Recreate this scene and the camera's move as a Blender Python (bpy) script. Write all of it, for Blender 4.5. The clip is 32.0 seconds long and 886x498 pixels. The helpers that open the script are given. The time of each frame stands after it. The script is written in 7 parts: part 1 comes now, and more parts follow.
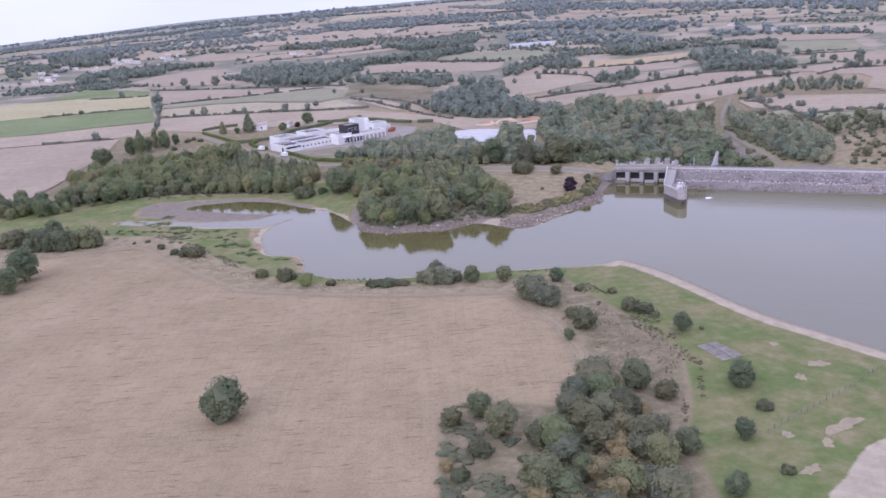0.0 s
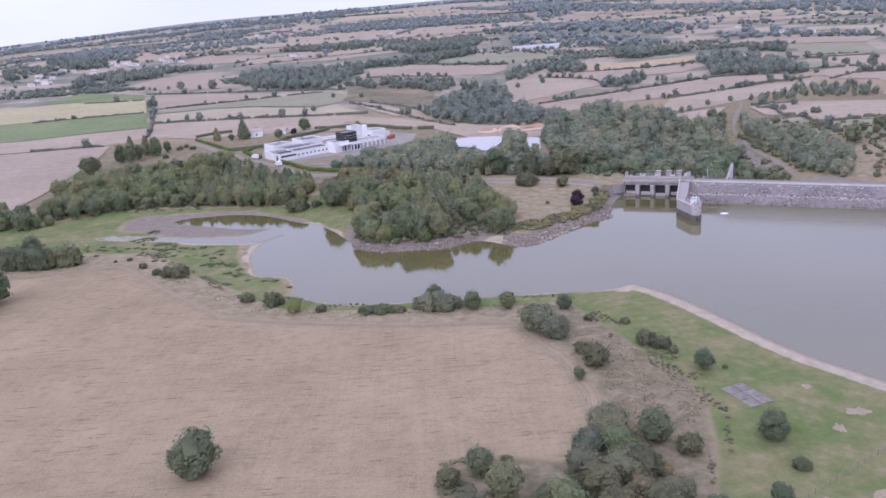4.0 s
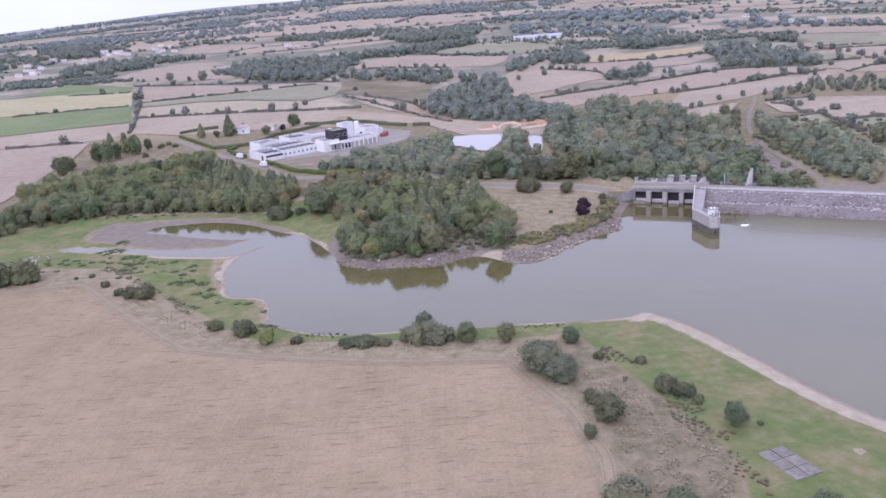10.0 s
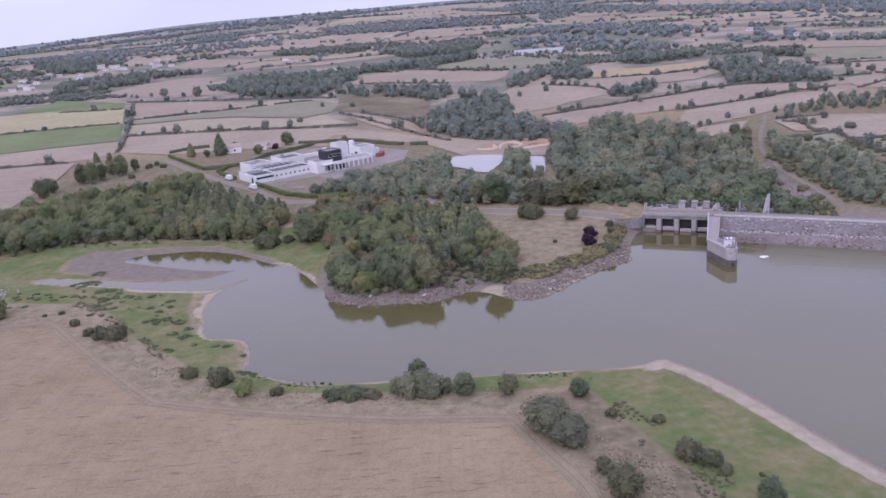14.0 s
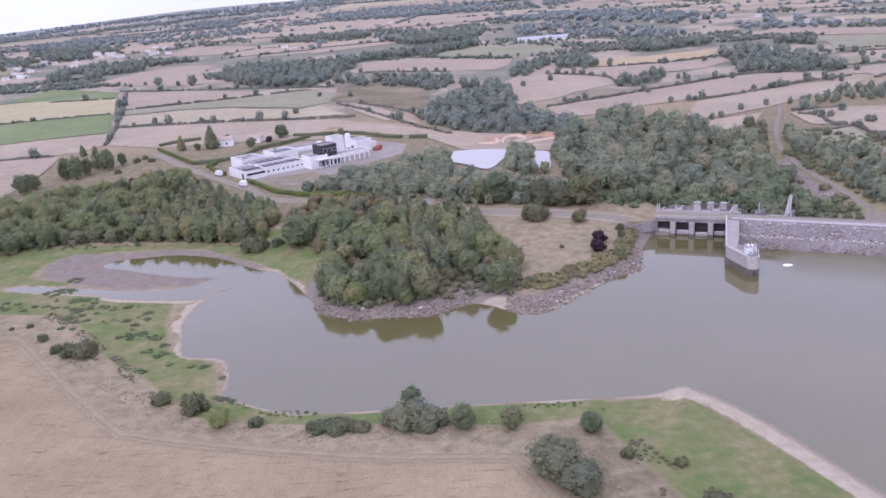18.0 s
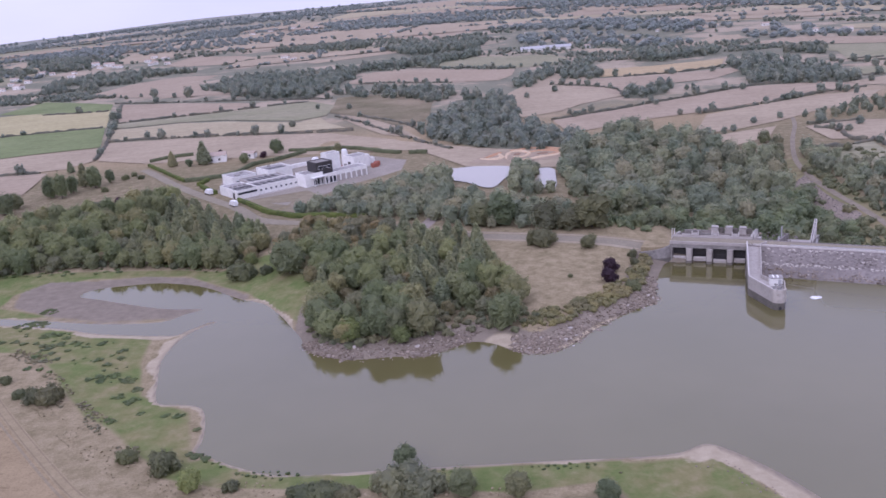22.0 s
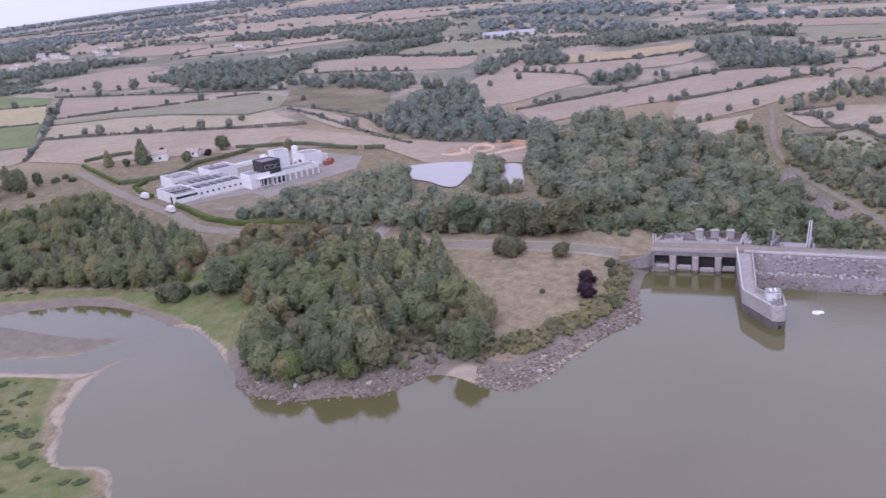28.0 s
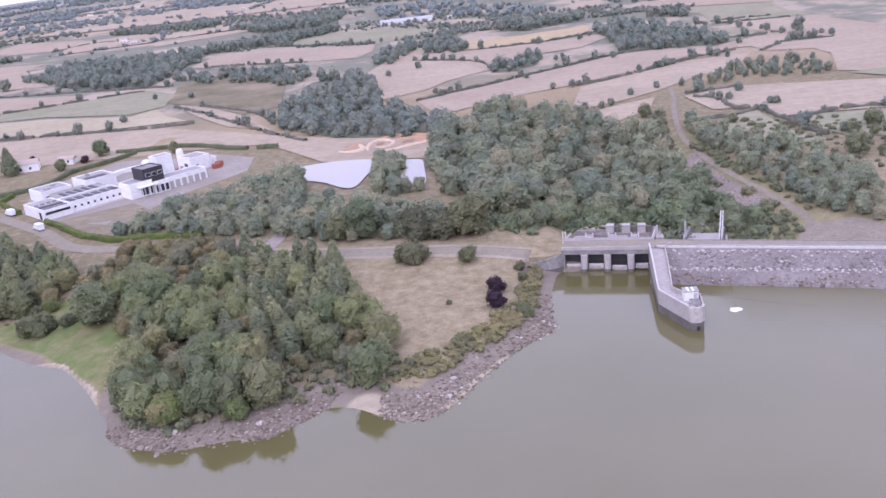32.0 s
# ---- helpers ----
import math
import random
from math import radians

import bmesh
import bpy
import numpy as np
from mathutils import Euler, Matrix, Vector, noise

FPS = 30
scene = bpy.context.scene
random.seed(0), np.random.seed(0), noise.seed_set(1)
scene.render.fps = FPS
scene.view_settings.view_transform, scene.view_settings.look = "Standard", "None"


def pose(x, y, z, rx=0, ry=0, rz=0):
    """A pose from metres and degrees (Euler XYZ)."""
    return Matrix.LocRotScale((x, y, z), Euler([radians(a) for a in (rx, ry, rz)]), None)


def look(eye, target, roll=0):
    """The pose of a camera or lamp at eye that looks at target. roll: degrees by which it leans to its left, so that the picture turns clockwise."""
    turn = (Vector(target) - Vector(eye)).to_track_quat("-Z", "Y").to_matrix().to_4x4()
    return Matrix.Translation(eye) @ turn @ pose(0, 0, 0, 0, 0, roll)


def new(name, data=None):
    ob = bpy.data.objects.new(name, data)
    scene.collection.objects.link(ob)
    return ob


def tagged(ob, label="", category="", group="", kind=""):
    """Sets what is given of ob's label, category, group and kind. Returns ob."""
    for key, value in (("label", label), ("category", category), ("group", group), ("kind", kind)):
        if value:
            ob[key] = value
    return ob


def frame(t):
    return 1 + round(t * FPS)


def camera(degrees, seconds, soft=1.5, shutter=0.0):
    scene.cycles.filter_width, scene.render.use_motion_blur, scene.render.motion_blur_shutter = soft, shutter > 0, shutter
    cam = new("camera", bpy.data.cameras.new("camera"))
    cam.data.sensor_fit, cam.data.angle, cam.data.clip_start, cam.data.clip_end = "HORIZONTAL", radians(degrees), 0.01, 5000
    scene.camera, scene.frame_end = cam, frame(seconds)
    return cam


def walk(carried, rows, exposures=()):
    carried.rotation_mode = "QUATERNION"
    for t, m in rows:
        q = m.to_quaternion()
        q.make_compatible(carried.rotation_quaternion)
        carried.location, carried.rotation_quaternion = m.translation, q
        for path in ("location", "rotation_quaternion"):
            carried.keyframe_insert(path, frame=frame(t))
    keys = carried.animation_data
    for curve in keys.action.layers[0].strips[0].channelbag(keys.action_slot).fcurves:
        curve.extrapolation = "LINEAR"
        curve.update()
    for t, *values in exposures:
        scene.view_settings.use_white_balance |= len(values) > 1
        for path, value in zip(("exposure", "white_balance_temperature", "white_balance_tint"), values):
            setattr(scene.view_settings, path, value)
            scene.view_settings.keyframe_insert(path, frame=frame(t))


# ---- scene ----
cam = camera(56.37, 32.0, soft=1.6)
ROWS = [  # seconds, x, y, z, yaw, pitch, roll
    (0.0, 0.00, 0.00, 85.99, 0.04, -16.76, -4.24),
    (0.5, 0.15, 2.53, 86.12, 0.07, -16.73, -4.27),
    (1.0, 0.39, 5.00, 86.28, 0.06, -16.01, -4.19),
    (1.5, 0.64, 7.49, 86.43, 0.11, -16.04, -4.23),
    (2.0, 0.91, 9.97, 86.55, 0.10, -16.06, -4.18),
    (2.5, 1.10, 12.50, 86.63, 0.18, -16.89, -4.26),
    (3.0, 1.30, 15.01, 86.75, 0.16, -16.43, -4.18),
    (3.5, 1.50, 17.57, 86.88, 0.22, -16.54, -4.26),
    (5.5, 2.33, 27.59, 87.05, 0.28, -16.93, -4.22),
    (6.0, 2.61, 30.07, 87.07, 0.25, -16.82, -4.23),
    (6.5, 2.89, 32.55, 87.09, 0.23, -16.93, -4.21),
    (7.0, 3.22, 35.05, 87.15, 0.22, -17.01, -4.21),
    (7.5, 3.51, 37.63, 87.30, 0.25, -17.21, -4.24),
    (8.0, 3.81, 40.11, 87.44, 0.24, -17.19, -4.21),
    (8.5, 4.03, 42.59, 87.57, 0.24, -16.89, -4.25),
    (9.0, 4.26, 44.99, 87.63, 0.27, -17.26, -4.26),
    (9.5, 4.49, 47.38, 87.63, 0.29, -17.32, -4.28),
    (10.0, 4.74, 49.86, 87.67, 0.32, -17.49, -4.23),
    (10.5, 4.99, 52.46, 87.73, 0.33, -17.33, -4.28),
    (11.0, 5.24, 55.10, 87.84, 0.33, -17.24, -4.25),
    (11.5, 5.47, 57.74, 88.01, 0.35, -17.39, -4.27),
    (12.0, 5.72, 60.37, 88.15, 0.36, -17.56, -4.24),
    (12.5, 5.97, 63.08, 88.30, 0.31, -16.51, -4.36),
    (13.0, 6.24, 65.75, 88.36, 0.17, -14.64, -4.24),
    (13.5, 6.46, 68.43, 88.31, 0.27, -15.56, -4.34),
    (14.0, 6.60, 71.08, 88.25, 0.33, -16.64, -4.30),
    (14.5, 6.76, 73.72, 88.27, 0.34, -16.58, -4.35),
    (16.5, 7.53, 84.02, 88.42, 0.48, -17.58, -4.38),
    (17.0, 7.76, 86.63, 88.51, 0.53, -17.74, -4.36),
    (17.5, 7.97, 89.24, 88.57, 0.56, -17.52, -4.38),
    (18.0, 8.23, 91.88, 88.61, 0.58, -17.55, -4.35),
    (18.5, 8.47, 94.49, 88.66, 0.58, -17.20, -4.34),
    (19.0, 8.72, 97.07, 88.72, 0.62, -17.13, -4.43),
    (19.5, 8.91, 99.60, 88.83, 0.65, -17.19, -4.38),
    (20.0, 9.12, 102.15, 88.91, 0.70, -17.22, -4.42),
    (20.5, 9.33, 104.66, 88.99, 0.72, -17.20, -4.39),
    (21.0, 9.47, 107.22, 89.12, 0.70, -16.44, -4.46),
    (21.5, 9.61, 109.78, 89.19, 0.69, -16.43, -4.39),
    (22.0, 9.70, 112.29, 89.13, 0.76, -16.99, -4.51),
    (22.5, 9.84, 114.70, 88.98, 0.79, -17.38, -4.47),
    (23.0, 10.05, 117.15, 88.76, 0.83, -17.86, -4.53),
    (23.5, 10.32, 119.55, 88.51, 0.85, -17.99, -4.48),
    (24.0, 10.54, 122.04, 88.30, 0.85, -17.97, -4.55),
    (24.5, 10.79, 124.53, 88.16, 0.86, -18.19, -4.55),
    (26.5, 11.77, 134.97, 87.74, 0.88, -17.68, -4.60),
    (27.0, 12.20, 137.69, 87.60, 0.24, -17.73, -4.76),
    (27.5, 12.72, 140.44, 87.43, -1.04, -18.27, -4.93),
    (28.0, 13.12, 143.12, 87.28, -1.57, -18.08, -4.98),
    (28.5, 13.56, 145.84, 87.14, -1.74, -18.43, -5.06),
    (29.0, 14.05, 148.65, 86.90, -1.89, -18.65, -5.08),
    (29.5, 14.71, 151.46, 86.71, -2.59, -18.81, -5.20),
    (30.0, 15.51, 153.96, 86.51, -4.71, -19.09, -5.50),
    (30.5, 16.38, 156.14, 86.44, -6.62, -19.40, -5.83),
    (31.0, 17.14, 158.12, 86.49, -7.33, -19.68, -5.99),
    (31.5, 17.85, 160.08, 86.64, -7.71, -19.76, -6.04),
    (32.0, 18.41, 161.96, 86.82, -7.88, -19.54, -6.02),
]

walk(cam, [(t, pose(x, y, z, 0, 0, yaw) @ pose(0, 0, 0, 90 + pitch) @ pose(0, 0, 0, 0, 0, roll))
           for t, x, y, z, yaw, pitch, roll in ROWS],
     exposures=[(0.0, 0.15, 5330, 32), (1.0, 0.1, 5330, 32), (2.0, -0.04, 5330, 32), (3.0, 0.1, 5330, 32), (6.0, 0.18, 5330, 32), (12.0, 0.27, 5370, 32), (13.0, 0.18, 5380, 34), (14.0, -0.12, 5400, 35), (17.0, 0.36, 5420, 34), (19.0, 0.15, 5420, 34),
                (20.0, 0.2, 5420, 34), (21.0, 0.11, 5420, 34), (22.0, -0.06, 5440, 35), (23.0, 0.03, 5420, 35), (24.0, 0.22, 5420, 36), (27.0, 0.0, 5420, 36), (28.0, 0.02, 5420, 36),
                (29.0, 0.2, 5420, 36), (30.0, 0.3, 5420, 36), (31.0, 0.4, 5420, 36), (32.0, 0.46, 5420, 36)])

# ---- world and sun: a bright, thinly overcast sky ----
world = bpy.data.worlds.new("sky")
scene.world = world
world.use_nodes = True
wn, wl = world.node_tree.nodes, world.node_tree.links
wn.clear()
w_out = wn.new("ShaderNodeOutputWorld")
w_bg = wn.new("ShaderNodeBackground")
w_coord = wn.new("ShaderNodeTexCoord")
w_lift = wn.new("ShaderNodeVectorMath")
w_lift.operation = "ADD"
w_lift.inputs[1].default_value = (0, 0, 0.06)
w_sky = wn.new("ShaderNodeTexSky")
w_sky.sky_type, w_sky.sun_disc = "NISHITA", False
w_sky.sun_elevation, w_sky.sun_rotation = radians(40), radians(210)
w_sky.air_density, w_sky.dust_density = 1.0, 3.0
w_noise = wn.new("ShaderNodeTexNoise")
w_noise.inputs["Scale"].default_value, w_noise.inputs["Detail"].default_value = 2.2, 6
w_map = wn.new("ShaderNodeMapping")
w_map.inputs["Scale"].default_value = (1, 1, 4)
w_ramp = wn.new("ShaderNodeValToRGB")
w_ramp.color_ramp.elements[0].position, w_ramp.color_ramp.elements[0].color = 0.35, (8.4, 8.45, 9.2, 1)
w_ramp.color_ramp.elements[1].position, w_ramp.color_ramp.elements[1].color = 0.7, (10.0, 9.9, 10.0, 1)
w_mix = wn.new("ShaderNodeMix")
w_mix.data_type = "RGBA"
w_mix.inputs["Factor"].default_value = 0.86
wl.new(w_coord.outputs["Generated"], w_lift.inputs[0])
wl.new(w_lift.outputs[0], w_sky.inputs[0])
wl.new(w_coord.outputs["Generated"], w_map.inputs[0])
wl.new(w_map.outputs[0], w_noise.inputs[0])
wl.new(w_noise.outputs["Fac"], w_ramp.inputs[0])
wl.new(w_sky.outputs[0], w_mix.inputs[6])
wl.new(w_ramp.outputs[0], w_mix.inputs[7])
# an overcast sky is brighter overhead than at the horizon
w_sep = wn.new("ShaderNodeSeparateXYZ")
w_up = wn.new("ShaderNodeMapRange")
w_up.inputs["From Min"].default_value, w_up.inputs["From Max"].default_value = 0.0, 0.9
w_up.inputs["To Min"].default_value, w_up.inputs["To Max"].default_value = 1.03, 1.35
w_scale = wn.new("ShaderNodeVectorMath")
w_scale.operation = "SCALE"
wl.new(w_coord.outputs["Generated"], w_sep.inputs[0])
wl.new(w_sep.outputs["Z"], w_up.inputs["Value"])
wl.new(w_mix.outputs[2], w_scale.inputs[0])
wl.new(w_up.outputs[0], w_scale.inputs["Scale"])
wl.new(w_scale.outputs[0], w_bg.inputs[0])
w_bg.inputs[1].default_value = 0.1
wl.new(w_bg.outputs[0], w_out.inputs[0])

sun_data = bpy.data.lights.new("sun", "SUN")
sun_data.energy, sun_data.angle, sun_data.color = 0.85, radians(40), (1.0, 0.96, 0.9)
sun = new("sun", sun_data)
sun.matrix_world = look((0, 0, 0), (0.38, 0.66, -0.65))


# ---- materials ----
def principled(name, rough=0.9, spec=0.3, metal=0.0):
    m = bpy.data.materials.new(name)
    m.use_nodes = True
    b = m.node_tree.nodes["Principled BSDF"]
    b.inputs["Roughness"].default_value = rough
    b.inputs["Specular IOR Level"].default_value = spec
    b.inputs["Metallic"].default_value = metal
    return m, m.node_tree.nodes, m.node_tree.links, b


def noise_node(n, l, scale, detail=5, rough=0.6, vec=None):
    t = n.new("ShaderNodeTexNoise")
    t.inputs["Scale"].default_value, t.inputs["Detail"].default_value, t.inputs["Roughness"].default_value = scale, detail, rough
    if vec:
        l.new(vec, t.inputs["Vector"])
    return t


def ramp_node(n, l, fac, stops):
    r = n.new("ShaderNodeValToRGB")
    e = r.color_ramp.elements
    while len(e) < len(stops):
        e.new(0.5)
    for k, (p, c) in zip(e, stops):
        k.position, k.color = p, (*c, 1)
    l.new(fac, r.inputs[0])
    return r


def mix_node(n, l, fac, a, b, blend="MIX"):
    m = n.new("ShaderNodeMix")
    m.data_type, m.blend_type = "RGBA", blend
    for sock, v in ((m.inputs[0], fac), (m.inputs[6], a), (m.inputs[7], b)):
        if isinstance(v, (int, float)):
            sock.default_value = v
        elif isinstance(v, tuple):
            sock.default_value = (*v, 1)
        else:
            l.new(v, sock)
    return m.outputs[2]


def world_pos(n):
    return n.new("ShaderNodeNewGeometry").outputs["Position"]


def bumped(n, l, b, height, strength, dist):
    k = n.new("ShaderNodeBump")
    k.inputs["Strength"].default_value, k.inputs["Distance"].default_value = strength, dist
    l.new(height, k.inputs["Height"])
    l.new(k.outputs[0], b.inputs["Normal"])


def surface(name, c1, c2, c3, big=0.05, small=1.5, rough=0.9, spec=0.2, bump=0.4, dist=0.2, metal=0.0):
    """A weathered surface: two colours in large patches, a third in fine grain."""
    m, n, l, b = principled(name, rough, spec, metal)
    p = world_pos(n)
    a = noise_node(n, l, big, 5, 0.65, p)
    g = noise_node(n, l, small, 6, 0.7, p)
    r = ramp_node(n, l, a.outputs["Fac"], [(0.35, c1), (0.65, c2)])
    r2 = ramp_node(n, l, g.outputs["Fac"], [(0.45, (0, 0, 0)), (0.75, (1, 1, 1))])
    l.new(mix_node(n, l, r2.outputs[0], r.outputs[0], c3), b.inputs["Base Color"])
    bumped(n, l, b, g.outputs["Fac"], bump, dist)
    return m


def leafy(m, n, l, b, col):
    """Thin leaves: part of the light passes through them."""
    t = n.new("ShaderNodeBsdfTranslucent")
    k = n.new("ShaderNodeMixShader")
    k.inputs[0].default_value = 0.5
    l.new(col, b.inputs["Base Color"])
    l.new(col, t.inputs["Color"])
    l.new(b.outputs[0], k.inputs[1])
    l.new(t.outputs[0], k.inputs[2])
    l.new(k.outputs[0], n["Material Output"].inputs["Surface"])


def foliage(name, dark, light, warm):
    """Leaves: hue by plant, tone from clump to clump and over each crown."""
    m, n, l, b = principled(name, 0.6, 0.5)
    info = n.new("ShaderNodeObjectInfo")
    geo = n.new("ShaderNodeNewGeometry")
    r = ramp_node(n, l, geo.outputs["Random Per Island"], [(0.0, dark), (1.0, light)])
    r2 = ramp_node(n, l, info.outputs["Random"], [(0.5, (0, 0, 0)), (1.0, (0.6, 0.6, 0.6))])
    big = noise_node(n, l, 0.5, 4, 0.65, geo.outputs["Position"])
    tone = ramp_node(n, l, big.outputs["Fac"], [(0.36, (0.88, 0.89, 0.9)), (0.64, (1.14, 1.11, 1.04))])
    each = ramp_node(n, l, info.outputs["Random"], [(0.0, (0.78, 0.84, 0.82)), (0.18, (1.16, 1.12, 1.0)), (0.36, (0.84, 0.88, 0.87)), (0.55, (1.22, 1.17, 1.04)), (0.75, (0.8, 0.85, 0.84)), (1.0, (1.14, 1.1, 1.0))])
    col = mix_node(n, l, 1.0, mix_node(n, l, r2.outputs[0], r.outputs[0], warm), tone.outputs[0], "MULTIPLY")
    leafy(m, n, l, b, mix_node(n, l, 1.0, col, each.outputs[0], "MULTIPLY"))
    return m


def wood_foliage(name, dark, light, warm):
    """Leaves of a joined wood: hue from place to place, and from clump to clump."""
    m, n, l, b = principled(name, 0.6, 0.5)
    geo = n.new("ShaderNodeNewGeometry")
    r = ramp_node(n, l, geo.outputs["Random Per Island"], [(0.0, dark), (1.0, light)])
    g = noise_node(n, l, 0.07, 3, 0.6, geo.outputs["Position"])
    r2 = ramp_node(n, l, g.outputs["Fac"], [(0.45, (0, 0, 0)), (0.68, (0.8, 0.8, 0.8))])
    big = noise_node(n, l, 0.2, 3, 0.55, geo.outputs["Position"])
    tone = ramp_node(n, l, big.outputs["Fac"], [(0.38, (0.78, 0.82, 0.86)), (0.62, (1.12, 1.1, 1.04))])
    leafy(m, n, l, b, mix_node(n, l, 1.0, mix_node(n, l, r2.outputs[0], r.outputs[0], warm), tone.outputs[0], "MULTIPLY"))
    return m


M_OAK = foliage("oak_leaves", (0.231, 0.271, 0.141), (0.298, 0.333, 0.173), (0.376, 0.337, 0.185))
M_PINE = foliage("pine_needles", (0.286, 0.317, 0.196), (0.356, 0.381, 0.240), (0.366, 0.351, 0.218))
M_BROWN = foliage("dry_leaves", (0.294, 0.251, 0.140), (0.369, 0.317, 0.180), (0.294, 0.290, 0.149))
M_BUSH = foliage("bush_leaves", (0.154, 0.176, 0.098), (0.205, 0.225, 0.125), (0.239, 0.217, 0.132))
M_BANK_OAK = foliage("bank_tree_leaves", (0.165, 0.203, 0.116), (0.225, 0.265, 0.151), (0.270, 0.266, 0.157))
M_THORN = foliage("thorn_leaves", (0.159, 0.161, 0.094), (0.212, 0.212, 0.123), (0.196, 0.212, 0.116))
M_PLUM = foliage("plum_leaves", (0.050, 0.025, 0.042), (0.090, 0.045, 0.068), (0.070, 0.035, 0.052))
M_LIGHT = foliage("light_leaves", (0.2, 0.25, 0.1), (0.28, 0.325, 0.135), (0.31, 0.32, 0.135))
M_WILLOW = foliage("willow_leaves", (0.212, 0.228, 0.148), (0.276, 0.288, 0.191), (0.270, 0.260, 0.170))
M_WOOD = foliage("wood_leaves", (0.272, 0.312, 0.226), (0.353, 0.387, 0.285), (0.427, 0.393, 0.285))
# far leaves: aerial haze is put into the colour, paler than the leaves' own green
M_FAR = wood_foliage("hazed_far_wood_leaves", (0.231, 0.270, 0.216), (0.304, 0.344, 0.275), (0.353, 0.347, 0.271))
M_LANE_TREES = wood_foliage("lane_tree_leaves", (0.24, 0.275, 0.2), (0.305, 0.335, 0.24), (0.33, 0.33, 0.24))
# most distant leaves: more haze in the colour, paler and bluer again
M_DISTANT = wood_foliage("hazed_distant_wood_leaves", (0.275, 0.318, 0.297), (0.350, 0.396, 0.370), (0.400, 0.409, 0.376))
M_HEDGEROW = wood_foliage("hedgerow_leaves", (0.149, 0.155, 0.115), (0.213, 0.213, 0.155), (0.265, 0.230, 0.167))
M_SCRUB = wood_foliage("scrub_leaves", (0.215, 0.235, 0.135), (0.29, 0.305, 0.175), (0.32, 0.285, 0.175))
M_VALLEY = wood_foliage("valley_leaves", (0.215, 0.263, 0.146), (0.294, 0.341, 0.189), (0.315, 0.310, 0.189))
M_YELLOWED = wood_foliage("yellowed_leaves", (0.275, 0.258, 0.121), (0.375, 0.354, 0.167), (0.400, 0.336, 0.190))
M_BRUSH = wood_foliage("brush_leaves", (0.240, 0.224, 0.127), (0.336, 0.307, 0.178), (0.360, 0.289, 0.196))
M_RUSH = wood_foliage("rush_leaves", (0.147, 0.205, 0.078), (0.198, 0.254, 0.101), (0.244, 0.256, 0.124))
M_STRAW = surface("dry_stalks", (0.34, 0.27, 0.18), (0.4, 0.325, 0.225), (0.26, 0.21, 0.14), 0.2, 2.0)
M_HEDGE = surface("hedge_leaves", (0.05, 0.075, 0.025), (0.1, 0.13, 0.03), (0.16, 0.17, 0.05), 0.2, 1.2)
M_BARK = surface("bark", (0.09, 0.075, 0.06), (0.14, 0.12, 0.1), (0.05, 0.045, 0.04), 1.0, 8.0)
M_CONC = surface("concrete", (0.38, 0.35, 0.32), (0.46, 0.425, 0.39), (0.29, 0.265, 0.24), 0.15, 1.2, 0.85, 0.3, 0.2, 0.05)
M_CONC_OLD = surface("weathered_concrete", (0.22, 0.205, 0.19), (0.32, 0.3, 0.28), (0.15, 0.14, 0.13), 0.2, 0.9, 0.9, 0.2, 0.3, 0.1)
M_CONC_WET = surface("stained_concrete", (0.12, 0.11, 0.095), (0.18, 0.165, 0.145), (0.09, 0.085, 0.07), 0.3, 1.5, 0.8, 0.3, 0.2, 0.05)
M_STONE = surface("riprap_stone", (0.2, 0.178, 0.165), (0.285, 0.256, 0.238), (0.14, 0.125, 0.115), 0.12, 0.8, 0.95, 0.15, 0.8, 0.4)
M_ROCK = surface("shore_rock", (0.225, 0.188, 0.15), (0.315, 0.268, 0.22), (0.15, 0.124, 0.1), 0.1, 0.7, 0.95, 0.15, 0.8, 0.5)
def stones(name, dark, mid, pale):
    """Broken stone: each piece has its own tone, with a fine grain."""
    m, n, l, b = principled(name, 0.95, 0.15)
    geo = n.new("ShaderNodeNewGeometry")
    r = ramp_node(n, l, geo.outputs["Random Per Island"], [(0.0, dark), (0.55, mid), (0.85, mid), (1.0, pale)])
    g = noise_node(n, l, 1.4, 5, 0.7, geo.outputs["Position"])
    k = ramp_node(n, l, g.outputs["Fac"], [(0.3, (0.75, 0.74, 0.73)), (0.7, (1.15, 1.15, 1.14))])
    l.new(mix_node(n, l, 1.0, r.outputs[0], k.outputs[0], "MULTIPLY"), b.inputs["Base Color"])
    bumped(n, l, b, g.outputs["Fac"], 0.7, 0.3)
    return m


M_RIPRAP = stones("riprap", (0.13, 0.115, 0.105), (0.255, 0.228, 0.21), (0.48, 0.44, 0.4))
M_RUBBLE = stones("shore_rubble", (0.135, 0.11, 0.085), (0.262, 0.218, 0.172), (0.42, 0.36, 0.295))
M_WEIR = surface("pale_weir_concrete", (0.52, 0.49, 0.46), (0.6, 0.57, 0.54), (0.42, 0.39, 0.37), 0.3, 1.5)
M_PALE_ROCK = surface("pale_rock", (0.42, 0.385, 0.345), (0.54, 0.5, 0.455), (0.3, 0.27, 0.235), 0.3, 1.0, 0.95, 0.15, 0.6, 0.3)
M_ASPHALT = surface("grey_road", (0.250, 0.221, 0.165), (0.305, 0.270, 0.202), (0.200, 0.176, 0.132), 0.1, 1.0, 0.95, 0.15, 0.2, 0.05)
M_GRAVEL = surface("gravel", (0.29, 0.25, 0.22), (0.36, 0.31, 0.275), (0.22, 0.19, 0.17), 0.15, 1.0, 0.95, 0.15, 0.4, 0.1)
M_WHITE = surface("white_render", (0.76, 0.755, 0.72), (0.82, 0.81, 0.775), (0.64, 0.63, 0.6), 0.1, 0.6, 0.8, 0.3, 0.1, 0.02)
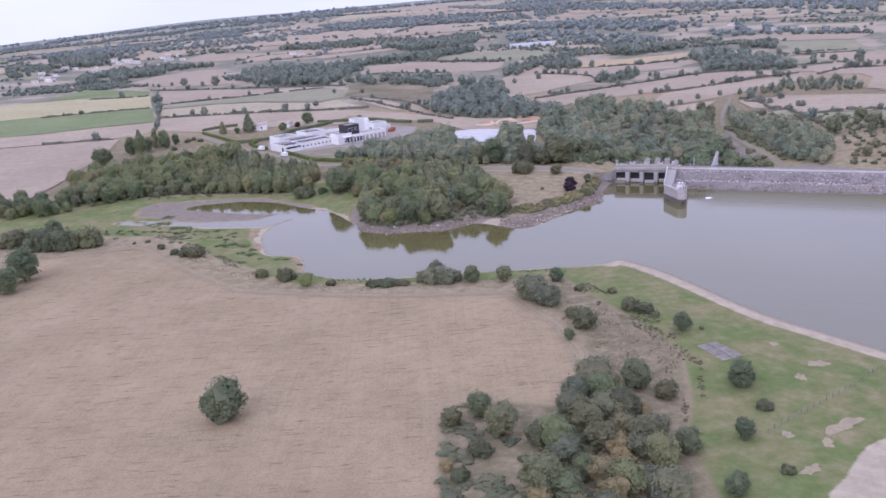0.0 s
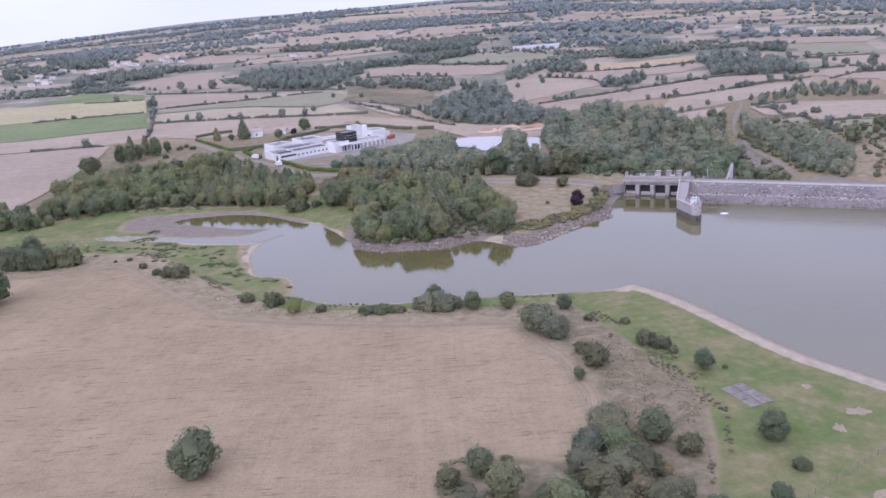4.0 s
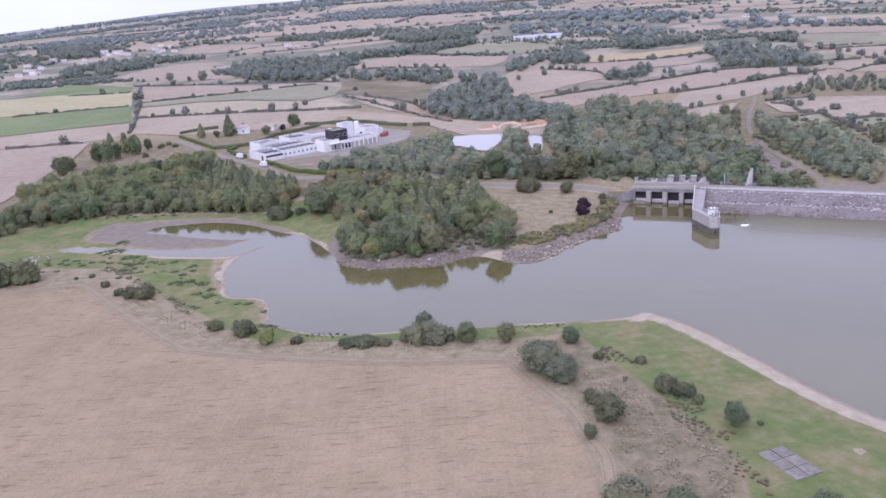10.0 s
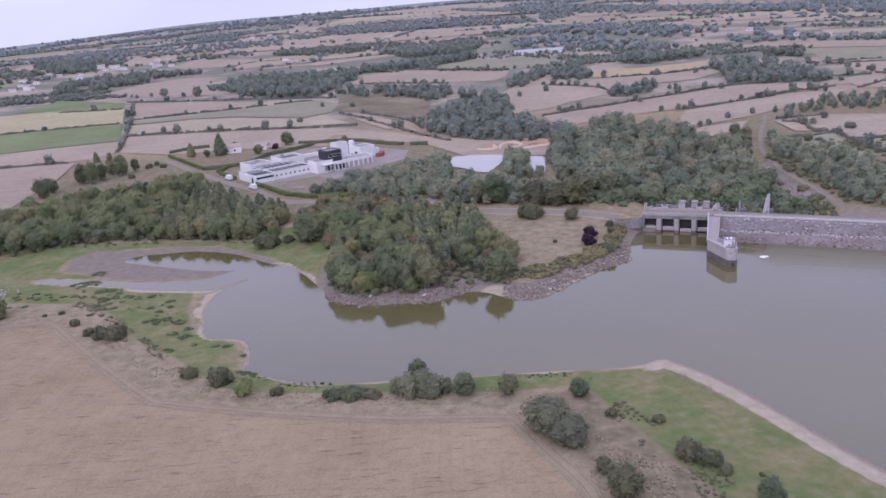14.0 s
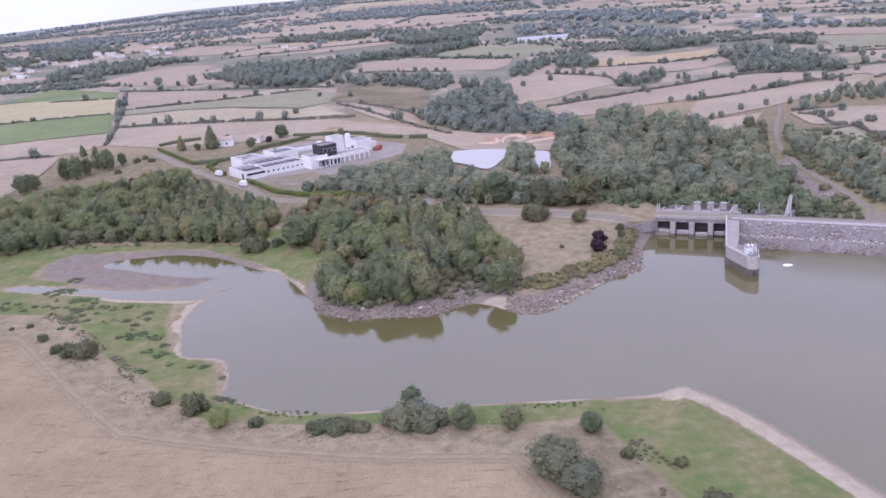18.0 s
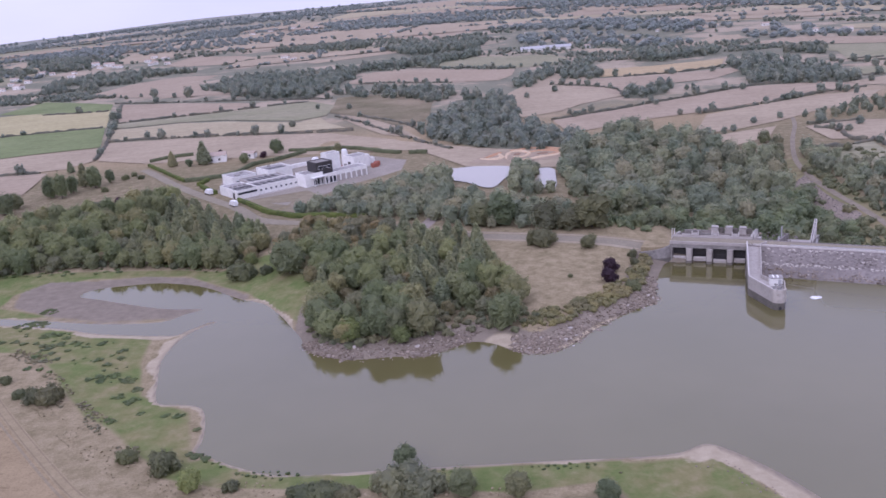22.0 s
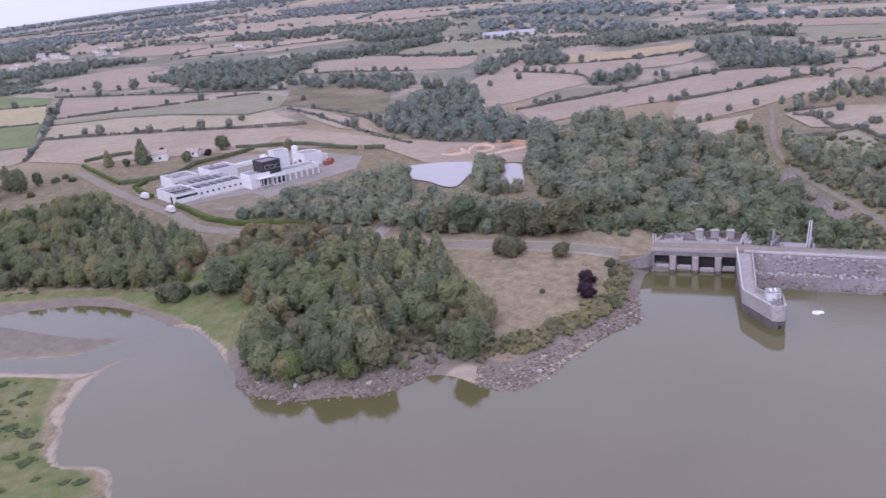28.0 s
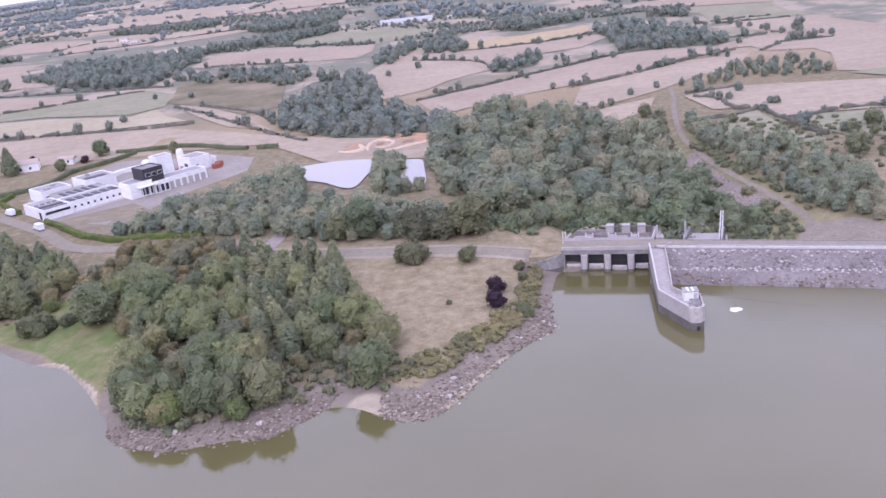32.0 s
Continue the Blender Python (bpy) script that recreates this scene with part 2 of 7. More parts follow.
M_ROOF = surface("grey_roofing", (0.3, 0.285, 0.27), (0.38, 0.36, 0.345), (0.22, 0.21, 0.2), 0.15, 0.8, 0.8, 0.3, 0.1, 0.02)
M_DARK = surface("dark_cladding", (0.035, 0.032, 0.034), (0.055, 0.05, 0.05), (0.025, 0.025, 0.026), 0.3, 1.5, 0.5, 0.4, 0.1, 0.02)
M_GLASS, _, _, _b = principled("window_glass", 0.08, 0.6)
_b.inputs["Base Color"].default_value = (0.03, 0.035, 0.045, 1)
M_RED = surface("red_brown_metal", (0.3, 0.1, 0.07), (0.36, 0.14, 0.1), (0.2, 0.08, 0.06), 0.3, 2.0)
M_TILE = surface("clay_roof", (0.42, 0.34, 0.28), (0.48, 0.39, 0.33), (0.35, 0.28, 0.23), 0.3, 2.0)
M_PAINT = surface("white_paint", (0.8, 0.8, 0.8), (0.84, 0.84, 0.84), (0.76, 0.76, 0.76), 0.3, 2.0, 0.35, 0.5, 0.02, 0.01)
M_RUBBER = surface("tyre_rubber", (0.02, 0.02, 0.02), (0.03, 0.03, 0.03), (0.025, 0.025, 0.025), 2.0, 9.0)
M_STEEL = surface("galvanised_steel", (0.4, 0.4, 0.41), (0.48, 0.48, 0.49), (0.33, 0.33, 0.34), 0.5, 3.0, 0.5, 0.5, 0.05, 0.01)


def ground_material():
    """Dry ground, grass, sand and rock, by the cover painted on the sheet (r grass, g sand, b rock, a scrub)."""
    m, n, l, b = principled("ground_cover", 0.95, 0.1)
    p = world_pos(n)
    att = n.new("ShaderNodeVertexColor")
    att.layer_name = "cover"
    sep = n.new("ShaderNodeSeparateColor")
    l.new(att.outputs["Color"], sep.inputs[0])
    big = noise_node(n, l, 0.035, 6, 0.65, p)
    mid = noise_node(n, l, 0.3, 6, 0.7, p)
    fine = noise_node(n, l, 2.2, 6, 0.75, p)
    # stubble with faint drill lines
    stretch = n.new("ShaderNodeMapping")
    stretch.inputs["Scale"].default_value = (0.16, 0.95, 1)
    l.new(p, stretch.inputs[0])
    lines = noise_node(n, l, 1.0, 3, 0.6, stretch.outputs[0])
    drill = n.new("ShaderNodeMapping")
    drill.inputs["Scale"].default_value = (1.1, 0.03, 1)
    drill.inputs["Rotation"].default_value = (0, 0, 0.06)
    l.new(p, drill.inputs[0])
    rows = noise_node(n, l, 1.0, 2, 0.5, drill.outputs[0])
    dry = ramp_node(n, l, big.outputs["Fac"], [(0.3, (0.292, 0.227, 0.136)), (0.7, (0.368, 0.289, 0.178))]).outputs[0]
    lr = ramp_node(n, l, lines.outputs["Fac"], [(0.31, (0.7, 0.68, 0.66)), (0.39, (0.98, 0.98, 0.98)), (0.7, (1.05, 1.05, 1.05))]).outputs[0]
    rr = ramp_node(n, l, rows.outputs["Fac"], [(0.35, (0.97, 0.97, 0.97)), (0.6, (1.02, 1.02, 1.02))]).outputs[0]
    lr = mix_node(n, l, 1.0, lr, rr, "MULTIPLY")
    att2 = n.new("ShaderNodeVertexColor")
    att2.layer_name = "wooded"
    sep2 = n.new("ShaderNodeSeparateColor")
    l.new(att2.outputs["Color"], sep2.inputs[0])
    meadow = ramp_node(n, l, mid.outputs["Fac"], [(0.3, (0.23, 0.195, 0.112)), (0.5, (0.29, 0.24, 0.148)), (0.7, (0.35, 0.292, 0.19))]).outputs[0]
    dry = mix_node(n, l, 1.0, dry, lr, "MULTIPLY")
    dry = mix_node(n, l, sep2.outputs[1], meadow, dry)
    fr = ramp_node(n, l, mid.outputs["Fac"], [(0.3, (0.86, 0.855, 0.85)), (0.5, (0.98, 0.98, 0.98)), (0.7, (1.05, 1.05, 1.05))]).outputs[0]
    speck = ramp_node(n, l, fine.outputs["Fac"], [(0.32, (0.76, 0.75, 0.74)), (0.5, (1.0, 1.0, 1.0)), (0.72, (1.14, 1.14, 1.12))]).outputs[0]
    fr = mix_node(n, l, 1.0, fr, speck, "MULTIPLY")
    dry = mix_node(n, l, 1.0, dry, fr, "MULTIPLY")
    lush = ramp_node(n, l, mid.outputs["Fac"], [(0.3, (0.108, 0.148, 0.046)), (0.55, (0.15, 0.184, 0.066)), (0.72, (0.2, 0.207, 0.09))]).outputs[0]
    thin = ramp_node(n, l, mid.outputs["Fac"], [(0.3, (0.165, 0.168, 0.068)), (0.5, (0.218, 0.203, 0.097)), (0.7, (0.285, 0.245, 0.148))]).outputs[0]
    patch = noise_node(n, l, 0.07, 5, 0.65, p)
    grass = mix_node(n, l, ramp_node(n, l, patch.outputs["Fac"], [(0.41, (0, 0, 0)), (0.6, (1, 1, 1))]).outputs[0], lush, thin)
    sand = ramp_node(n, l, mid.outputs["Fac"], [(0.3, (0.335, 0.283, 0.2)), (0.7, (0.475, 0.408, 0.3))]).outputs[0]
    rock = ramp_node(n, l, mid.outputs["Fac"], [(0.35, (0.2, 0.17, 0.132)), (0.7, (0.272, 0.234, 0.184))]).outputs[0]
    scrub = ramp_node(n, l, mid.outputs["Fac"], [(0.3, (0.135, 0.122, 0.066)), (0.5, (0.215, 0.182, 0.11)), (0.7, (0.32, 0.262, 0.172))]).outputs[0]

    def edge(ch):
        """The cover's weight with a ragged edge."""
        s = n.new("ShaderNodeMath")
        s.operation = "MULTIPLY_ADD"
        s.inputs[1].default_value = 0.5
        l.new(mid.outputs["Fac"], s.inputs[0])
        l.new(ch, s.inputs[2])
        return ramp_node(n, l, s.outputs[0], [(0.66, (0, 0, 0)), (0.86, (1, 1, 1))]).outputs[0]

    col = mix_node(n, l, edge(att.outputs["Alpha"]), dry, scrub)
    coarse = noise_node(n, l, 0.012, 6, 0.7, p)
    bocage = ramp_node(n, l, coarse.outputs["Fac"], [(0.4, (0.175, 0.18, 0.13)), (0.5, (0.22, 0.212, 0.155)), (0.55, (0.335, 0.285, 0.21)), (0.68, (0.41, 0.345, 0.262))]).outputs[0]
    col = mix_node(n, l, sep2.outputs[0], col, bocage)
    bands = n.new("ShaderNodeMapping")
    bands.inputs["Scale"].default_value = (0.0011, 0.006, 1)
    bands.inputs["Rotation"].default_value = (0, 0, 0.12)
    l.new(p, bands.inputs[0])
    streak = noise_node(n, l, 1.0, 5, 0.65, bands.outputs[0])
    # wooded ground towards the horizon, greyed and paled by haze mixed into its colours
    forest = ramp_node(n, l, streak.outputs["Fac"], [(0.42, (0.2, 0.215, 0.185)), (0.53, (0.24, 0.25, 0.215)), (0.6, (0.4, 0.36, 0.3))]).outputs[0]
    col = mix_node(n, l, sep2.outputs[2], col, forest)
    col = mix_node(n, l, edge(sep.outputs[0]), col, grass)
    col = mix_node(n, l, edge(sep.outputs[1]), col, sand)
    col = mix_node(n, l, edge(sep.outputs[2]), col, rock)
    l.new(col, b.inputs["Base Color"])
    bumped(n, l, b, fine.outputs["Fac"], 0.5, 0.25)
    return m


def field_material(name, c1, c2, row=0.5):
    m, n, l, b = principled(name, 0.95, 0.1)
    p = world_pos(n)
    a = noise_node(n, l, 0.02, 6, 0.65, p)
    g = noise_node(n, l, 0.25, 5, 0.7, p)
    stretch = n.new("ShaderNodeMapping")
    stretch.inputs["Scale"].default_value = (0.02, row, 1)
    stretch.inputs["Rotation"].default_value = (0, 0, 0.25)
    l.new(p, stretch.inputs[0])
    s = noise_node(n, l, 1.0, 3, 0.6, stretch.outputs[0])
    r = ramp_node(n, l, a.outputs["Fac"], [(0.35, c1), (0.65, c2)]).outputs[0]
    k = ramp_node(n, l, s.outputs["Fac"], [(0.3, (0.85, 0.85, 0.85)), (0.6, (1, 1, 1))]).outputs[0]
    k2 = ramp_node(n, l, g.outputs["Fac"], [(0.3, (0.82, 0.82, 0.82)), (0.6, (1.03, 1.03, 1.03))]).outputs[0]
    l.new(mix_node(n, l, 1.0, mix_node(n, l, 1.0, r, k, "MULTIPLY"), k2, "MULTIPLY"), b.inputs["Base Color"])
    return m


M_GROUND = ground_material()
F_TAN = field_material("stubble_field", (0.364, 0.301, 0.215), (0.417, 0.346, 0.249))
F_PINK = field_material("tilled_field", (0.349, 0.282, 0.204), (0.398, 0.326, 0.240))
F_PALE = field_material("pale_stubble_field", (0.388, 0.336, 0.223), (0.436, 0.382, 0.258))
F_GREEN = field_material("green_field", (0.18, 0.22, 0.1), (0.225, 0.26, 0.125))
F_YELLOW = field_material("yellowed_crop", (0.4, 0.36, 0.2), (0.45, 0.4, 0.235))
F_EARTH = field_material("beige_earth", (0.340, 0.273, 0.201), (0.391, 0.319, 0.238))
F_OLIVE = field_material("grazed_field", (0.262, 0.259, 0.162), (0.320, 0.298, 0.205))
F_GOLD = field_material("golden_field", (0.417, 0.326, 0.195), (0.456, 0.362, 0.220))
F_SCRUB = field_material("rough_pasture", (0.16, 0.145, 0.085), (0.3, 0.25, 0.17))


def water_material():
    m, n, l, b = principled("lake_water", 0.06, 0.5)
    b.inputs["IOR"].default_value = 1.85
    p = world_pos(n)
    a = noise_node(n, l, 0.012, 4, 0.6, p)
    r = ramp_node(n, l, a.outputs["Fac"], [(0.35, (0.11, 0.1, 0.036)), (0.65, (0.128, 0.114, 0.048))])
    l.new(r.outputs[0], b.inputs["Base Color"])
    # the aerator keeps the water beyond the pier ruffled
    side = n.new("ShaderNodeVectorMath")
    side.operation = "DOT_PRODUCT"
    side.inputs[1].default_value = (0.895, -0.446, 0)
    l.new(p, side.inputs[0])
    ruffle = n.new("ShaderNodeMapRange")
    ruffle.inputs["From Min"].default_value, ruffle.inputs["From Max"].default_value = -54.0, -45.0
    l.new(side.outputs["Value"], ruffle.inputs["Value"])
    dam_side = n.new("ShaderNodeVectorMath")
    dam_side.operation = "DOT_PRODUCT"
    dam_side.inputs[1].default_value = (0.446, 0.895, 0)
    l.new(p, dam_side.inputs[0])
    rough = n.new("ShaderNodeMapRange")
    rough.inputs["From Min"].default_value, rough.inputs["From Max"].default_value = 322.0, 350.0
    rough.inputs["To Min"].default_value, rough.inputs["To Max"].default_value = 0.0, 0.36
    l.new(dam_side.outputs["Value"], rough.inputs["Value"])
    both = n.new("ShaderNodeMath")
    both.operation = "MULTIPLY_ADD"
    both.inputs[2].default_value = 0.06
    l.new(ruffle.outputs[0], both.inputs[0])
    l.new(rough.outputs[0], both.inputs[1])
    l.new(both.outputs[0], b.inputs["Roughness"])
    w = noise_node(n, l, 1.2, 3, 0.5, p)
    bumped(n, l, b, w.outputs["Fac"], 0.06, 0.1)
    return m


M_WATER = water_material()


# ---- helpers of this scene ----
def mesh_of(name, verts, faces, mat, smooth=False):
    me = bpy.data.meshes.new(name)
    me.from_pydata([tuple(v) for v in verts], [], [tuple(f) for f in faces])
    me.materials.append(mat)
    if smooth:
        me.polygons.foreach_set("use_smooth", [True] * len(me.polygons))
    me.update()
    return me


def part(name, bm, mat, parent, label=""):
    """Links a bmesh, or a mesh, as one object under a thing or a part."""
    if isinstance(bm, bmesh.types.BMesh):
        me = bpy.data.meshes.new(name)
        bm.normal_update()
        bm.to_mesh(me)
        bm.free()
        me.materials.append(mat)
    else:
        me = bm
    ob = new(name, me)
    ob.parent = parent
    if label:
        ob["label"] = label
    return ob


def box_bm(x0, x1, y0, y1, z0, z1, bevel=0.0, bm=None):
    bm = bm or bmesh.new()
    vs = [bm.verts.new((x, y, z)) for z in (z0, z1) for x, y in ((x0, y0), (x1, y0), (x1, y1), (x0, y1))]
    fs = [(3, 2, 1, 0), (4, 5, 6, 7), (0, 1, 5, 4), (1, 2, 6, 5), (2, 3, 7, 6), (3, 0, 4, 7)]
    made = [bm.faces.new([vs[i] for i in f]) for f in fs]
    if bevel:
        edges = {e for f in made for e in f.edges}
        bmesh.ops.bevel(bm, geom=list(edges), offset=bevel, segments=1, affect="EDGES")
    return bm


def prism_bm(outline, z0, z1, bm=None):
    """An upright prism; z1 may be one height or one for each corner."""
    bm = bm or bmesh.new()
    tops = z1 if isinstance(z1, (list, tuple)) else [z1] * len(outline)
    lo = [bm.verts.new((x, y, z0)) for x, y in outline]
    hi = [bm.verts.new((x, y, z)) for (x, y), z in zip(outline, tops)]
    k = len(outline)
    bm.faces.new(lo[::-1])
    bm.faces.new(hi)
    for i in range(k):
        bm.faces.new((lo[i], lo[(i + 1) % k], hi[(i + 1) % k], hi[i]))
    bmesh.ops.recalc_face_normals(bm, faces=bm.faces)
    return bm


def thing(name, m, label, category, group="", kind=""):
    ob = new(name)
    ob.matrix_world = m
    return tagged(ob, label, category, group, kind)


# ---- the lie of the land ----
def spline(points, per=5, closed=False):
    """A smooth line through the points (Catmull-Rom)."""
    p = np.array(points, float)
    k = len(p)
    out = []
    for i in range(k if closed else k - 1):
        a, b, c, d = ((p[(i + j) % k] if closed else p[min(max(i + j, 0), k - 1)]) for j in (-1, 0, 1, 2))
        for s in np.linspace(0, 1, per, endpoint=False):
            out.append(0.5 * (2 * b + (c - a) * s + (2 * a - 5 * b + 4 * c - d) * s**2 + (3 * b - a - 3 * c + d) * s**3))
    if not closed:
        out.append(p[-1])
    return np.array(out)


def inside(px, py, poly):
    px, py = np.asarray(px, float), np.asarray(py, float)
    hit = np.zeros(px.shape, bool)
    x1, y1 = poly[-1]
    for x2, y2 in poly:
        if y1 != y2:
            hit ^= ((y1 > py) != (y2 > py)) & (px < (x2 - x1) * (py - y1) / (y2 - y1) + x1)
        x1, y1 = x2, y2
    return hit


def line_dist(px, py, line, closed=False):
    px, py = np.asarray(px, float), np.asarray(py, float)
    best = np.full(px.shape, 1e9)
    k = len(line)
    for i in range(k if closed else k - 1):
        (ax, ay), (bx, by) = line[i], line[(i + 1) % k]
        dx, dy = bx - ax, by - ay
        s = np.clip(((px - ax) * dx + (py - ay) * dy) / max(dx * dx + dy * dy, 1e-9), 0, 1)
        best = np.minimum(best, np.hypot(px - ax - s * dx, py - ay - s * dy))
    return best


def smooth01(x, a, b):
    s = np.clip((np.asarray(x, float) - a) / (b - a), 0, 1)
    return s * s * (3 - 2 * s)


SOUTH_SHORE = [(330, 40), (160, 114), (114, 160), (98, 182), (92, 191), (86, 200), (81, 211), (76, 224.5), (69.5, 241), (64, 251), (57.5, 258), (51, 255.5), (42, 255),
               (22, 256), (-10, 256.8), (-27.5, 257.4), (-36.7, 261.2), (-44, 265.9), (-48.5, 269), (-48.3, 273.2), (-49.8, 281.8), (-53, 289.8), (-58.9, 292.3), (-64.8, 294.2),
               (-68.5, 305.6), (-72, 321.4), (-70.4, 336), (-66.5, 342.5), (-63.2, 346.2)]
WEST_CHANNEL = [(-65, 346.9), (-70.7, 340.6), (-75.1, 337.5), (-98.1, 343), (-113.6, 350.3), (-141.8, 359), (-146, 362), (-142, 363.6), (-122.6, 358.2), (-101, 351.4), (-82.1, 349.2), (-76.4, 354)]
NORTH_POND = [(-70.4, 358.3), (-86, 361.8), (-109.7, 374.5), (-119.5, 380), (-116.4, 386.5), (-104.4, 388.2), (-94.1, 388.2), (-82, 383.5), (-72.8, 377.2), (-65.1, 369.4), (-59, 363.8), (-51.4, 358.6), (-43, 345)]
PENINSULA = [(-35, 328), (-32, 319), (-26, 314), (-19, 311), (-8, 311), (0, 310), (6, 313), (12, 317), (18, 315), (23, 310),
             (28, 307), (34, 307), (40, 312), (46, 319), (58, 330), (67, 336), (69, 345), (73, 357), (79, 371)]
LAKE = np.concatenate([spline(SOUTH_SHORE), spline(WEST_CHANNEL, 3), spline(NORTH_POND, 3), spline(PENINSULA),
                       [(103, 364), (240, 300), (420, 220), (420, 40)]])
GATES = Vector((81.3, 371.0, 0))         # foot of the spillway's first corner
GATE_TURN = -23.0                        # the spillway's run, degrees
DAM = Vector((103.0, 361.6, 0))
DAM_TURN = -26.5
CREST = 6.75
dam_ux, dam_uy = math.cos(radians(DAM_TURN)), math.sin(radians(DAM_TURN))


def height(x, y):
    """Ground level over the lake's surface."""
    x, y = np.asarray(x, float), np.asarray(y, float)
    d = line_dist(x, y, LAKE, True)
    wet = inside(x, y, LAKE)
    north = smooth01(y - 0.35 * np.minimum(x, 0), 290, 325) * smooth01(x, -75, -30)
    slope = 0.055 + 0.34 * north
    cap = 2.0 + 3.9 * smooth01(y, 300, 420)
    land = cap * (1 - np.exp(-d * slope / cap * 1.2))
    land = land + 0.25 * np.sin(x * 0.07 + 1) * np.sin(y * 0.06) * smooth01(d, 5, 30)
    # the road's bank rises to the spillway's deck
    land = land + 0.9 * smooth01(x, 26, 74) * (1 - smooth01(line_dist(x, y, [(20, 398.8), (52, 386), (82, 374.2)]), 3.2, 9))
    # the valley below the dam, and the hillside beyond it
    below = (x - DAM.x) * dam_uy * -1 + (y - DAM.y) * dam_ux
    valley = smooth01(below, 4, 22) * smooth01(x, 82, 100) * (1 - smooth01(below, 90, 190))
    drop = valley * 9.0 * (1 - smooth01(x, 130, 190))
    yard = smooth01(x, -135, -110) * (1 - smooth01(x, -25, -5)) * smooth01(y, 455, 480) * (1 - smooth01(y, 575, 600))
    land = land * (1 - yard) + 5.0 * yard
    out = np.maximum(0, y - 560)
    land = land + np.where(out < 840, out * 0.016, 13.4 + (out - 840) * 0.0192)
    side = np.maximum(0, np.abs(x) - 700) * 0.006 + np.maximum(0, -y) * 0.006
    rolls = 5 * np.sin(x * 0.0042 + 0.6) * np.sin(y * 0.0051 + 1.1) * smooth01(np.hypot(x, y - 250), 420, 900)
    land = land + side + rolls
    # far off, the land falls away to both sides of a broad middle ridge
    turn, dist = np.degrees(np.arctan2(x - 6, np.maximum(y - 60, 1))), np.hypot(x - 6, y - 60)
    fall = np.where(turn > 0, 1.75, 0.95) * np.minimum(np.abs(turn) / 28, 1.3) ** 2
    land = land - smooth01(dist, 900, 4200) * dist * np.tan(np.radians(fall)) * (y > 60)
    bed = -np.minimum(3.0, slope * 1.2 * d)
    return np.where(wet, bed, np.where(dist > 900, land, np.maximum(land, 0.04 * np.minimum(d, 3))) - drop)


def level(x, y):
    return float(height(np.array([x]), np.array([y]))[0])


# ---- ground, in one sheet to the horizon ----
def axis_steps(lo, hi, fine, far_lo, far_hi, grow=1.13):
    mid = list(np.arange(lo, hi + fine / 2, fine))
    for end, sign in ((far_hi, 1), (far_lo, -1)):
        at, step = (mid[-1] if sign > 0 else mid[0]), fine
        while (at - end) * sign < 0:
            step *= grow
            at += sign * step
            mid.insert(len(mid) if sign > 0 else 0, at)
    return np.array(mid)


GRASS_SOUTH = [(103, 167), (92, 186), (85.5, 194.5), (79.5, 204), (72, 220), (64.5, 237), (57, 253), (38, 253), (36, 247), (40, 232), (46, 214), (52, 196),
               (55, 180), (51, 160), (44, 140), (42, -300), (260, -300), (240, 60), (128, 118), (104, 150)]
GRASS_SHORE = [(-46, 266), (-35, 260), (-10, 256), (22, 255), (40, 254), (36, 247), (18, 245), (-10, 250), (-40, 254), (-56, 260)]
GRASS_WEST = [(-46, 254), (-54, 262), (-63, 271), (-72, 282), (-80, 288), (-86, 296), (-93, 305), (-100, 316), (-108, 325), (-118, 331), (-150, 338), (-230, 352), (-230, 420), (-165, 405), (-122, 404), (-92, 400),
              (-74, 394), (-60, 402), (-46, 398), (-38, 374), (-30, 346), (-34, 332), (-42, 347), (-60, 370), (-86, 393), (-122, 397), (-143, 384), (-143, 372), (-120, 361), (-150, 363), (-112, 348), (-80, 336),
              (-77, 318), (-70, 298), (-55, 287), (-50, 270)]
MUD_FLAT = [(-141, 384), (-136, 394), (-118, 394), (-100, 395), (-84, 390), (-66, 374), (-58, 366), (-64, 356), (-80, 352), (-100, 353), (-120, 361), (-138, 372)]
SCRUB_SOUTH = [(-3, 158), (10, 162), (22, 158), (32, 172), (34, 196), (30, 212), (22, 236), (36, 247), (42, 226), (50, 204), (55, 186), (50, 160), (44, 138), (42, -300), (14, -300), (4, 40), (-4, 130)]
MEADOW = [(21, 398), (78, 374), (70, 350), (58, 336), (30, 322), (23, 345)]
BELT = [(-185, 402), (-125, 408), (-92, 402), (-70, 396), (-60, 402), (-62, 420), (-80, 446), (-108, 478), (-130, 505), (-160, 480), (-195, 450)]
BELT_END = [(-250, 371), (-186, 377), (-178, 385), (-170, 393), (-160, 397), (-168, 415), (-178, 415), (-184, 405), (-197, 399), (-250, 403)]
PEN_WOOD = [(-33, 330), (-29, 321), (-20, 316), (-4, 316), (8, 320), (16, 322), (25, 318), (31, 325), (25, 345), (21, 372), (19, 392), (-5, 404), (-20, 424),
            (-45, 436), (-57, 412), (-52, 392), (-40, 372), (-30, 350)]
WOOD_NORTH = [(-54, 450), (-18, 434), (20, 410), (42, 402), (60, 404), (52, 424), (38, 440), (16, 456), (-4, 484), (-20, 486), (-35, 476)]
VALLEY_WOOD = [(60, 446), (62, 475), (64, 505), (76, 545), (95, 566), (114, 584), (130, 566), (141, 545), (146, 520), (160, 502), (158, 477), (150, 450), (143, 430), (136, 418), (127, 430),
               (128, 448), (119, 456), (111, 440), (98, 428), (84, 426), (72, 424)]
VALLEY_SCRUB = [(60, 404), (78, 392), (84, 400), (112, 398), (120, 388), (146, 378), (152, 392), (150, 440), (138, 446), (118, 426), (98, 418), (78, 420), (64, 426)]
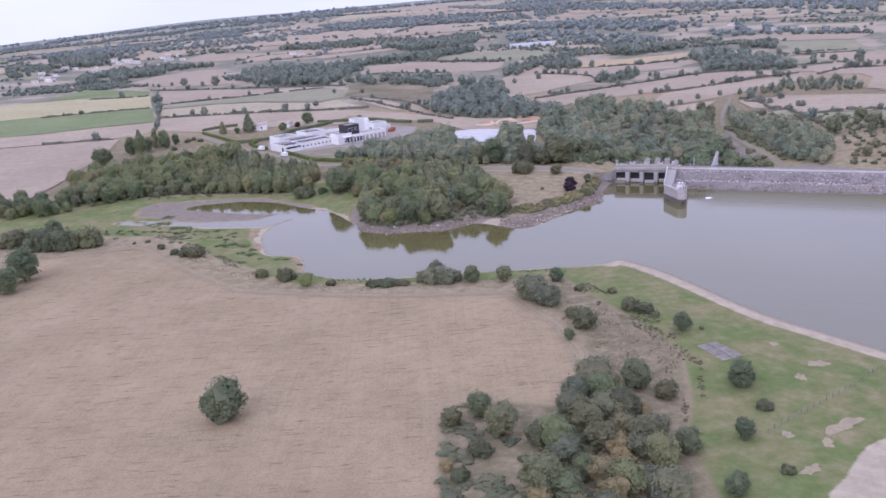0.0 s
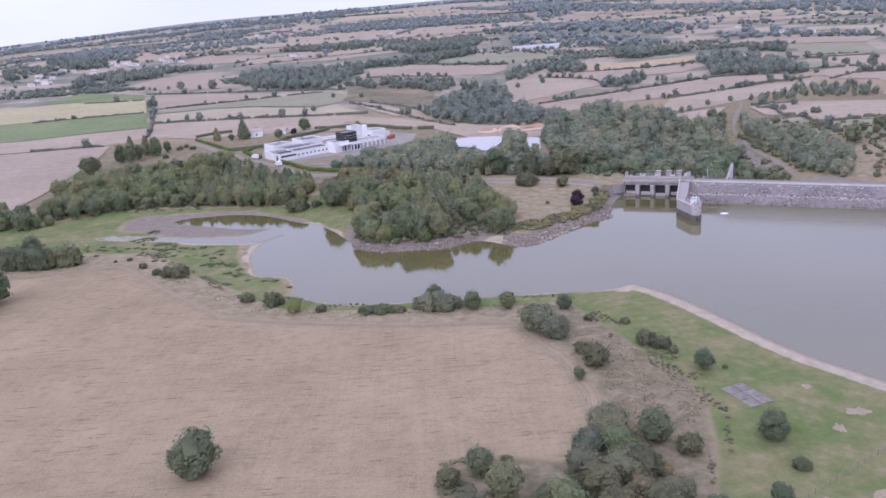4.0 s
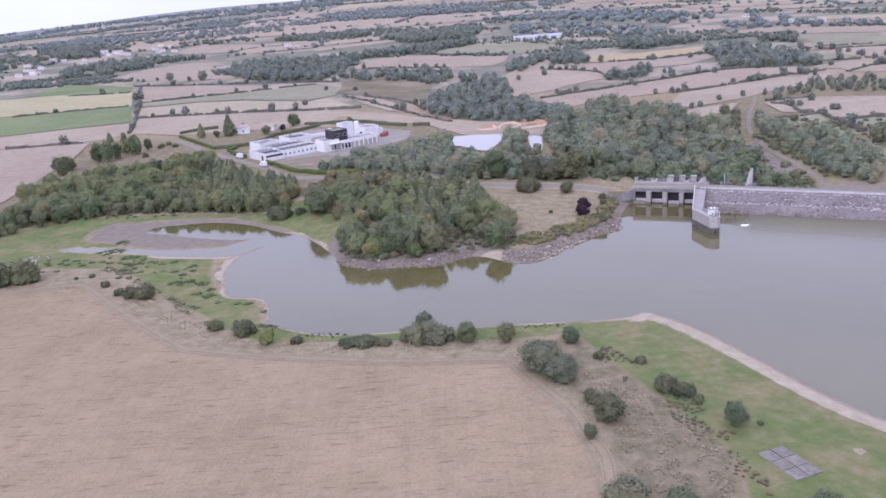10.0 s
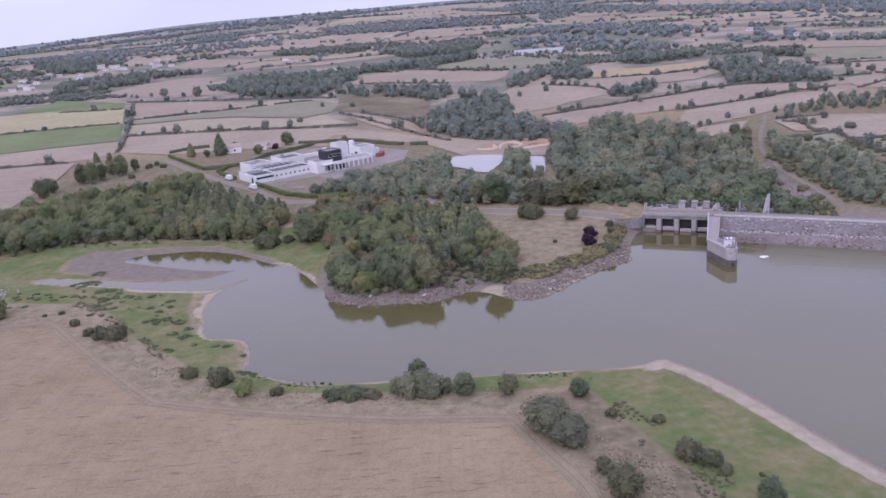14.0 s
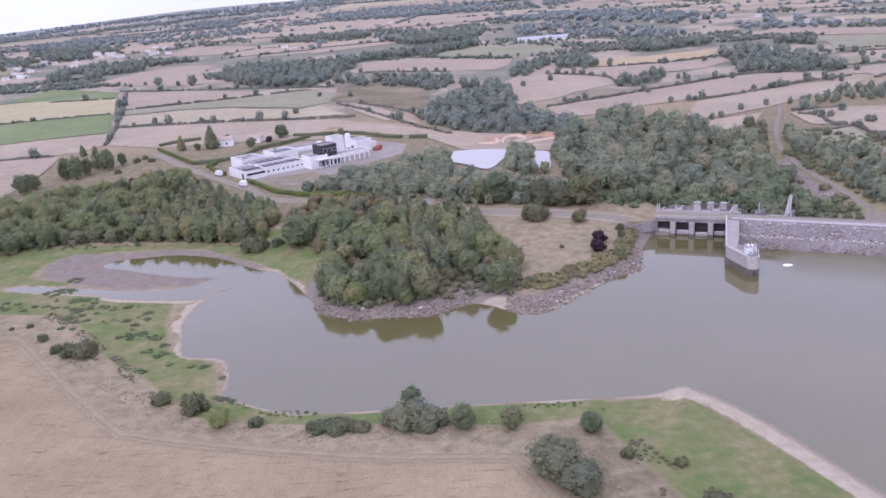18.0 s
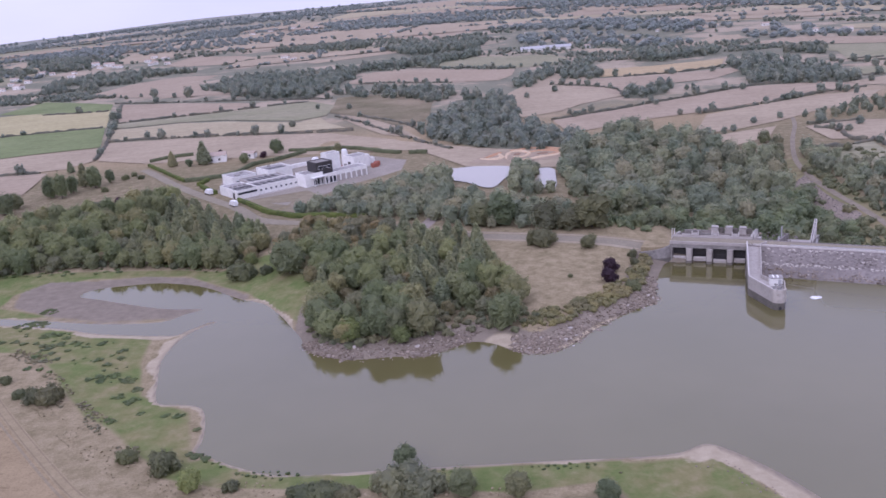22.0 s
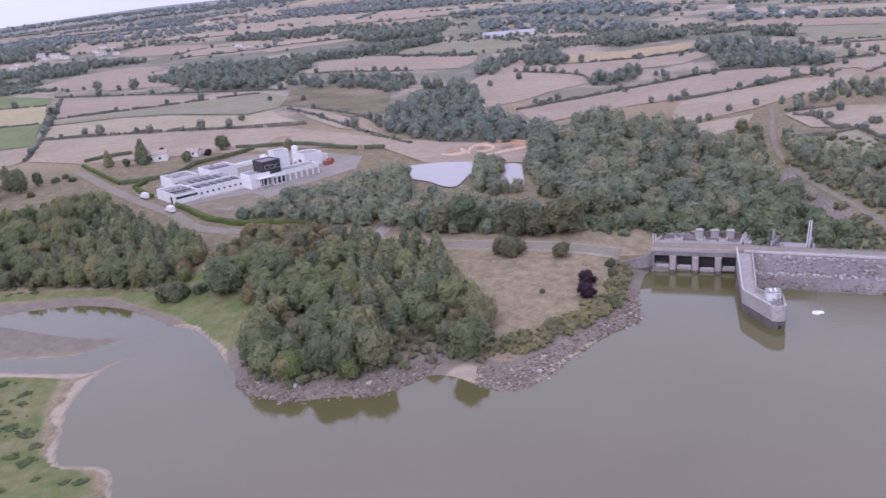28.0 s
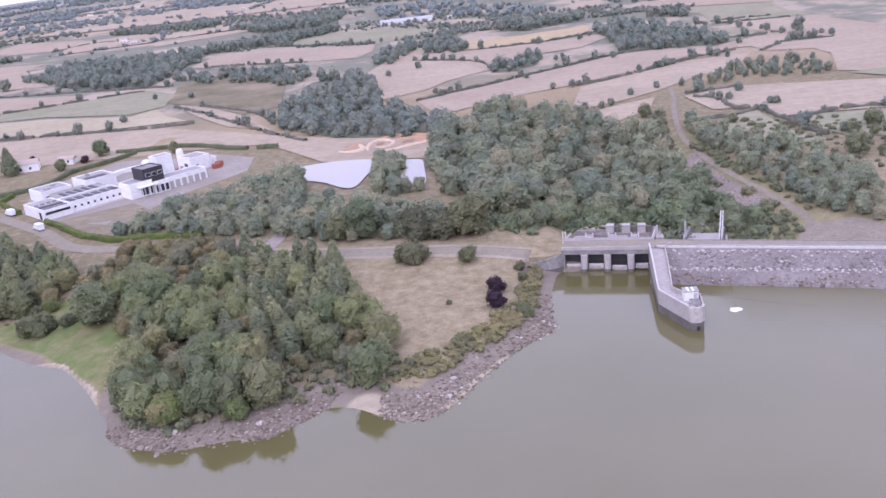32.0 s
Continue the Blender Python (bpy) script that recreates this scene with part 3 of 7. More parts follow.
VALLEY_SIDE = [(132, 356), (165, 348), (178, 362), (172, 400), (172, 440), (180, 490), (150, 500), (140, 430), (132, 400)]
HILL_WOOD = [(178, 500), (171, 472), (170, 447), (170, 424), (168, 402), (167, 384), (170, 366), (178, 364), (188, 384), (194, 408), (190, 436), (184, 462), (186, 496)]


def build_ground():
    xs = axis_steps(-160, 200, 1.5, -4800, 4800)
    ys = axis_steps(100, 420, 1.5, -3000, 4760, 1.06)
    gx, gy = np.meshgrid(xs, ys)
    px, py = gx.ravel(), gy.ravel()
    pz = height(px, py)
    nx, ny = len(xs), len(ys)
    idx = np.arange(nx * ny).reshape(ny, nx)
    faces = np.stack([idx[:-1, :-1], idx[:-1, 1:], idx[1:, 1:], idx[1:, :-1]], -1).reshape(-1, 4)
    me = mesh_of("ground", np.stack([px, py, pz], -1), faces.tolist(), M_GROUND, True)
    d = line_dist(px, py, LAKE, True)
    wet = inside(px, py, LAKE)

    def cover(poly, soft=3.0):
        e = line_dist(px, py, poly, True)
        return np.clip(0.5 + np.where(inside(px, py, poly), e, -e) / (2 * soft), 0, 1)

    near_pen = smooth01(py - 0.35 * np.minimum(px, 0), 296, 312) * smooth01(px, -42, -34) * (px < 100)
    reach = np.where(py < 262, 1.2, 1.3) + 1.6 * smooth01(py, 283, 296) * (px < -50) * (py < 345)
    reach = reach * (1 + 0.3 * np.sin(px * 0.31 + 1.3 * np.sin(py * 0.17)) + 0.3 * np.sin(py * 0.43 + px * 0.2))
    shore = 1 - smooth01(d, 0.4 * reach, reach * 1.3)
    grass = np.maximum.reduce([0.6 * cover(VALLEY_SCRUB, 4), 0.48 * cover(VALLEY_SIDE, 4), cover(GRASS_SOUTH), cover(GRASS_WEST), cover(GRASS_SHORE, 2)])
    wide = smooth01(px, 44, 60) * (py < 262) * (1 - smooth01(d, 3.5, 7.0))
    shore = np.maximum(shore, wide)
    sandy = shore * (1 - near_pen) * np.where(py < 300, np.clip(0.75 + smooth01(px, 40, 62) * 0.5, 0, 1.2), 0.9)
    sand_bank = cover([(59, 112), (62, 120.5), (67, 125), (73, 132), (78, 136), (84, 137), (98, 130), (108, 114), (100, 94), (80, 84), (64, 90), (57, 101)], 1.5)
    beach = np.exp(-((px - 20) ** 2 + (py - 314) ** 2) / 26) * 1.1
    beach = np.maximum(beach, 0.85 * np.exp(-((d - 0.5) / 0.9) ** 2) * smooth01(px, 20, 26) * (1 - smooth01(px, 46, 62)) * (py > 300) * (py < 345))
    mud = cover(MUD_FLAT, 4.0) * 1.15
    rock = (1 - smooth01(d, 6, 12)) * near_pen
    woods = np.maximum.reduce([cover(p, 4) for p in (BELT, PEN_WOOD, WOOD_NORTH, VALLEY_WOOD, HILL_WOOD)])
    scrub = np.maximum(cover(SCRUB_SOUTH, 5), woods)
    scrub = np.maximum(scrub, 0.62 * smooth01(py, 395, 420) * (1 - 0.6 * smooth01(py, 560, 640)) * (1 - smooth01(py, 700, 900)))
    far = smooth01(py, 900, 1300)
    scrub = np.maximum(scrub, far * 0.4)
    sandy = np.maximum.reduce([sandy * (1 - cover(MUD_FLAT)), beach, sand_bank])
    damp = (1 - smooth01(d, 0.0, np.where((px > 58) & (py < 262), 5.0, 2.8))) * (1 - near_pen) * 0.62
    rock = np.clip(np.maximum.reduce([rock - beach, mud, damp]), 0, 1) * np.where(wet, 1 - smooth01(d, 0.5, 4.0), 1)
    col = np.stack([grass, np.where(wet, 0.9, sandy), rock, scrub], -1)
    att = me.color_attributes.new("cover", "FLOAT_COLOR", "POINT")
    att.data.foreach_set("color", np.ascontiguousarray(col, np.float32).ravel())
    wooded = smooth01(py, 590, 760)
    lined = cover([(-900, 300), (-150, 306), (-117, 309), (-97, 286), (-69, 253.5), (-48, 245), (-25, 238.5), (17, 229.5), (23, 216), (30, 195), (29, 100), (29, -900), (-900, -900)], 1.0)
    att = me.color_attributes.new("wooded", "FLOAT_COLOR", "POINT")
    att.data.foreach_set("color", np.ascontiguousarray(np.stack([wooded, np.maximum(lined, smooth01(py, 560, 640)), smooth01(py, 2900, 3500), wooded], -1), np.float32).ravel())
    return tagged(new("ground", me), "dry stubble ground with green lake margins and rocky shore", "ground", kind="structure")


build_ground()


def build_water():
    xs, ys = np.arange(-152, 424, 4.0), np.arange(36, 404, 4.0)
    gx, gy = np.meshgrid(xs, ys)
    near = inside(gx, gy, LAKE) | (line_dist(gx, gy, LAKE, True) < 5.5)
    verts, faces, at = [], [], {}
    for j in range(len(ys) - 1):
        for i in range(len(xs) - 1):
            if near[j, i] or near[j + 1, i] or near[j, i + 1] or near[j + 1, i + 1]:
                f = []
                for a, b in ((i, j), (i + 1, j), (i + 1, j + 1), (i, j + 1)):
                    if (a, b) not in at:
                        at[a, b] = len(verts)
                        verts.append((xs[a], ys[b], 0.0))
                    f.append(at[a, b])
                faces.append(f)
    return tagged(new("water", mesh_of("water", verts, faces, M_WATER, True)), "calm grey-green water of the low reservoir", "water", kind="structure")


build_water()


def sheet(name, outline, mat, label, lift=0.06, cell=25.0, category="field"):
    """A flat-lying patch draped over the ground: a field, a road, a pond's margin."""
    poly = np.array(outline, float)
    bm = bmesh.new()
    bm.faces.new([bm.verts.new((x, y, 0)) for x, y in poly])
    lo, hi = poly.min(0), poly.max(0)
    for axis in (0, 1):
        step = max(cell, (hi[axis] - lo[axis]) / 40)
        for v in np.arange(lo[axis] + step, hi[axis], step):
            co, no = [0, 0, 0], [0, 0, 0]
            co[axis], no[axis] = v, 1
            bmesh.ops.bisect_plane(bm, geom=bm.verts[:] + bm.edges[:] + bm.faces[:], plane_co=co, plane_no=no)
    vs = bm.verts[:]
    z = height(np.array([v.co.x for v in vs]), np.array([v.co.y for v in vs]))
    for v, h in zip(vs, z):
        v.co.z = h + lift
    bmesh.ops.recalc_face_normals(bm, faces=bm.faces)
    if bm.faces and sum(f.normal.z for f in bm.faces) < 0:
        bmesh.ops.reverse_faces(bm, faces=bm.faces)
    me = bpy.data.meshes.new(name)
    bm.to_mesh(me)
    bm.free()
    me.materials.append(mat)
    return tagged(new(name, me), label, category, kind="structure")


def ribbon(name, line, width, mat, label, lift=0.1, category="road"):
    p = spline(line, 6)
    t = np.gradient(p, axis=0)
    t /= np.linalg.norm(t, axis=1, keepdims=True)
    side = np.stack([-t[:, 1], t[:, 0]], -1) * width / 2
    l, r = p + side, p - side
    zl, zr, zm = height(*l.T), height(*r.T), height(*p.T)
    zl, zr = np.maximum(zl, zm - 0.25) + lift, np.maximum(zr, zm - 0.25) + lift
    verts = [(*a, h) for a, h in zip(l, zl)] + [(*a, h) for a, h in zip(r, zr)]
    k = len(p)
    faces = [(i + 1, i, k + i, k + i + 1) for i in range(k - 1)]
    return tagged(new(name, mesh_of(name, verts, faces, mat)), label, category, kind="structure")


# ---- plants ----
def clump_cloud(rng, lobes, per_area, size):
    """Leaf clumps as bent kites over the outside of a set of lobes (x, y, z, r), with a dark core in each."""
    verts, faces = [], []
    lobes = np.array(lobes, float)
    for x, y, z, r in lobes:
        k = max(6, int(per_area * 4 * math.pi * r * r))
        n = rng.normal(size=(k, 3))
        n /= np.linalg.norm(n, axis=1, keepdims=True)
        pts = np.array([x, y, z]) + n * r * rng.uniform(0.8, 1.13, (k, 1))
        out = n[:, 2] > -0.75
        for q in lobes:
            if (q != (x, y, z, r)).any():
                out &= ((pts - q[:3]) ** 2).sum(1) > (0.8 * q[3]) ** 2
        kites(rng, pts[out], n[out], size, verts, faces)
        i = len(verts)
        ring = [(x + r * 0.9 * math.cos(c) * s, y + r * 0.9 * math.sin(c) * s, z + r * 0.9 * h)
                for h, s in ((-0.75, 0.6), (0.0, 1.0), (0.7, 0.7)) for c in np.arange(6) * math.pi / 3 + h]
        verts += [np.array(v) for v in ring] + [np.array((x, y, z + r * 0.95))]
        for row in (0, 6):
            faces += [(i + row + c, i + row + (c + 1) % 6, i + row + 6 + (c + 1) % 6, i + row + 6 + c) for c in range(6)]
        faces += [(i + 12 + c, i + 12 + (c + 1) % 6, i + 18) for c in range(6)]
    return verts, faces


def kites(rng, pts, normals, size, verts, faces, loose=0.3):
    """A small bent leaf clump at each point, lying about square to its normal."""
    for p, m in zip(pts, normals):
        m = m + rng.normal(size=3) * loose + np.array([0, 0, 0.45])
        m /= np.linalg.norm(m)
        a = np.cross(m, rng.normal(size=3))
        a /= np.linalg.norm(a)
        b = np.cross(m, a)
        s = size * rng.uniform(0.55, 1.35)
        i = len(verts)
        verts += [p - a * s * 0.6, p + b * s * 0.5 + m * s * 0.12, p + a * s * 0.75 - m * s * 0.1, p - b * s * 0.55]
        faces.append((i, i + 1, i + 2, i + 3))


def crown_cloud(rng, lobes, cols, per_area, size, bumps=34, depth=0.3):
    """A crown of lumpy lobes (x, y, z, width, height): loose leaf clumps over a ragged inner skin, hanging down like a haystack."""
    verts, faces = [], []
    rows = max(3, cols // 2)
    lobes = np.array(lobes, float)
    for j, (x, y, z, rx, rz) in enumerate(lobes):
        k = bumps if j == 0 else max(8, bumps // 2)
        mid = rng.normal(size=(k, 3))
        mid /= np.linalg.norm(mid, axis=1, keepdims=True)
        wide = rng.uniform(0.6, 1.3, k) * 2.0 / math.sqrt(k)
        tall = rng.uniform(0.55, 1.0, k)

        def spread(d, grow):
            """Points out along the directions d, over the knobbly surface."""
            a = np.arccos(np.clip(d @ mid.T, -1, 1)) / wide
            far = 1 - depth + depth * (np.sqrt(np.clip(1 - a * a, 0, 1)) * tall).max(1) * 1.2
            hang = np.where(d[:, 2] < 0, np.maximum(1 - d[:, 2] ** 2, 0.3) ** -0.4, 1.0)
            return np.array([x, y, z]) + d * np.array([rx, rx, rz]) * (far * grow)[:, None] * np.stack([hang, hang, np.ones(len(d))], -1)

        c = max(5, int(cols * (1.0 if j == 0 else 0.7)))
        d = []
        for row in range(rows):
            lat = -1.1 + 2.45 * row / rows
            for q in range(c):
                a = 2 * math.pi * (q + 0.5 * (row % 2)) / c
                d.append((math.cos(lat) * math.cos(a), math.cos(lat) * math.sin(a), math.sin(lat)))
        d.append((0, 0, 1))
        d = np.array(d)
        i = len(verts)
        verts += list(spread(d, rng.uniform(0.8, 0.98, len(d))))
        for row in range(rows - 1):
            faces += [(i + row * c + q, i + row * c + (q + 1) % c, i + row * c + c + (q + 1) % c, i + row * c + c + q) for q in range(c)]
        top = i + (rows - 1) * c
        faces += [(top + q, top + (q + 1) % c, top + c) for q in range(c)]
        k = int(per_area * 2 * math.pi * rx * (rx + rz))
        n = rng.normal(size=(k, 3))
        n /= np.linalg.norm(n, axis=1, keepdims=True)
        n = n[n[:, 2] > -0.6]
        pts = spread(n, rng.uniform(0.88, 1.14, len(n)))
        out = pts[:, 2] > 0
        for q, o in enumerate(lobes):
            if q != j:
                out &= (((pts - o[:3]) / np.array([o[3], o[3], o[4]])) ** 2).sum(1) > 0.6
        m = n / np.array([rx, rx, rz])
        m /= np.linalg.norm(m, axis=1, keepdims=True)
        kites(rng, pts[out], m[out], size, verts, faces, 0.42)
    return verts, faces


def round_lobes(rng, h, r, count, base=0.25):
    """Lobes of a broad crown of height h and radius r."""
    lift = base * h * 0.5
    out = [(0, 0, lift + h * 0.4, r * 0.76, h * 0.58 - lift)]
    for i in range(count):
        a = i * 2.4 + rng.uniform(-0.5, 0.5)
        f = rng.uniform(0, 1)
        s = r * rng.uniform(0.36, 0.54)
        q = (r - s) * rng.uniform(0.8, 1.05) * (1 - 0.35 * f)
        rz = s * rng.uniform(0.85, 1.2)
        out.append((q * math.cos(a), q * math.sin(a), min(lift + h * (0.26 + 0.42 * f), h - rz), s, rz))
    return out


def low_lobes(rng, h, r, count):
    """Lobes of a bush that reaches down to the ground."""
    out = [(0, 0, h * 0.4, r * 0.72, h * 0.55)]
    for i in range(count):
        a = i * 2.4 + rng.uniform(-0.4, 0.4)
        s = r * rng.uniform(0.34, 0.5)
        q = (r - s) * rng.uniform(0.8, 1.05)
        out.append((q * math.cos(a), q * math.sin(a), h * rng.uniform(0.25, 0.4), s, h * rng.uniform(0.38, 0.52)))
    return out


def cone_lobes(rng, h, r, tiers):
    out = []
    for i in range(tiers):
        f = i / tiers
        rad = r * (1 - f) ** 0.7 * rng.uniform(0.8, 1.05) + 0.3
        z = h * (0.18 + 0.78 * f)
        if rad > 1.2:
            for a in np.arange(3) * 2.1 + rng.uniform(0, 6):
                out.append((rad * 0.5 * math.cos(a), rad * 0.5 * math.sin(a), z, rad * 0.58))
        else:
            out.append((0, 0, z, rad))
    return out


def trunk_mesh(rng, h, r0, limbs, reach):
    """A tapered trunk with limbs."""
    verts, faces = [], []

    def tube(a, b, ra, rb):
        a, b = np.array(a, float), np.array(b, float)
        t = (b - a) / np.linalg.norm(b - a)
        u = np.cross(t, (0.3, 0.9, 0.1))
        u /= np.linalg.norm(u)
        v = np.cross(t, u)
        i = len(verts)
        for p, r in ((a, ra), (b, rb)):
            verts.extend(p + r * (math.cos(c) * u + math.sin(c) * v) for c in np.arange(6) * math.pi / 3)
        faces.extend((i + c, i + (c + 1) % 6, i + 6 + (c + 1) % 6, i + 6 + c) for c in range(6))

    lean = rng.uniform(-0.3, 0.3, 2)
    mid, top = (lean[0], lean[1], h * 0.42), (lean[0] * 2, lean[1] * 2, h * 0.78)
    tube((0, 0, -0.3), mid, r0, r0 * 0.7)
    tube(mid, top, r0 * 0.7, r0 * 0.25)
    for i in range(limbs):
        a = i * 2.4 + rng.uniform(0, 1)
        z = h * rng.uniform(0.28, 0.55)
        tube((lean[0] * z / h, lean[1] * z / h, z), (reach * math.cos(a), reach * math.sin(a), z + h * 0.22), r0 * 0.4, r0 * 0.12)
    return verts, faces


class Plant:
    """One kind of plant: a shared trunk and crown."""

    def __init__(self, name, label, category, mat, seed, h, r, shape="round", lobes=5, dense=2.0, leaf=0.45, base=0.25, trunk=True, cols=16, bumps=34):
        rng = np.random.default_rng(seed)
        self.name, self.label, self.category, self.h, self.r = name, label, category, h, r
        if shape == "cone":
            self.data = clump_cloud(rng, cone_lobes(rng, h, r, lobes), dense, leaf)
        else:
            lob = round_lobes(rng, h, r, lobes, base) if shape == "round" else low_lobes(rng, h, r, lobes)
            self.data = crown_cloud(rng, lob, cols, dense, leaf, bumps)
        self.crown = mesh_of("crown", *self.data, mat)
        self.trunk = mesh_of("trunk", *trunk_mesh(rng, h, max(0.12, h * 0.028), 6 if shape == "round" else 2, r * 0.55), M_BARK) if trunk else None

    def plant(self, x, y, scale=1.0, turn=0.0, tall=1.0, label="", group="", z=None):
        z = level(x, y) if z is None else z
        m = pose(x, y, z, 0, 0, turn) @ Matrix.Diagonal((scale, scale, scale * tall, 1))
        ob = thing(self.name, m, label or self.label, self.category, group)
        if self.trunk:
            part("trunk", self.trunk, None, ob)
        part("crown" if self.trunk else "foliage", self.crown, None, ob)
        return ob


def scatter(poly, gap, seed, most=2600):
    """Points in a polygon, no two nearer than the gap."""
    rng = np.random.default_rng(seed)
    poly = np.array(poly, float)
    lo, hi = poly.min(0), poly.max(0)
    cell, kept, grid = gap / 1.414, [], {}
    tries = rng.uniform(lo, hi, (int(18 * (hi - lo).prod() / gap**2), 2))
    ok = inside(tries[:, 0], tries[:, 1], poly)
    for x, y in tries[ok]:
        i, j = int(x // cell), int(y // cell)
        if all((x - a) ** 2 + (y - b) ** 2 > gap * gap for di in range(-2, 3) for dj in range(-2, 3) for a, b in grid.get((i + di, j + dj), ())):
            grid.setdefault((i, j), []).append((x, y))
            kept.append((x, y))
            if len(kept) >= most:
                break
    return kept


def joined_wood(name, points, kinds, seed, mat, label, category="woodland", lo=0.75, hi=1.25, tall=1.0):
    """Many crowns as one object."""
    rng = np.random.default_rng(seed)
    vs, fs, base = [], [], 0
    zs = height(np.array([p[0] for p in points]), np.array([p[1] for p in points]))
    cache = [(np.array(k.data[0]), [tuple(f) for f in k.data[1]]) for k in kinds]
    for (x, y), z in zip(points, zs):
        v, f = cache[rng.integers(len(cache))]
        s, a = rng.uniform(lo, hi), rng.uniform(0, 6.28)
        c, n = math.cos(a) * s, math.sin(a) * s
        w = np.stack([v[:, 0] * c - v[:, 1] * n + x, v[:, 0] * n + v[:, 1] * c + y, v[:, 2] * s * tall * rng.uniform(0.9, 1.15) + z], -1)
        vs.append(w)
        fs += [tuple(i + base for i in q) for q in f]
        base += len(v)
    me = mesh_of(name, np.concatenate(vs).tolist(), fs, mat)
    return tagged(new(name, me), label, category, kind="stuff")


OAKS = [Plant("oak_tree", "full green oak at the edge of the wood", "tree", M_OAK, 10 + i, 9.5 + i, 4.8 + 0.3 * i, "round", 7, 3.0, 0.46, 0.1, cols=10, bumps=44) for i in range(4)]
PINES = [Plant("pine_tree", "dark green pine of a close-grown stand", "tree", M_PINE, 20 + i, 8.6 + i, 3.1, "cone", 7, 3.4, 0.42) for i in range(3)]
BROWNS = [Plant("thorn_tree", "brownish summer-dry small tree", "tree", M_BROWN, 30 + i, 6.5, 3.6, "round", 6, 3.8, 0.38, 0.02, cols=10, bumps=40) for i in range(3)]
BANK_OAKS = [Plant("bank_tree", "dark green rounded tree on the lake bank", "tree", M_BANK_OAK, 35 + i, 9.5 + i, 4.8 + 0.3 * i, "round", 8, 3.0, 0.44, 0.1, cols=10, bumps=50) for i in range(3)]
THORNS = [Plant("thorn_bush", "olive-green thorn bush on rough ground", "bush", M_THORN, 32 + i, 6.0, 3.6, "round", 6, 3.8, 0.38, 0.02, cols=10, bumps=44) for i in range(2)]
BUSHES = [Plant("bush", "rounded green bush on the bank", "bush", M_BUSH, 40 + i, 3.2, 2.6, "low", 6, 7.5, 0.27, trunk=False, cols=10, bumps=30) for i in range(3)]
WILLOWS = [Plant("willow_tree", "grey-green willow tree in the wood", "tree", M_WILLOW, 55 + i, 7.5, 5.0, "round", 7, 3.2, 0.4, 0.02, cols=10, bumps=70) for i in range(2)]
GREYS = [Plant("grey_bush", "low grey-green willow bush", "bush", M_WILLOW, 45 + i, 3.0, 2.7, "low", 6, 8.0, 0.25, trunk=False, cols=10, bumps=60) for i in range(2)]
LIGHTS = [Plant("willow_bush", "light green willow bush by the water", "bush", M_LIGHT, 50, 6.0, 3.6, "round", 6, 4.2, 0.38, 0.05, cols=10)]
PLUMS = [Plant("purple_plum_tree", "dark purple-leaved plum tree in dry grass", "tree", M_PLUM, 60, 6.5, 3.4, "round", 5, 4.0, 0.4, 0.05, cols=10)]
FAR_TREES = [Plant("far_tree", "", "tree", M_FAR, 70 + i, 9.0, 4.6, "round", 3, 0.42, 1.0, 0.02, trunk=False, cols=6, bumps=16) for i in range(5)]
MID_TREES = [Plant("woodland_tree", "broad green tree of the valley woodland", "tree", M_WOOD, 80 + i, 8.5 + i, 5.0, "round", 5, 1.25, 0.66, 0.02, cols=8, bumps=36) for i in range(4)]
DOT_TREES = [Plant("distant_tree", "", "tree", M_DISTANT, 76 + i, 9.0, 5.0, "round", 2, 0.1, 1.7, 0.02, trunk=False, cols=6, bumps=10) for i in range(4)]
UNDERBRUSH = [Plant("underbrush", "", "bush", M_SCRUB, 86 + i, 2.2, 2.2, "low", 3, 2.0, 0.5, trunk=False, cols=6, bumps=16) for i in range(3)]

rng = np.random.default_rng(7)


def plant_wood(poly, gap, seed, choose, group, lo=0.8, hi=1.2):
    for x, y in scatter(poly, gap, seed):
        mix = choose(x, y)
        k = mix[rng.integers(len(mix))]
        k.plant(x, y, rng.uniform(lo, hi), rng.uniform(0, 360), rng.uniform(0.85, 1.1), group=group)


def pen_mix(x, y):
    if y > 388 and x < -8:
        return BROWNS + WILLOWS[:1] + BROWNS + OAKS[:1]
    if x > -10 - 0.3 * (y - 372) and y > 350:
        return PINES + PINES + OAKS[:1]
    if y < 328:
        return BANK_OAKS + OAKS[:1]
    return OAKS + BANK_OAKS[:1] + BROWNS[:2] + WILLOWS[:1] + PINES[:1]


def belt_mix(x, y):
    return PINES + PINES + OAKS[:1] if x > -118 and y > 412 else OAKS + OAKS + BROWNS[:1] + WILLOWS[:1]


PINE_STAND = [(-40, 372), (-32, 352), (24, 352), (21, 372), (19, 392), (-5, 404), (-9, 388), (-46, 388)]
plant_wood([(-33, 331), (-29, 322), (-20, 318), (-4, 317), (3, 321), (6, 329), (14, 333), (19, 328), (24, 323), (28, 327), (25, 351), (-32, 351)], 5.0, 1, pen_mix, "trees of the peninsula wood", 0.62, 1.05)
plant_wood(PINE_STAND, 4.1, 12, pen_mix, "pines and oaks of the peninsula wood", 0.6, 1.0)
plant_wood([(-9, 390), (-5, 405), (-20, 424), (-45, 436), (-57, 412), (-52, 392), (-46, 390)], 5.0, 13, pen_mix, "thorn trees of the peninsula wood", 0.65, 0.95)
joined_wood("undergrowth", scatter(PEN_WOOD, 2.9, 14), UNDERBRUSH, 14, M_SCRUB, "close bramble undergrowth below the trees", "undergrowth", 0.6, 1.1)
plant_wood(BELT, 5.2, 2, belt_mix, "trees of the shelter belt", 0.7, 1.0)
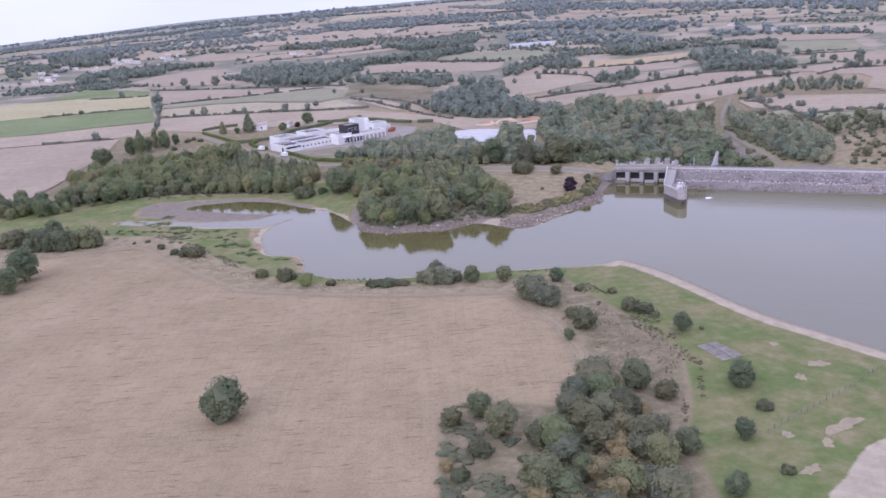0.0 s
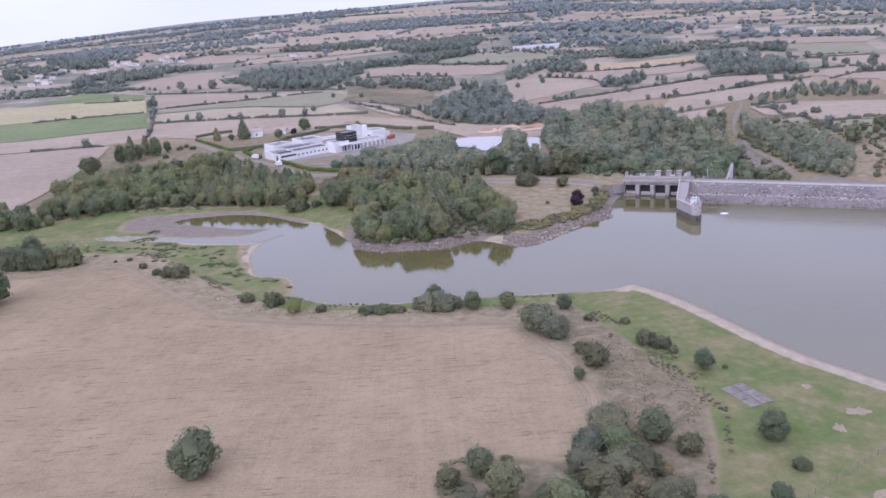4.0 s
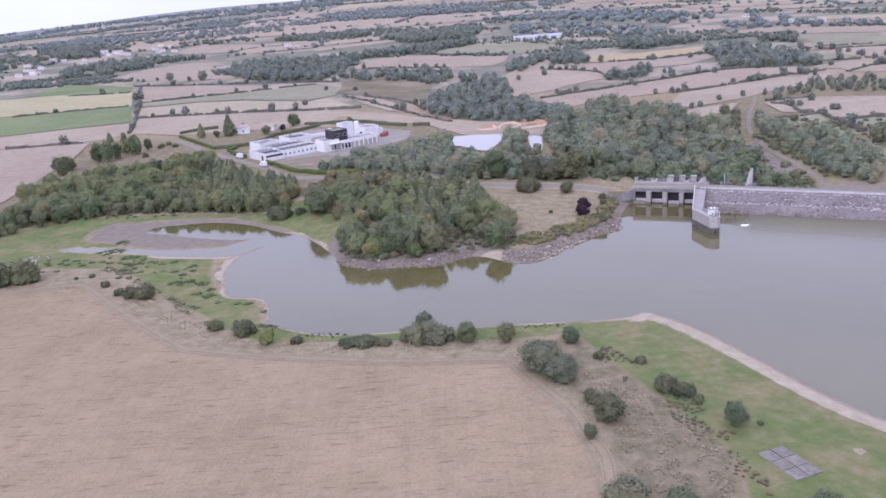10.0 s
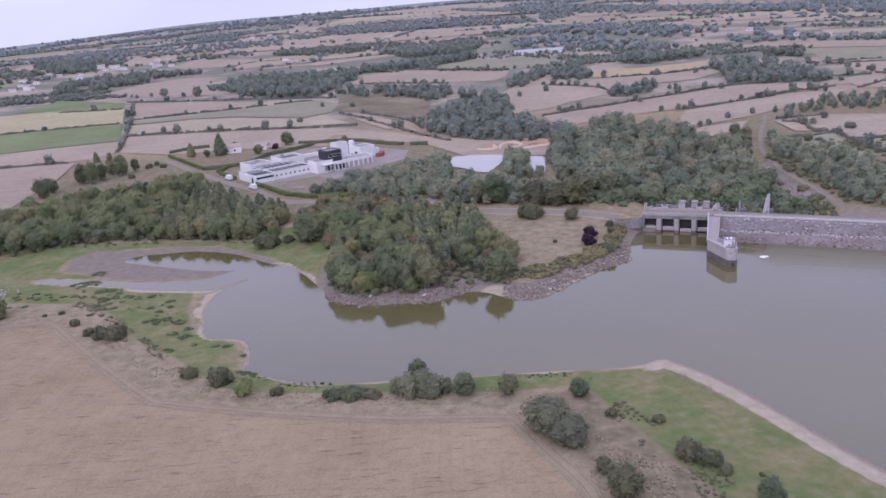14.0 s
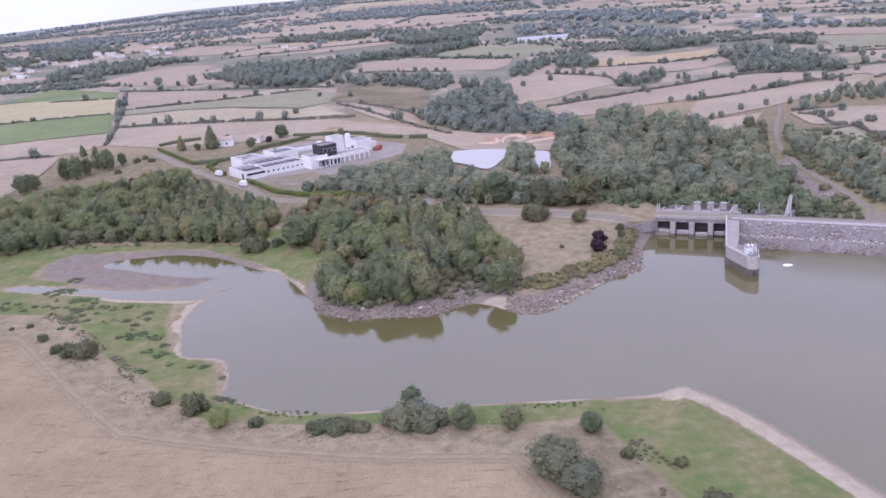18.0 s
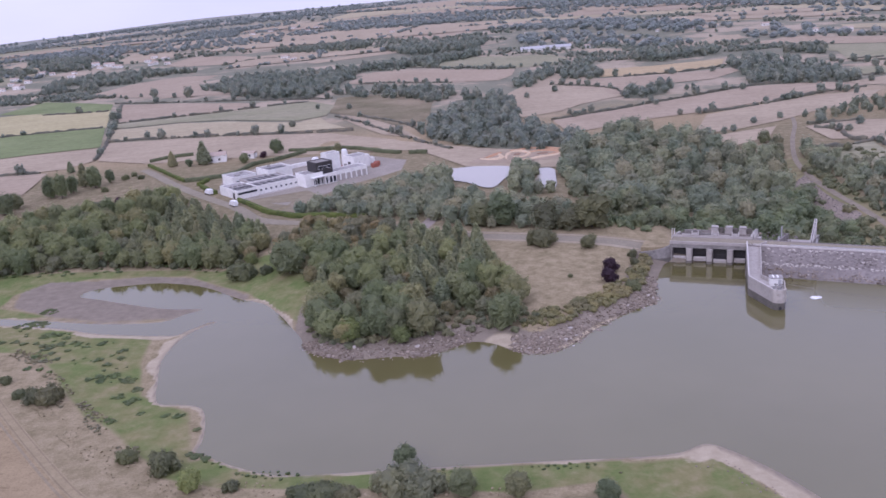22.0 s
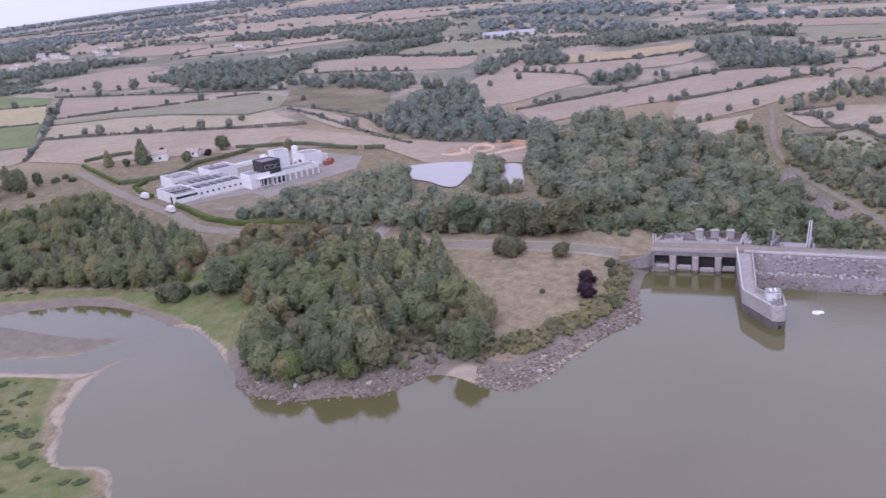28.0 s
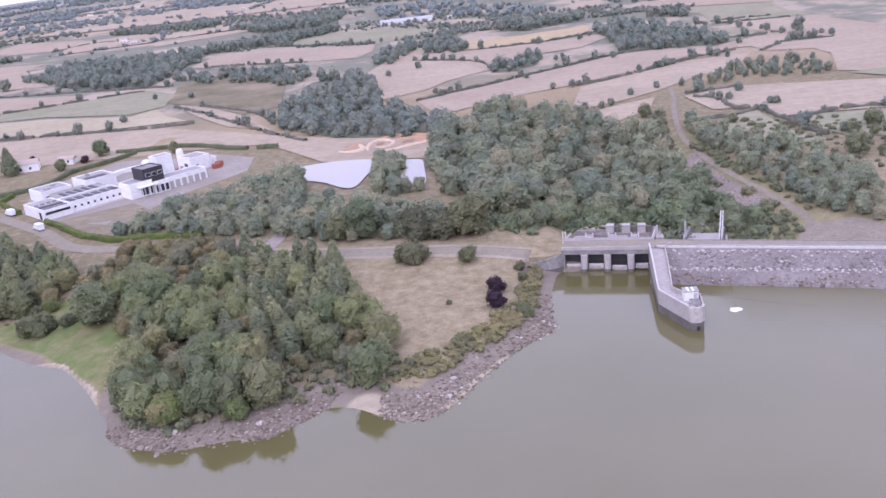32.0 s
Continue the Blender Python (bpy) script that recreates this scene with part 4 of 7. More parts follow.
joined_wood("shore_scrub", scatter([(27, 320), (34, 319), (44, 326), (57, 336), (64, 342), (67, 352), (73, 366), (74, 374), (67, 366), (62, 350), (52, 341), (40, 331), (30, 327)], 1.8, 17), UNDERBRUSH, 17, M_YELLOWED, "rough yellowish brush along the rocky shore", "scrub", 0.4, 1.1, 0.8)
joined_wood("undergrowth", scatter(BELT, 4.0, 15), UNDERBRUSH, 15, M_SCRUB, "close bramble undergrowth below the trees", "undergrowth", 0.8, 1.3)
plant_wood(BELT_END, 5.6, 37, lambda x, y: BANK_OAKS + OAKS[:1], "trees of the shelter belt", 0.6, 0.95)
plant_wood(WOOD_NORTH, 5.2, 3, lambda x, y: MID_TREES, "trees behind the lake road", 0.55, 1.0)
plant_wood(VALLEY_WOOD, 7.0, 4, lambda x, y: MID_TREES, "trees of the valley wood", 0.6, 1.25)
joined_wood("pale_trees", scatter([(130, 520), (150, 500), (158, 478), (150, 452), (138, 470), (124, 500), (100, 470), (90, 500), (110, 530)], 15.0, 16), MID_TREES, 16, M_WILLOW, "pale grey-green willows among the valley wood", lo=0.85, hi=1.1)
plant_wood([(104, 428), (118, 424), (132, 412), (140, 420), (128, 446), (116, 440)], 6.0, 36, lambda x, y: MID_TREES, "trees of the valley bottom", 0.6, 0.95)
joined_wood("valley_scrub", scatter(VALLEY_SCRUB, 2.5, 6), UNDERBRUSH + UNDERBRUSH + MID_TREES[:1], 6, M_VALLEY, "light green scrub below the dam", lo=0.6, hi=1.35, tall=0.9)
plant_wood(HILL_WOOD, 5.0, 5, lambda x, y: MID_TREES, "trees beside the gravel track", 0.5, 0.85)
joined_wood("valley_undergrowth", scatter(VALLEY_WOOD, 5.0, 21), UNDERBRUSH, 21, M_SCRUB, "low scrub between the valley trees", "undergrowth", 0.8, 1.5)
joined_wood("bank_brush", [p for p in scatter([(38, 250), (42, 247), (44, 232), (50, 214), (57, 196), (59, 180), (54, 162), (47, 140), (43, 140), (49, 160), (52, 180), (49, 196), (43, 212), (38, 232)], 1.2, 22) if noise.noise(Vector((p[0] / 7, p[1] / 10, 2.2))) > 0.14], UNDERBRUSH, 22, M_BRUSH, "dull low brush between dry bracken and grass", "scrub", 0.14, 0.36, 0.8)
joined_wood("track_scrub", scatter([(164, 384), (169, 400), (168, 430), (171, 472), (167, 474), (165, 440), (164, 400)], 3.4, 18) + scatter([(146, 368), (156, 376), (159, 384), (158, 398), (146, 402), (134, 394), (132, 378)], 2.8, 19), UNDERBRUSH, 18, M_SCRUB, "round olive scrub beside the gravel track", "scrub", 0.5, 1.3)
joined_wood("slope_scrub", scatter([(160, 474), (166, 494), (176, 520), (172, 532), (160, 504), (156, 484)], 4.6, 9), UNDERBRUSH + MID_TREES[:1], 9, M_SCRUB, "brownish scrub on the valley side", lo=0.5, hi=0.9)
plant_wood([(42, 512), (53, 500), (48, 478), (48, 462), (54, 455), (40, 452), (36, 466), (41, 488)], 4.6, 10, lambda x, y: MID_TREES, "trees between two ponds", 0.6, 0.9)
plant_wood([(-16, 470), (-4, 468), (6, 474), (10, 486), (4, 494), (-6, 490), (-14, 484)], 4.6, 33, lambda x, y: MID_TREES + PINES[:1], "trees at the end of the pond", 0.8, 1.15)
joined_wood("hill_scrub", scatter([(190, 496), (198, 440), (202, 408), (194, 378), (182, 358), (236, 330), (262, 420), (232, 480)], 5.0, 11), UNDERBRUSH + UNDERBRUSH + MID_TREES[:1], 11, M_SCRUB, "brown and green scrub on the hillside", lo=0.5, hi=1.1)


# ---- the country beyond: fields, woods, hedges ----
FIELD_LABELS = {F_TAN: "tan harvested stubble field", F_PINK: "pinkish brown bare tilled field", F_PALE: "pale straw-coloured stubble field",
                F_YELLOW: "yellowing crop field between green ones", F_GREEN: "bright green crop field among stubble", F_OLIVE: "dull olive-green grazed field", F_GOLD: "golden dry harvested field",
                F_SCRUB: "rough brown scrubby pasture"}
field_count = [0]
open_land = []
# houses of the villages: x, y, width
VILLAGE = [(-555, 1240, 23), (-572, 1228, 14), (-618, 1442, 16), (-606, 1458, 14), (-622, 1549, 15), (-600, 1551, 18), (-576, 1561, 20), (-551, 1547, 17), (-522, 1502, 15),
           (-493, 1616, 16), (-457, 1564, 19), (-457, 1485, 14), (-602, 1316, 14), (-567, 1448, 12), (-634, 1391, 18), (-625, 1465, 20), (-538, 1527, 22), (-510, 1491, 16),
           (-578, 1537, 14), (-543, 1381, 16), (-591, 1343, 15), (-454, 1496, 17), (-427, 1476, 15), (-218, 1371, 18), (-199, 1329, 14), (-482, 1548, 16), (-550, 1511, 15)]
M_FLOOR = surface("undergrowth_floor", (0.135, 0.145, 0.1), (0.18, 0.18, 0.125), (0.11, 0.115, 0.08), 0.03, 0.4)


def field(mat, outline):
    field_count[0] += 1
    open_land.append(outline)
    sheet("field", outline, mat, FIELD_LABELS[mat], 0.3 + 0.01 * (field_count[0] % 9), 30.0)


def wood(kind, gap, outline):
    pts = [p for p in scatter(outline, gap, len(outline) * 7 + gap, 1500)
           if all((p[0] - a) ** 2 + (p[1] - b - 8) ** 2 > 320 for a, b, w in VILLAGE) and noise.noise(Vector((p[0] / (gap * 7), p[1] / (gap * 7), 3.1))) > (-0.12 if kind == "mixed" else -0.4)]
    if kind == "far":
        sheet("wood_floor", outline, M_FLOOR, "dark undergrowth floor of a distant wood", 0.25, 40.0, "ground")
    if pts:
        if kind == "pale":
            joined_wood("lane_trees", pts, FAR_TREES, gap, M_LANE_TREES, "pale green trees in a strip along a lane", lo=0.45, hi=0.85)
            return
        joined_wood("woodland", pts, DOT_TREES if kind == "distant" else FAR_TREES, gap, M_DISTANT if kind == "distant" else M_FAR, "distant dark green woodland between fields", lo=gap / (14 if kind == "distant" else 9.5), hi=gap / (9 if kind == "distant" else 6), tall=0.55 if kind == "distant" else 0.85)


hedge_rng = np.random.default_rng(12)


def hedgerow(line, label="thin dark field hedgerow with a few small trees", width=2.6, tall=1.7):
    """A ragged low bank of leaves along a field's edge, broken here and there, with small trees in it."""
    p = spline(line, 8)
    seg = np.hypot(*np.diff(p, axis=0).T)
    s = np.concatenate([[0], np.cumsum(seg)])
    at = np.arange(0, s[-1], 3.2)
    q = np.stack([np.interp(at, s, p[:, 0]), np.interp(at, s, p[:, 1])], -1) + hedge_rng.normal(size=(len(at), 2)) * 0.5
    tn = np.gradient(q, axis=0)
    tn /= np.linalg.norm(tn, axis=1, keepdims=True)
    nn = np.stack([-tn[:, 1], tn[:, 0]], -1)
    z = height(*q.T)
    prof = ((-0.5, -0.1), (-0.45, 0.6), (0.0, 1.0), (0.45, 0.6), (0.5, -0.1))
    verts, faces = [], []
    for i in range(len(q)):
        up, w = tall * hedge_rng.uniform(0.55, 1.35), width * hedge_rng.uniform(0.7, 1.25)
        verts += [(*(q[i] + nn[i] * a * w), z[i] + b * up * hedge_rng.uniform(0.85, 1.15)) for a, b in prof]
    for i in range(len(q) - 1):
        if hedge_rng.uniform() > 0.06:
            faces += [(i * 5 + j, i * 5 + j + 1, i * 5 + 6 + j, i * 5 + 5 + j) for j in range(4)]
    hedge = tagged(new("hedgerow", mesh_of("hedgerow", verts, faces, M_HEDGEROW, True)), label, "hedge", kind="stuff")
    stems = [tuple(c + hedge_rng.normal(size=2) * 0.6) for c in q if hedge_rng.uniform() < 0.13]
    if stems:
        joined_wood("hedgerow_trees", stems, HEDGE_TREES, len(stems), M_FAR, "small dark trees standing in a hedgerow", "tree", 0.45, 1.5)
    return hedge


HEDGE_TREES = [Plant("hedge_tree", "", "hedge", M_FAR, 99 + i, 5.0, 2.6, "round", 3, 1.1, 0.7, 0.02, trunk=False, cols=6, bumps=14) for i in range(3)]
MID_OAKS = [Plant("field_tree", "round dark green tree standing in open fields", "tree", M_FAR, 95 + i, 9.0, 4.5, "round", 4, 1.3, 0.65, 0.08, cols=8) for i in range(3)]


def field_trees(rows):
    for i, (x, y, w) in enumerate(rows):
        MID_OAKS[i % 3].plant(x, y + w * 0.3, max(w, 5.0) / 9.5, i * 77 % 360, group="field trees")


BANK = {"OAK": (BANK_OAKS, "dark green rounded tree on the lake bank", 0.9), "BUSH": (BUSHES, "low green bush on the lake bank", 1.0),
        "BROWN": (THORNS, "olive-green thorn bush on rough ground", 0.8), "LIGHT": (LIGHTS, "light green willow bush by the shore", 1.0),
        "PINE": (PINES, "dark green conifer in dry grass", 1.1), "PLUM": (PLUMS, "dark purple-leaved plum tree in dry grass", 0.78),
        "GREY": (GREYS, "low grey-green willow bush on the shore", 1.0),
        "FLAT": (BUSHES, "low spreading dull olive bush on the shore", 0.5),
        "TALL": (BANK_OAKS, "tall dark green tree in dry grass", 1.3),
        "WILLOW": (WILLOWS, "tall grey-green willow clump on the bank", 0.8)}


def bank_plants(kind, rows):
    kinds, label, tall = BANK[kind]
    for i, (x, y, w) in enumerate(rows):
        k = kinds[i % len(kinds)]
        k.plant(x, y + w * 0.25, w / (1.92 * k.r), i * 77 % 360, tall, label=label, group="bank " + k.category + "s")


# the far plain: a patchwork of fields and hedges, towards the horizon
plain_rng = np.random.default_rng(47)
far_hedges = []
for i in range(58):
    y = 1350 * math.exp(plain_rng.uniform(0, 0.95))
    x = plain_rng.uniform(-0.6, 0.56) * y
    if -720 < x < -400 and y < 1650:
        continue
    w, d, a = plain_rng.uniform(60, 200) * y / 1500, plain_rng.uniform(40, 110) * y / 1500, plain_rng.uniform(-0.25, 0.25)
    c, n = math.cos(a), math.sin(a)
    corners = [(x + u * c - v * n, y + u * n + v * c) for u, v in ((-w, -d), (w * plain_rng.uniform(0.7, 1), -d), (w, d), (-w * plain_rng.uniform(0.7, 1), d))]
    mat = (F_PALE, F_TAN, F_PINK, F_TAN, F_OLIVE)[plain_rng.integers(5)]
    open_land.append(corners)
    sheet("field", corners, mat, FIELD_LABELS[mat], 0.6 + 0.02 * i + (y > 2200) * 1.5, 60.0)
    for p, q in ((corners[0], corners[1]), (corners[1], corners[2])):
        k = int(math.hypot(q[0] - p[0], q[1] - p[1]) / (0.009 * y))
        far_hedges += [(p[0] + (q[0] - p[0]) * t + plain_rng.normal() * 3, p[1] + (q[1] - p[1]) * t + plain_rng.normal() * 3) for t in plain_rng.uniform(0, 1, k)]
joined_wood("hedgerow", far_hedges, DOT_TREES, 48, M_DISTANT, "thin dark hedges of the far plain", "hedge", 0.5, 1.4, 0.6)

field(F_GREEN, [(-406, 895), (-406, 993), (-306, 917), (-292, 871), (-343, 865)])
field(F_YELLOW, [(-486, 843), (-383, 881), (-291, 870), (-255, 763), (-310, 762), (-420, 735)])
field(F_GREEN, [(-420, 735), (-310, 762), (-257, 766), (-226, 676), (-268, 664), (-361, 637)])
field(F_TAN, [(-361, 637), (-266, 661), (-224, 671), (-210, 625), (-219, 603), (-333, 591)])
field(F_PINK, [(-331, 587), (-254, 597), (-226, 595), (-215, 537), (-211, 497), (-208, 446), (-210, 388)])
field(F_PINK, [(-295, 907), (-228, 887), (-157, 850), (-162, 820), (-211, 797), (-255, 788)])
field(F_OLIVE, [(-253, 780), (-210, 793), (-160, 813), (-103, 834), (-79, 800), (-79, 743), (-98, 728), (-159, 759), (-203, 766), (-247, 754)])
field(F_PALE, [(-246, 748), (-201, 759), (-156, 750), (-97, 719), (-83, 736), (-73, 706), (-57, 676), (-116, 682), (-179, 695), (-228, 697)])
field(F_TAN, [(-226, 689), (-176, 686), (-115, 674), (-68, 661), (-22, 619), (3, 579), (-50, 590), (-94, 599), (-168, 603), (-207, 623)])
field(F_PINK, [(-379, 1026), (-373, 1161), (-330, 1217), (-272, 1184), (-271, 1087), (-239, 990), (-185, 932), (-271, 946)])
field(F_TAN, [(-557, 1610), (-576, 1740), (-502, 1794), (-459, 1660), (-460, 1575), (-525, 1546)])
field(F_PINK, [(-427, 1464), (-413, 1567), (-317, 1518), (-268, 1426), (-313, 1376), (-382, 1403)])
field(F_PALE, [(-814, 2308), (-729, 2639), (-640, 2433), (-688, 2015)])
field(F_PALE, [(-958, 2134), (-992, 2341), (-909, 2321), (-839, 2022)])
field(F_TAN, [(-335, 1603), (-286, 1739), (-186, 1838), (-74, 1980), (-45, 1856), (-129, 1716), (-225, 1621), (-312, 1562)])
field(F_PINK, [(-147, 1820), (-48, 1972), (21, 1974), (80, 1711), (59, 1506), (-18, 1516), (-119, 1721)])
field(F_TAN, [(-174, 1264), (-90, 1315), (-48, 1315), (-45, 1273), (-93, 1250), (-152, 1224)])
field(F_PALE, [(-189, 1498), (-130, 1483), (-61, 1417), (-106, 1413), (-170, 1424)])
field(F_OLIVE, [(-26, 1061), (50, 1117), (136, 1076), (150, 1030), (125, 985), (87, 981)])
field(F_PINK, [(-86, 956), (-65, 1045), (1, 1025), (86, 970), (78, 922), (63, 890), (23, 901), (-69, 938)])
field(F_TAN, [(59, 664), (63, 790), (96, 877), (124, 923), (148, 850), (147, 789), (143, 729), (108, 704), (89, 678)])
field(F_TAN, [(-73, 742), (-53, 726), (-24, 672), (-4, 612), (-30, 640), (-50, 683)])
field(F_TAN, [(-16, 610), (31, 569), (74, 546), (64, 503), (19, 523), (-2, 569)])
field(F_SCRUB, [(-78, 754), (-82, 847), (-36, 848), (3, 804), (-1, 685), (-23, 674), (-62, 737)])
field(F_GOLD, [(163, 919), (217, 914), (285, 930), (267, 882), (219, 859), (170, 854), (149, 861)])
field(F_PINK, [(104, 825), (148, 850), (209, 842), (267, 858), (266, 833), (230, 790), (178, 778), (161, 746), (144, 732)])
field(F_PINK, [(79, 644), (122, 664), (174, 693), (237, 729), (287, 731), (310, 701), (279, 673), (249, 668), (173, 633), (128, 619), (83, 595)])
field(F_TAN, [(146, 562), (171, 621), (246, 661), (303, 670), (272, 628), (230, 604), (201, 584), (175, 570)])
field(F_TAN, [(137, 538), (161, 558), (193, 568), (178, 539), (151, 524)])
field(F_OLIVE, [(396, 987), (471, 938), (446, 857), (396, 898), (384, 936)])
field(F_PINK, [(347, 1027), (407, 1079), (517, 987), (474, 942), (398, 992)])
field(F_TAN, [(376, 852), (432, 841), (395, 774), (360, 752), (367, 812)])
field(F_OLIVE, [(329, 794), (366, 812), (363, 765), (342, 743), (318, 759)])
field(F_TAN, [(302, 715), (344, 737), (373, 733), (352, 695), (309, 693)])
field(F_TAN, [(312, 1099), (344, 1139), (374, 1143), (363, 1097), (329, 1065), (311, 1072)])
field(F_PALE, [(341, 2117), (503, 2118), (547, 1710), (403, 1853)])
field(F_PALE, [(434, 1480), (633, 1556), (551, 1379), (441, 1386)])
field(F_PALE, [(519, 1191), (603, 1157), (568, 1092), (497, 1128)])
field(F_TAN, [(167, 1103), (195, 1103), (220, 1078), (211, 1050), (169, 1074)])
field(F_PINK, [(348, 822), (440, 814), (434, 697), (326, 555), (301, 575), (333, 629), (338, 655), (315, 668), (316, 695), (376, 693), (366, 726), (345, 713), (362, 758)])
field(F_OLIVE, [(394, 930), (452, 936), (444, 821), (395, 833), (364, 841)])
field(F_OLIVE, [(301, 567), (337, 570), (314, 539)])
field(F_TAN, [(206, 562), (239, 571), (311, 536), (268, 480), (236, 487), (217, 485), (221, 515), (202, 522)])
field(F_OLIVE, [(179, 489), (203, 504), (216, 508), (207, 466), (209, 445), (187, 441), (179, 464)])
field(F_OLIVE, [(217, 482), (235, 485), (267, 478), (235, 436), (219, 447)])

# far woods and thickets, in long uneven belts between the fields
far_rng = np.random.default_rng(31)
tries = far_rng.uniform(size=(26000, 2))
ty = 980 + 3300 * tries[:, 1] ** 1.5
tx = (tries[:, 0] * 1.22 - 0.63) * (ty + 60)
free = np.ones(len(tx), bool)
for outline in open_land:
    free &= ~inside(tx, ty, np.array(outline, float))
strewn = []
for x, y in zip(tx[free], ty[free]):
    belt = noise.noise(Vector((x / 330, y / 120, 7.7))) + 0.5 * noise.noise(Vector((x / 80, y / 70, 1.3)))
    if belt > 0.12 - 0.1 * smooth01(y, 1800, 3000) or far_rng.uniform() < 0.02:
        if all((x - a) ** 2 + (y - b - 8) ** 2 > 320 for a, b, w in VILLAGE):
            strewn.append((x, y))
# bands from 1900 m on take the leaf colour with more haze in it
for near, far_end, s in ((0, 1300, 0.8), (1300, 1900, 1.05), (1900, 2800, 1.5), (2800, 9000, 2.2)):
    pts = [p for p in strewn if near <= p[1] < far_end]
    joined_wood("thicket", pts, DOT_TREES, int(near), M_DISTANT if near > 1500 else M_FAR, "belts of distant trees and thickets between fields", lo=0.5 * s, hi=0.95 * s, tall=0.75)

wood('mixed', 11, [(-787, 1585), (-714, 1725), (-570, 1636), (-533, 1543), (-573, 1479), (-632, 1422), (-668, 1351)])
wood('mixed', 9, [(-451, 1073), (-514, 1270), (-472, 1332), (-397, 1334), (-320, 1276), (-381, 1185), (-408, 1084)])
wood('far', 9, [(-222, 995), (-226, 1099), (-160, 1071), (-107, 1078), (-13, 1109), (53, 1153), (59, 1124), (2, 1063), (-79, 1060), (-92, 946), (-106, 857), (-152, 877), (-202, 936)])
wood('mixed', 8, [(-86, 874), (-32, 873), (21, 826), (6, 743), (-8, 797), (-62, 840)])
wood('far', 8, [(20, 771), (54, 788), (60, 727), (57, 641), (74, 607), (86, 569), (75, 548), (47, 559), (25, 578), (-1, 617), (-3, 652), (13, 690)])
wood('far', 8, [(70, 826), (83, 882), (117, 934), (122, 909), (89, 842), (81, 816)])
wood('far', 8, [(118, 858), (131, 929), (155, 954), (159, 879), (142, 849)])
wood('far', 8, [(140, 714), (151, 741), (171, 751), (185, 754), (174, 726), (153, 710)])
wood('far', 9, [(269, 874), (285, 913), (308, 915), (328, 828), (318, 759), (319, 720), (299, 718), (242, 740), (260, 806)])
wood('far', 10, [(344, 937), (364, 957), (375, 938), (376, 913)])
wood('far', 10, [(206, 968), (223, 1009), (298, 992), (296, 968), (264, 961), (230, 946)])
wood('far', 9, [(-270, 1528), (-192, 1527), (-154, 1547), (-93, 1482), (-107, 1426), (-200, 1443)])
wood('far', 10, [(-66, 1340), (1, 1335), (63, 1382), (76, 1308), (54, 1202), (-29, 1207)])
wood('distant', 17, [(119, 1328), (178, 1393), (298, 1079), (259, 1060), (174, 1149), (122, 1196)])
wood('distant', 20, [(-322, 2526), (-93, 2483), (155, 2366), (140, 2117), (-75, 1999), (-196, 1965)])
wood('distant', 26, [(89, 3299), (560, 2553), (913, 1727), (783, 1489), (575, 2039), (218, 2398)])
wood('distant', 22, [(106, 1638), (271, 1761), (380, 1363), (458, 1139), (335, 1207), (216, 1412)])
wood('distant', 18, [(-992, 1985), (-879, 2079), (-523, 1910), (-360, 1891), (-207, 2067), (-241, 1926), (-350, 1779), (-466, 1707), (-598, 1678), (-761, 1807)])
wood('distant', 22, [(-760, 2572), (-608, 2787), (-427, 2806), (-441, 2670), (-584, 2531)])
wood('distant', 16, [(387, 1160), (454, 1098), (520, 1030), (507, 1005), (437, 1058), (367, 1083)])
wood('pale', 7, [(215, 592), (239, 596), (280, 627), (302, 621), (300, 580), (287, 575), (260, 586), (229, 582)])

hedgerow([(-227, 694), (-178, 692), (-116, 679), (-69, 666), (-48, 665)])
hedgerow([(-254, 784), (-211, 797), (-161, 817), (-103, 834)])
hedgerow([(-72, 739), (-41, 679), (-7, 609), (14, 572)])
hedgerow([(-53, 726), (-16, 673), (-3, 627)])
hedgerow([(-295, 907), (-253, 777), (-226, 687), (-210, 624)])
hedgerow([(-282, 596), (-255, 599), (-228, 597)])
hedgerow([(79, 644), (122, 667), (176, 699), (239, 733), (265, 737)])
hedgerow([(169, 849), (217, 854), (273, 877)])
hedgerow([(172, 629), (207, 641), (248, 666), (303, 689)])
hedgerow([(103, 830), (144, 779), (143, 724)])
hedgerow([(-24, 1060), (39, 1014), (87, 981)])
hedgerow([(-70, 943), (-22, 923), (23, 901)])
hedgerow([(-306, 921), (-221, 892), (-150, 868), (-83, 843)])
hedgerow([(-310, 1362), (-268, 1415), (-209, 1384)])
hedgerow([(-442, 1546), (-449, 1644), (-429, 1649)])
hedgerow([(-348, 744), (-308, 758), (-256, 763)])
hedgerow([(314, 751), (344, 747), (370, 745)])
hedgerow([(352, 849), (381, 854), (424, 848)])
hedgerow([(-354, 866), (-322, 865), (-291, 866)])
hedgerow([(209, 556), (216, 545), (211, 519), (220, 515)])
hedgerow([(220, 515), (216, 484), (213, 451)])
hedgerow([(216, 486), (236, 487), (253, 488), (267, 482)])
hedgerow([(211, 568), (238, 569)])
hedgerow([(184, 508), (204, 505), (218, 512)])
hedgerow([(312, 671), (349, 699), (379, 693)])
hedgerow([(366, 838), (393, 830), (425, 823)])
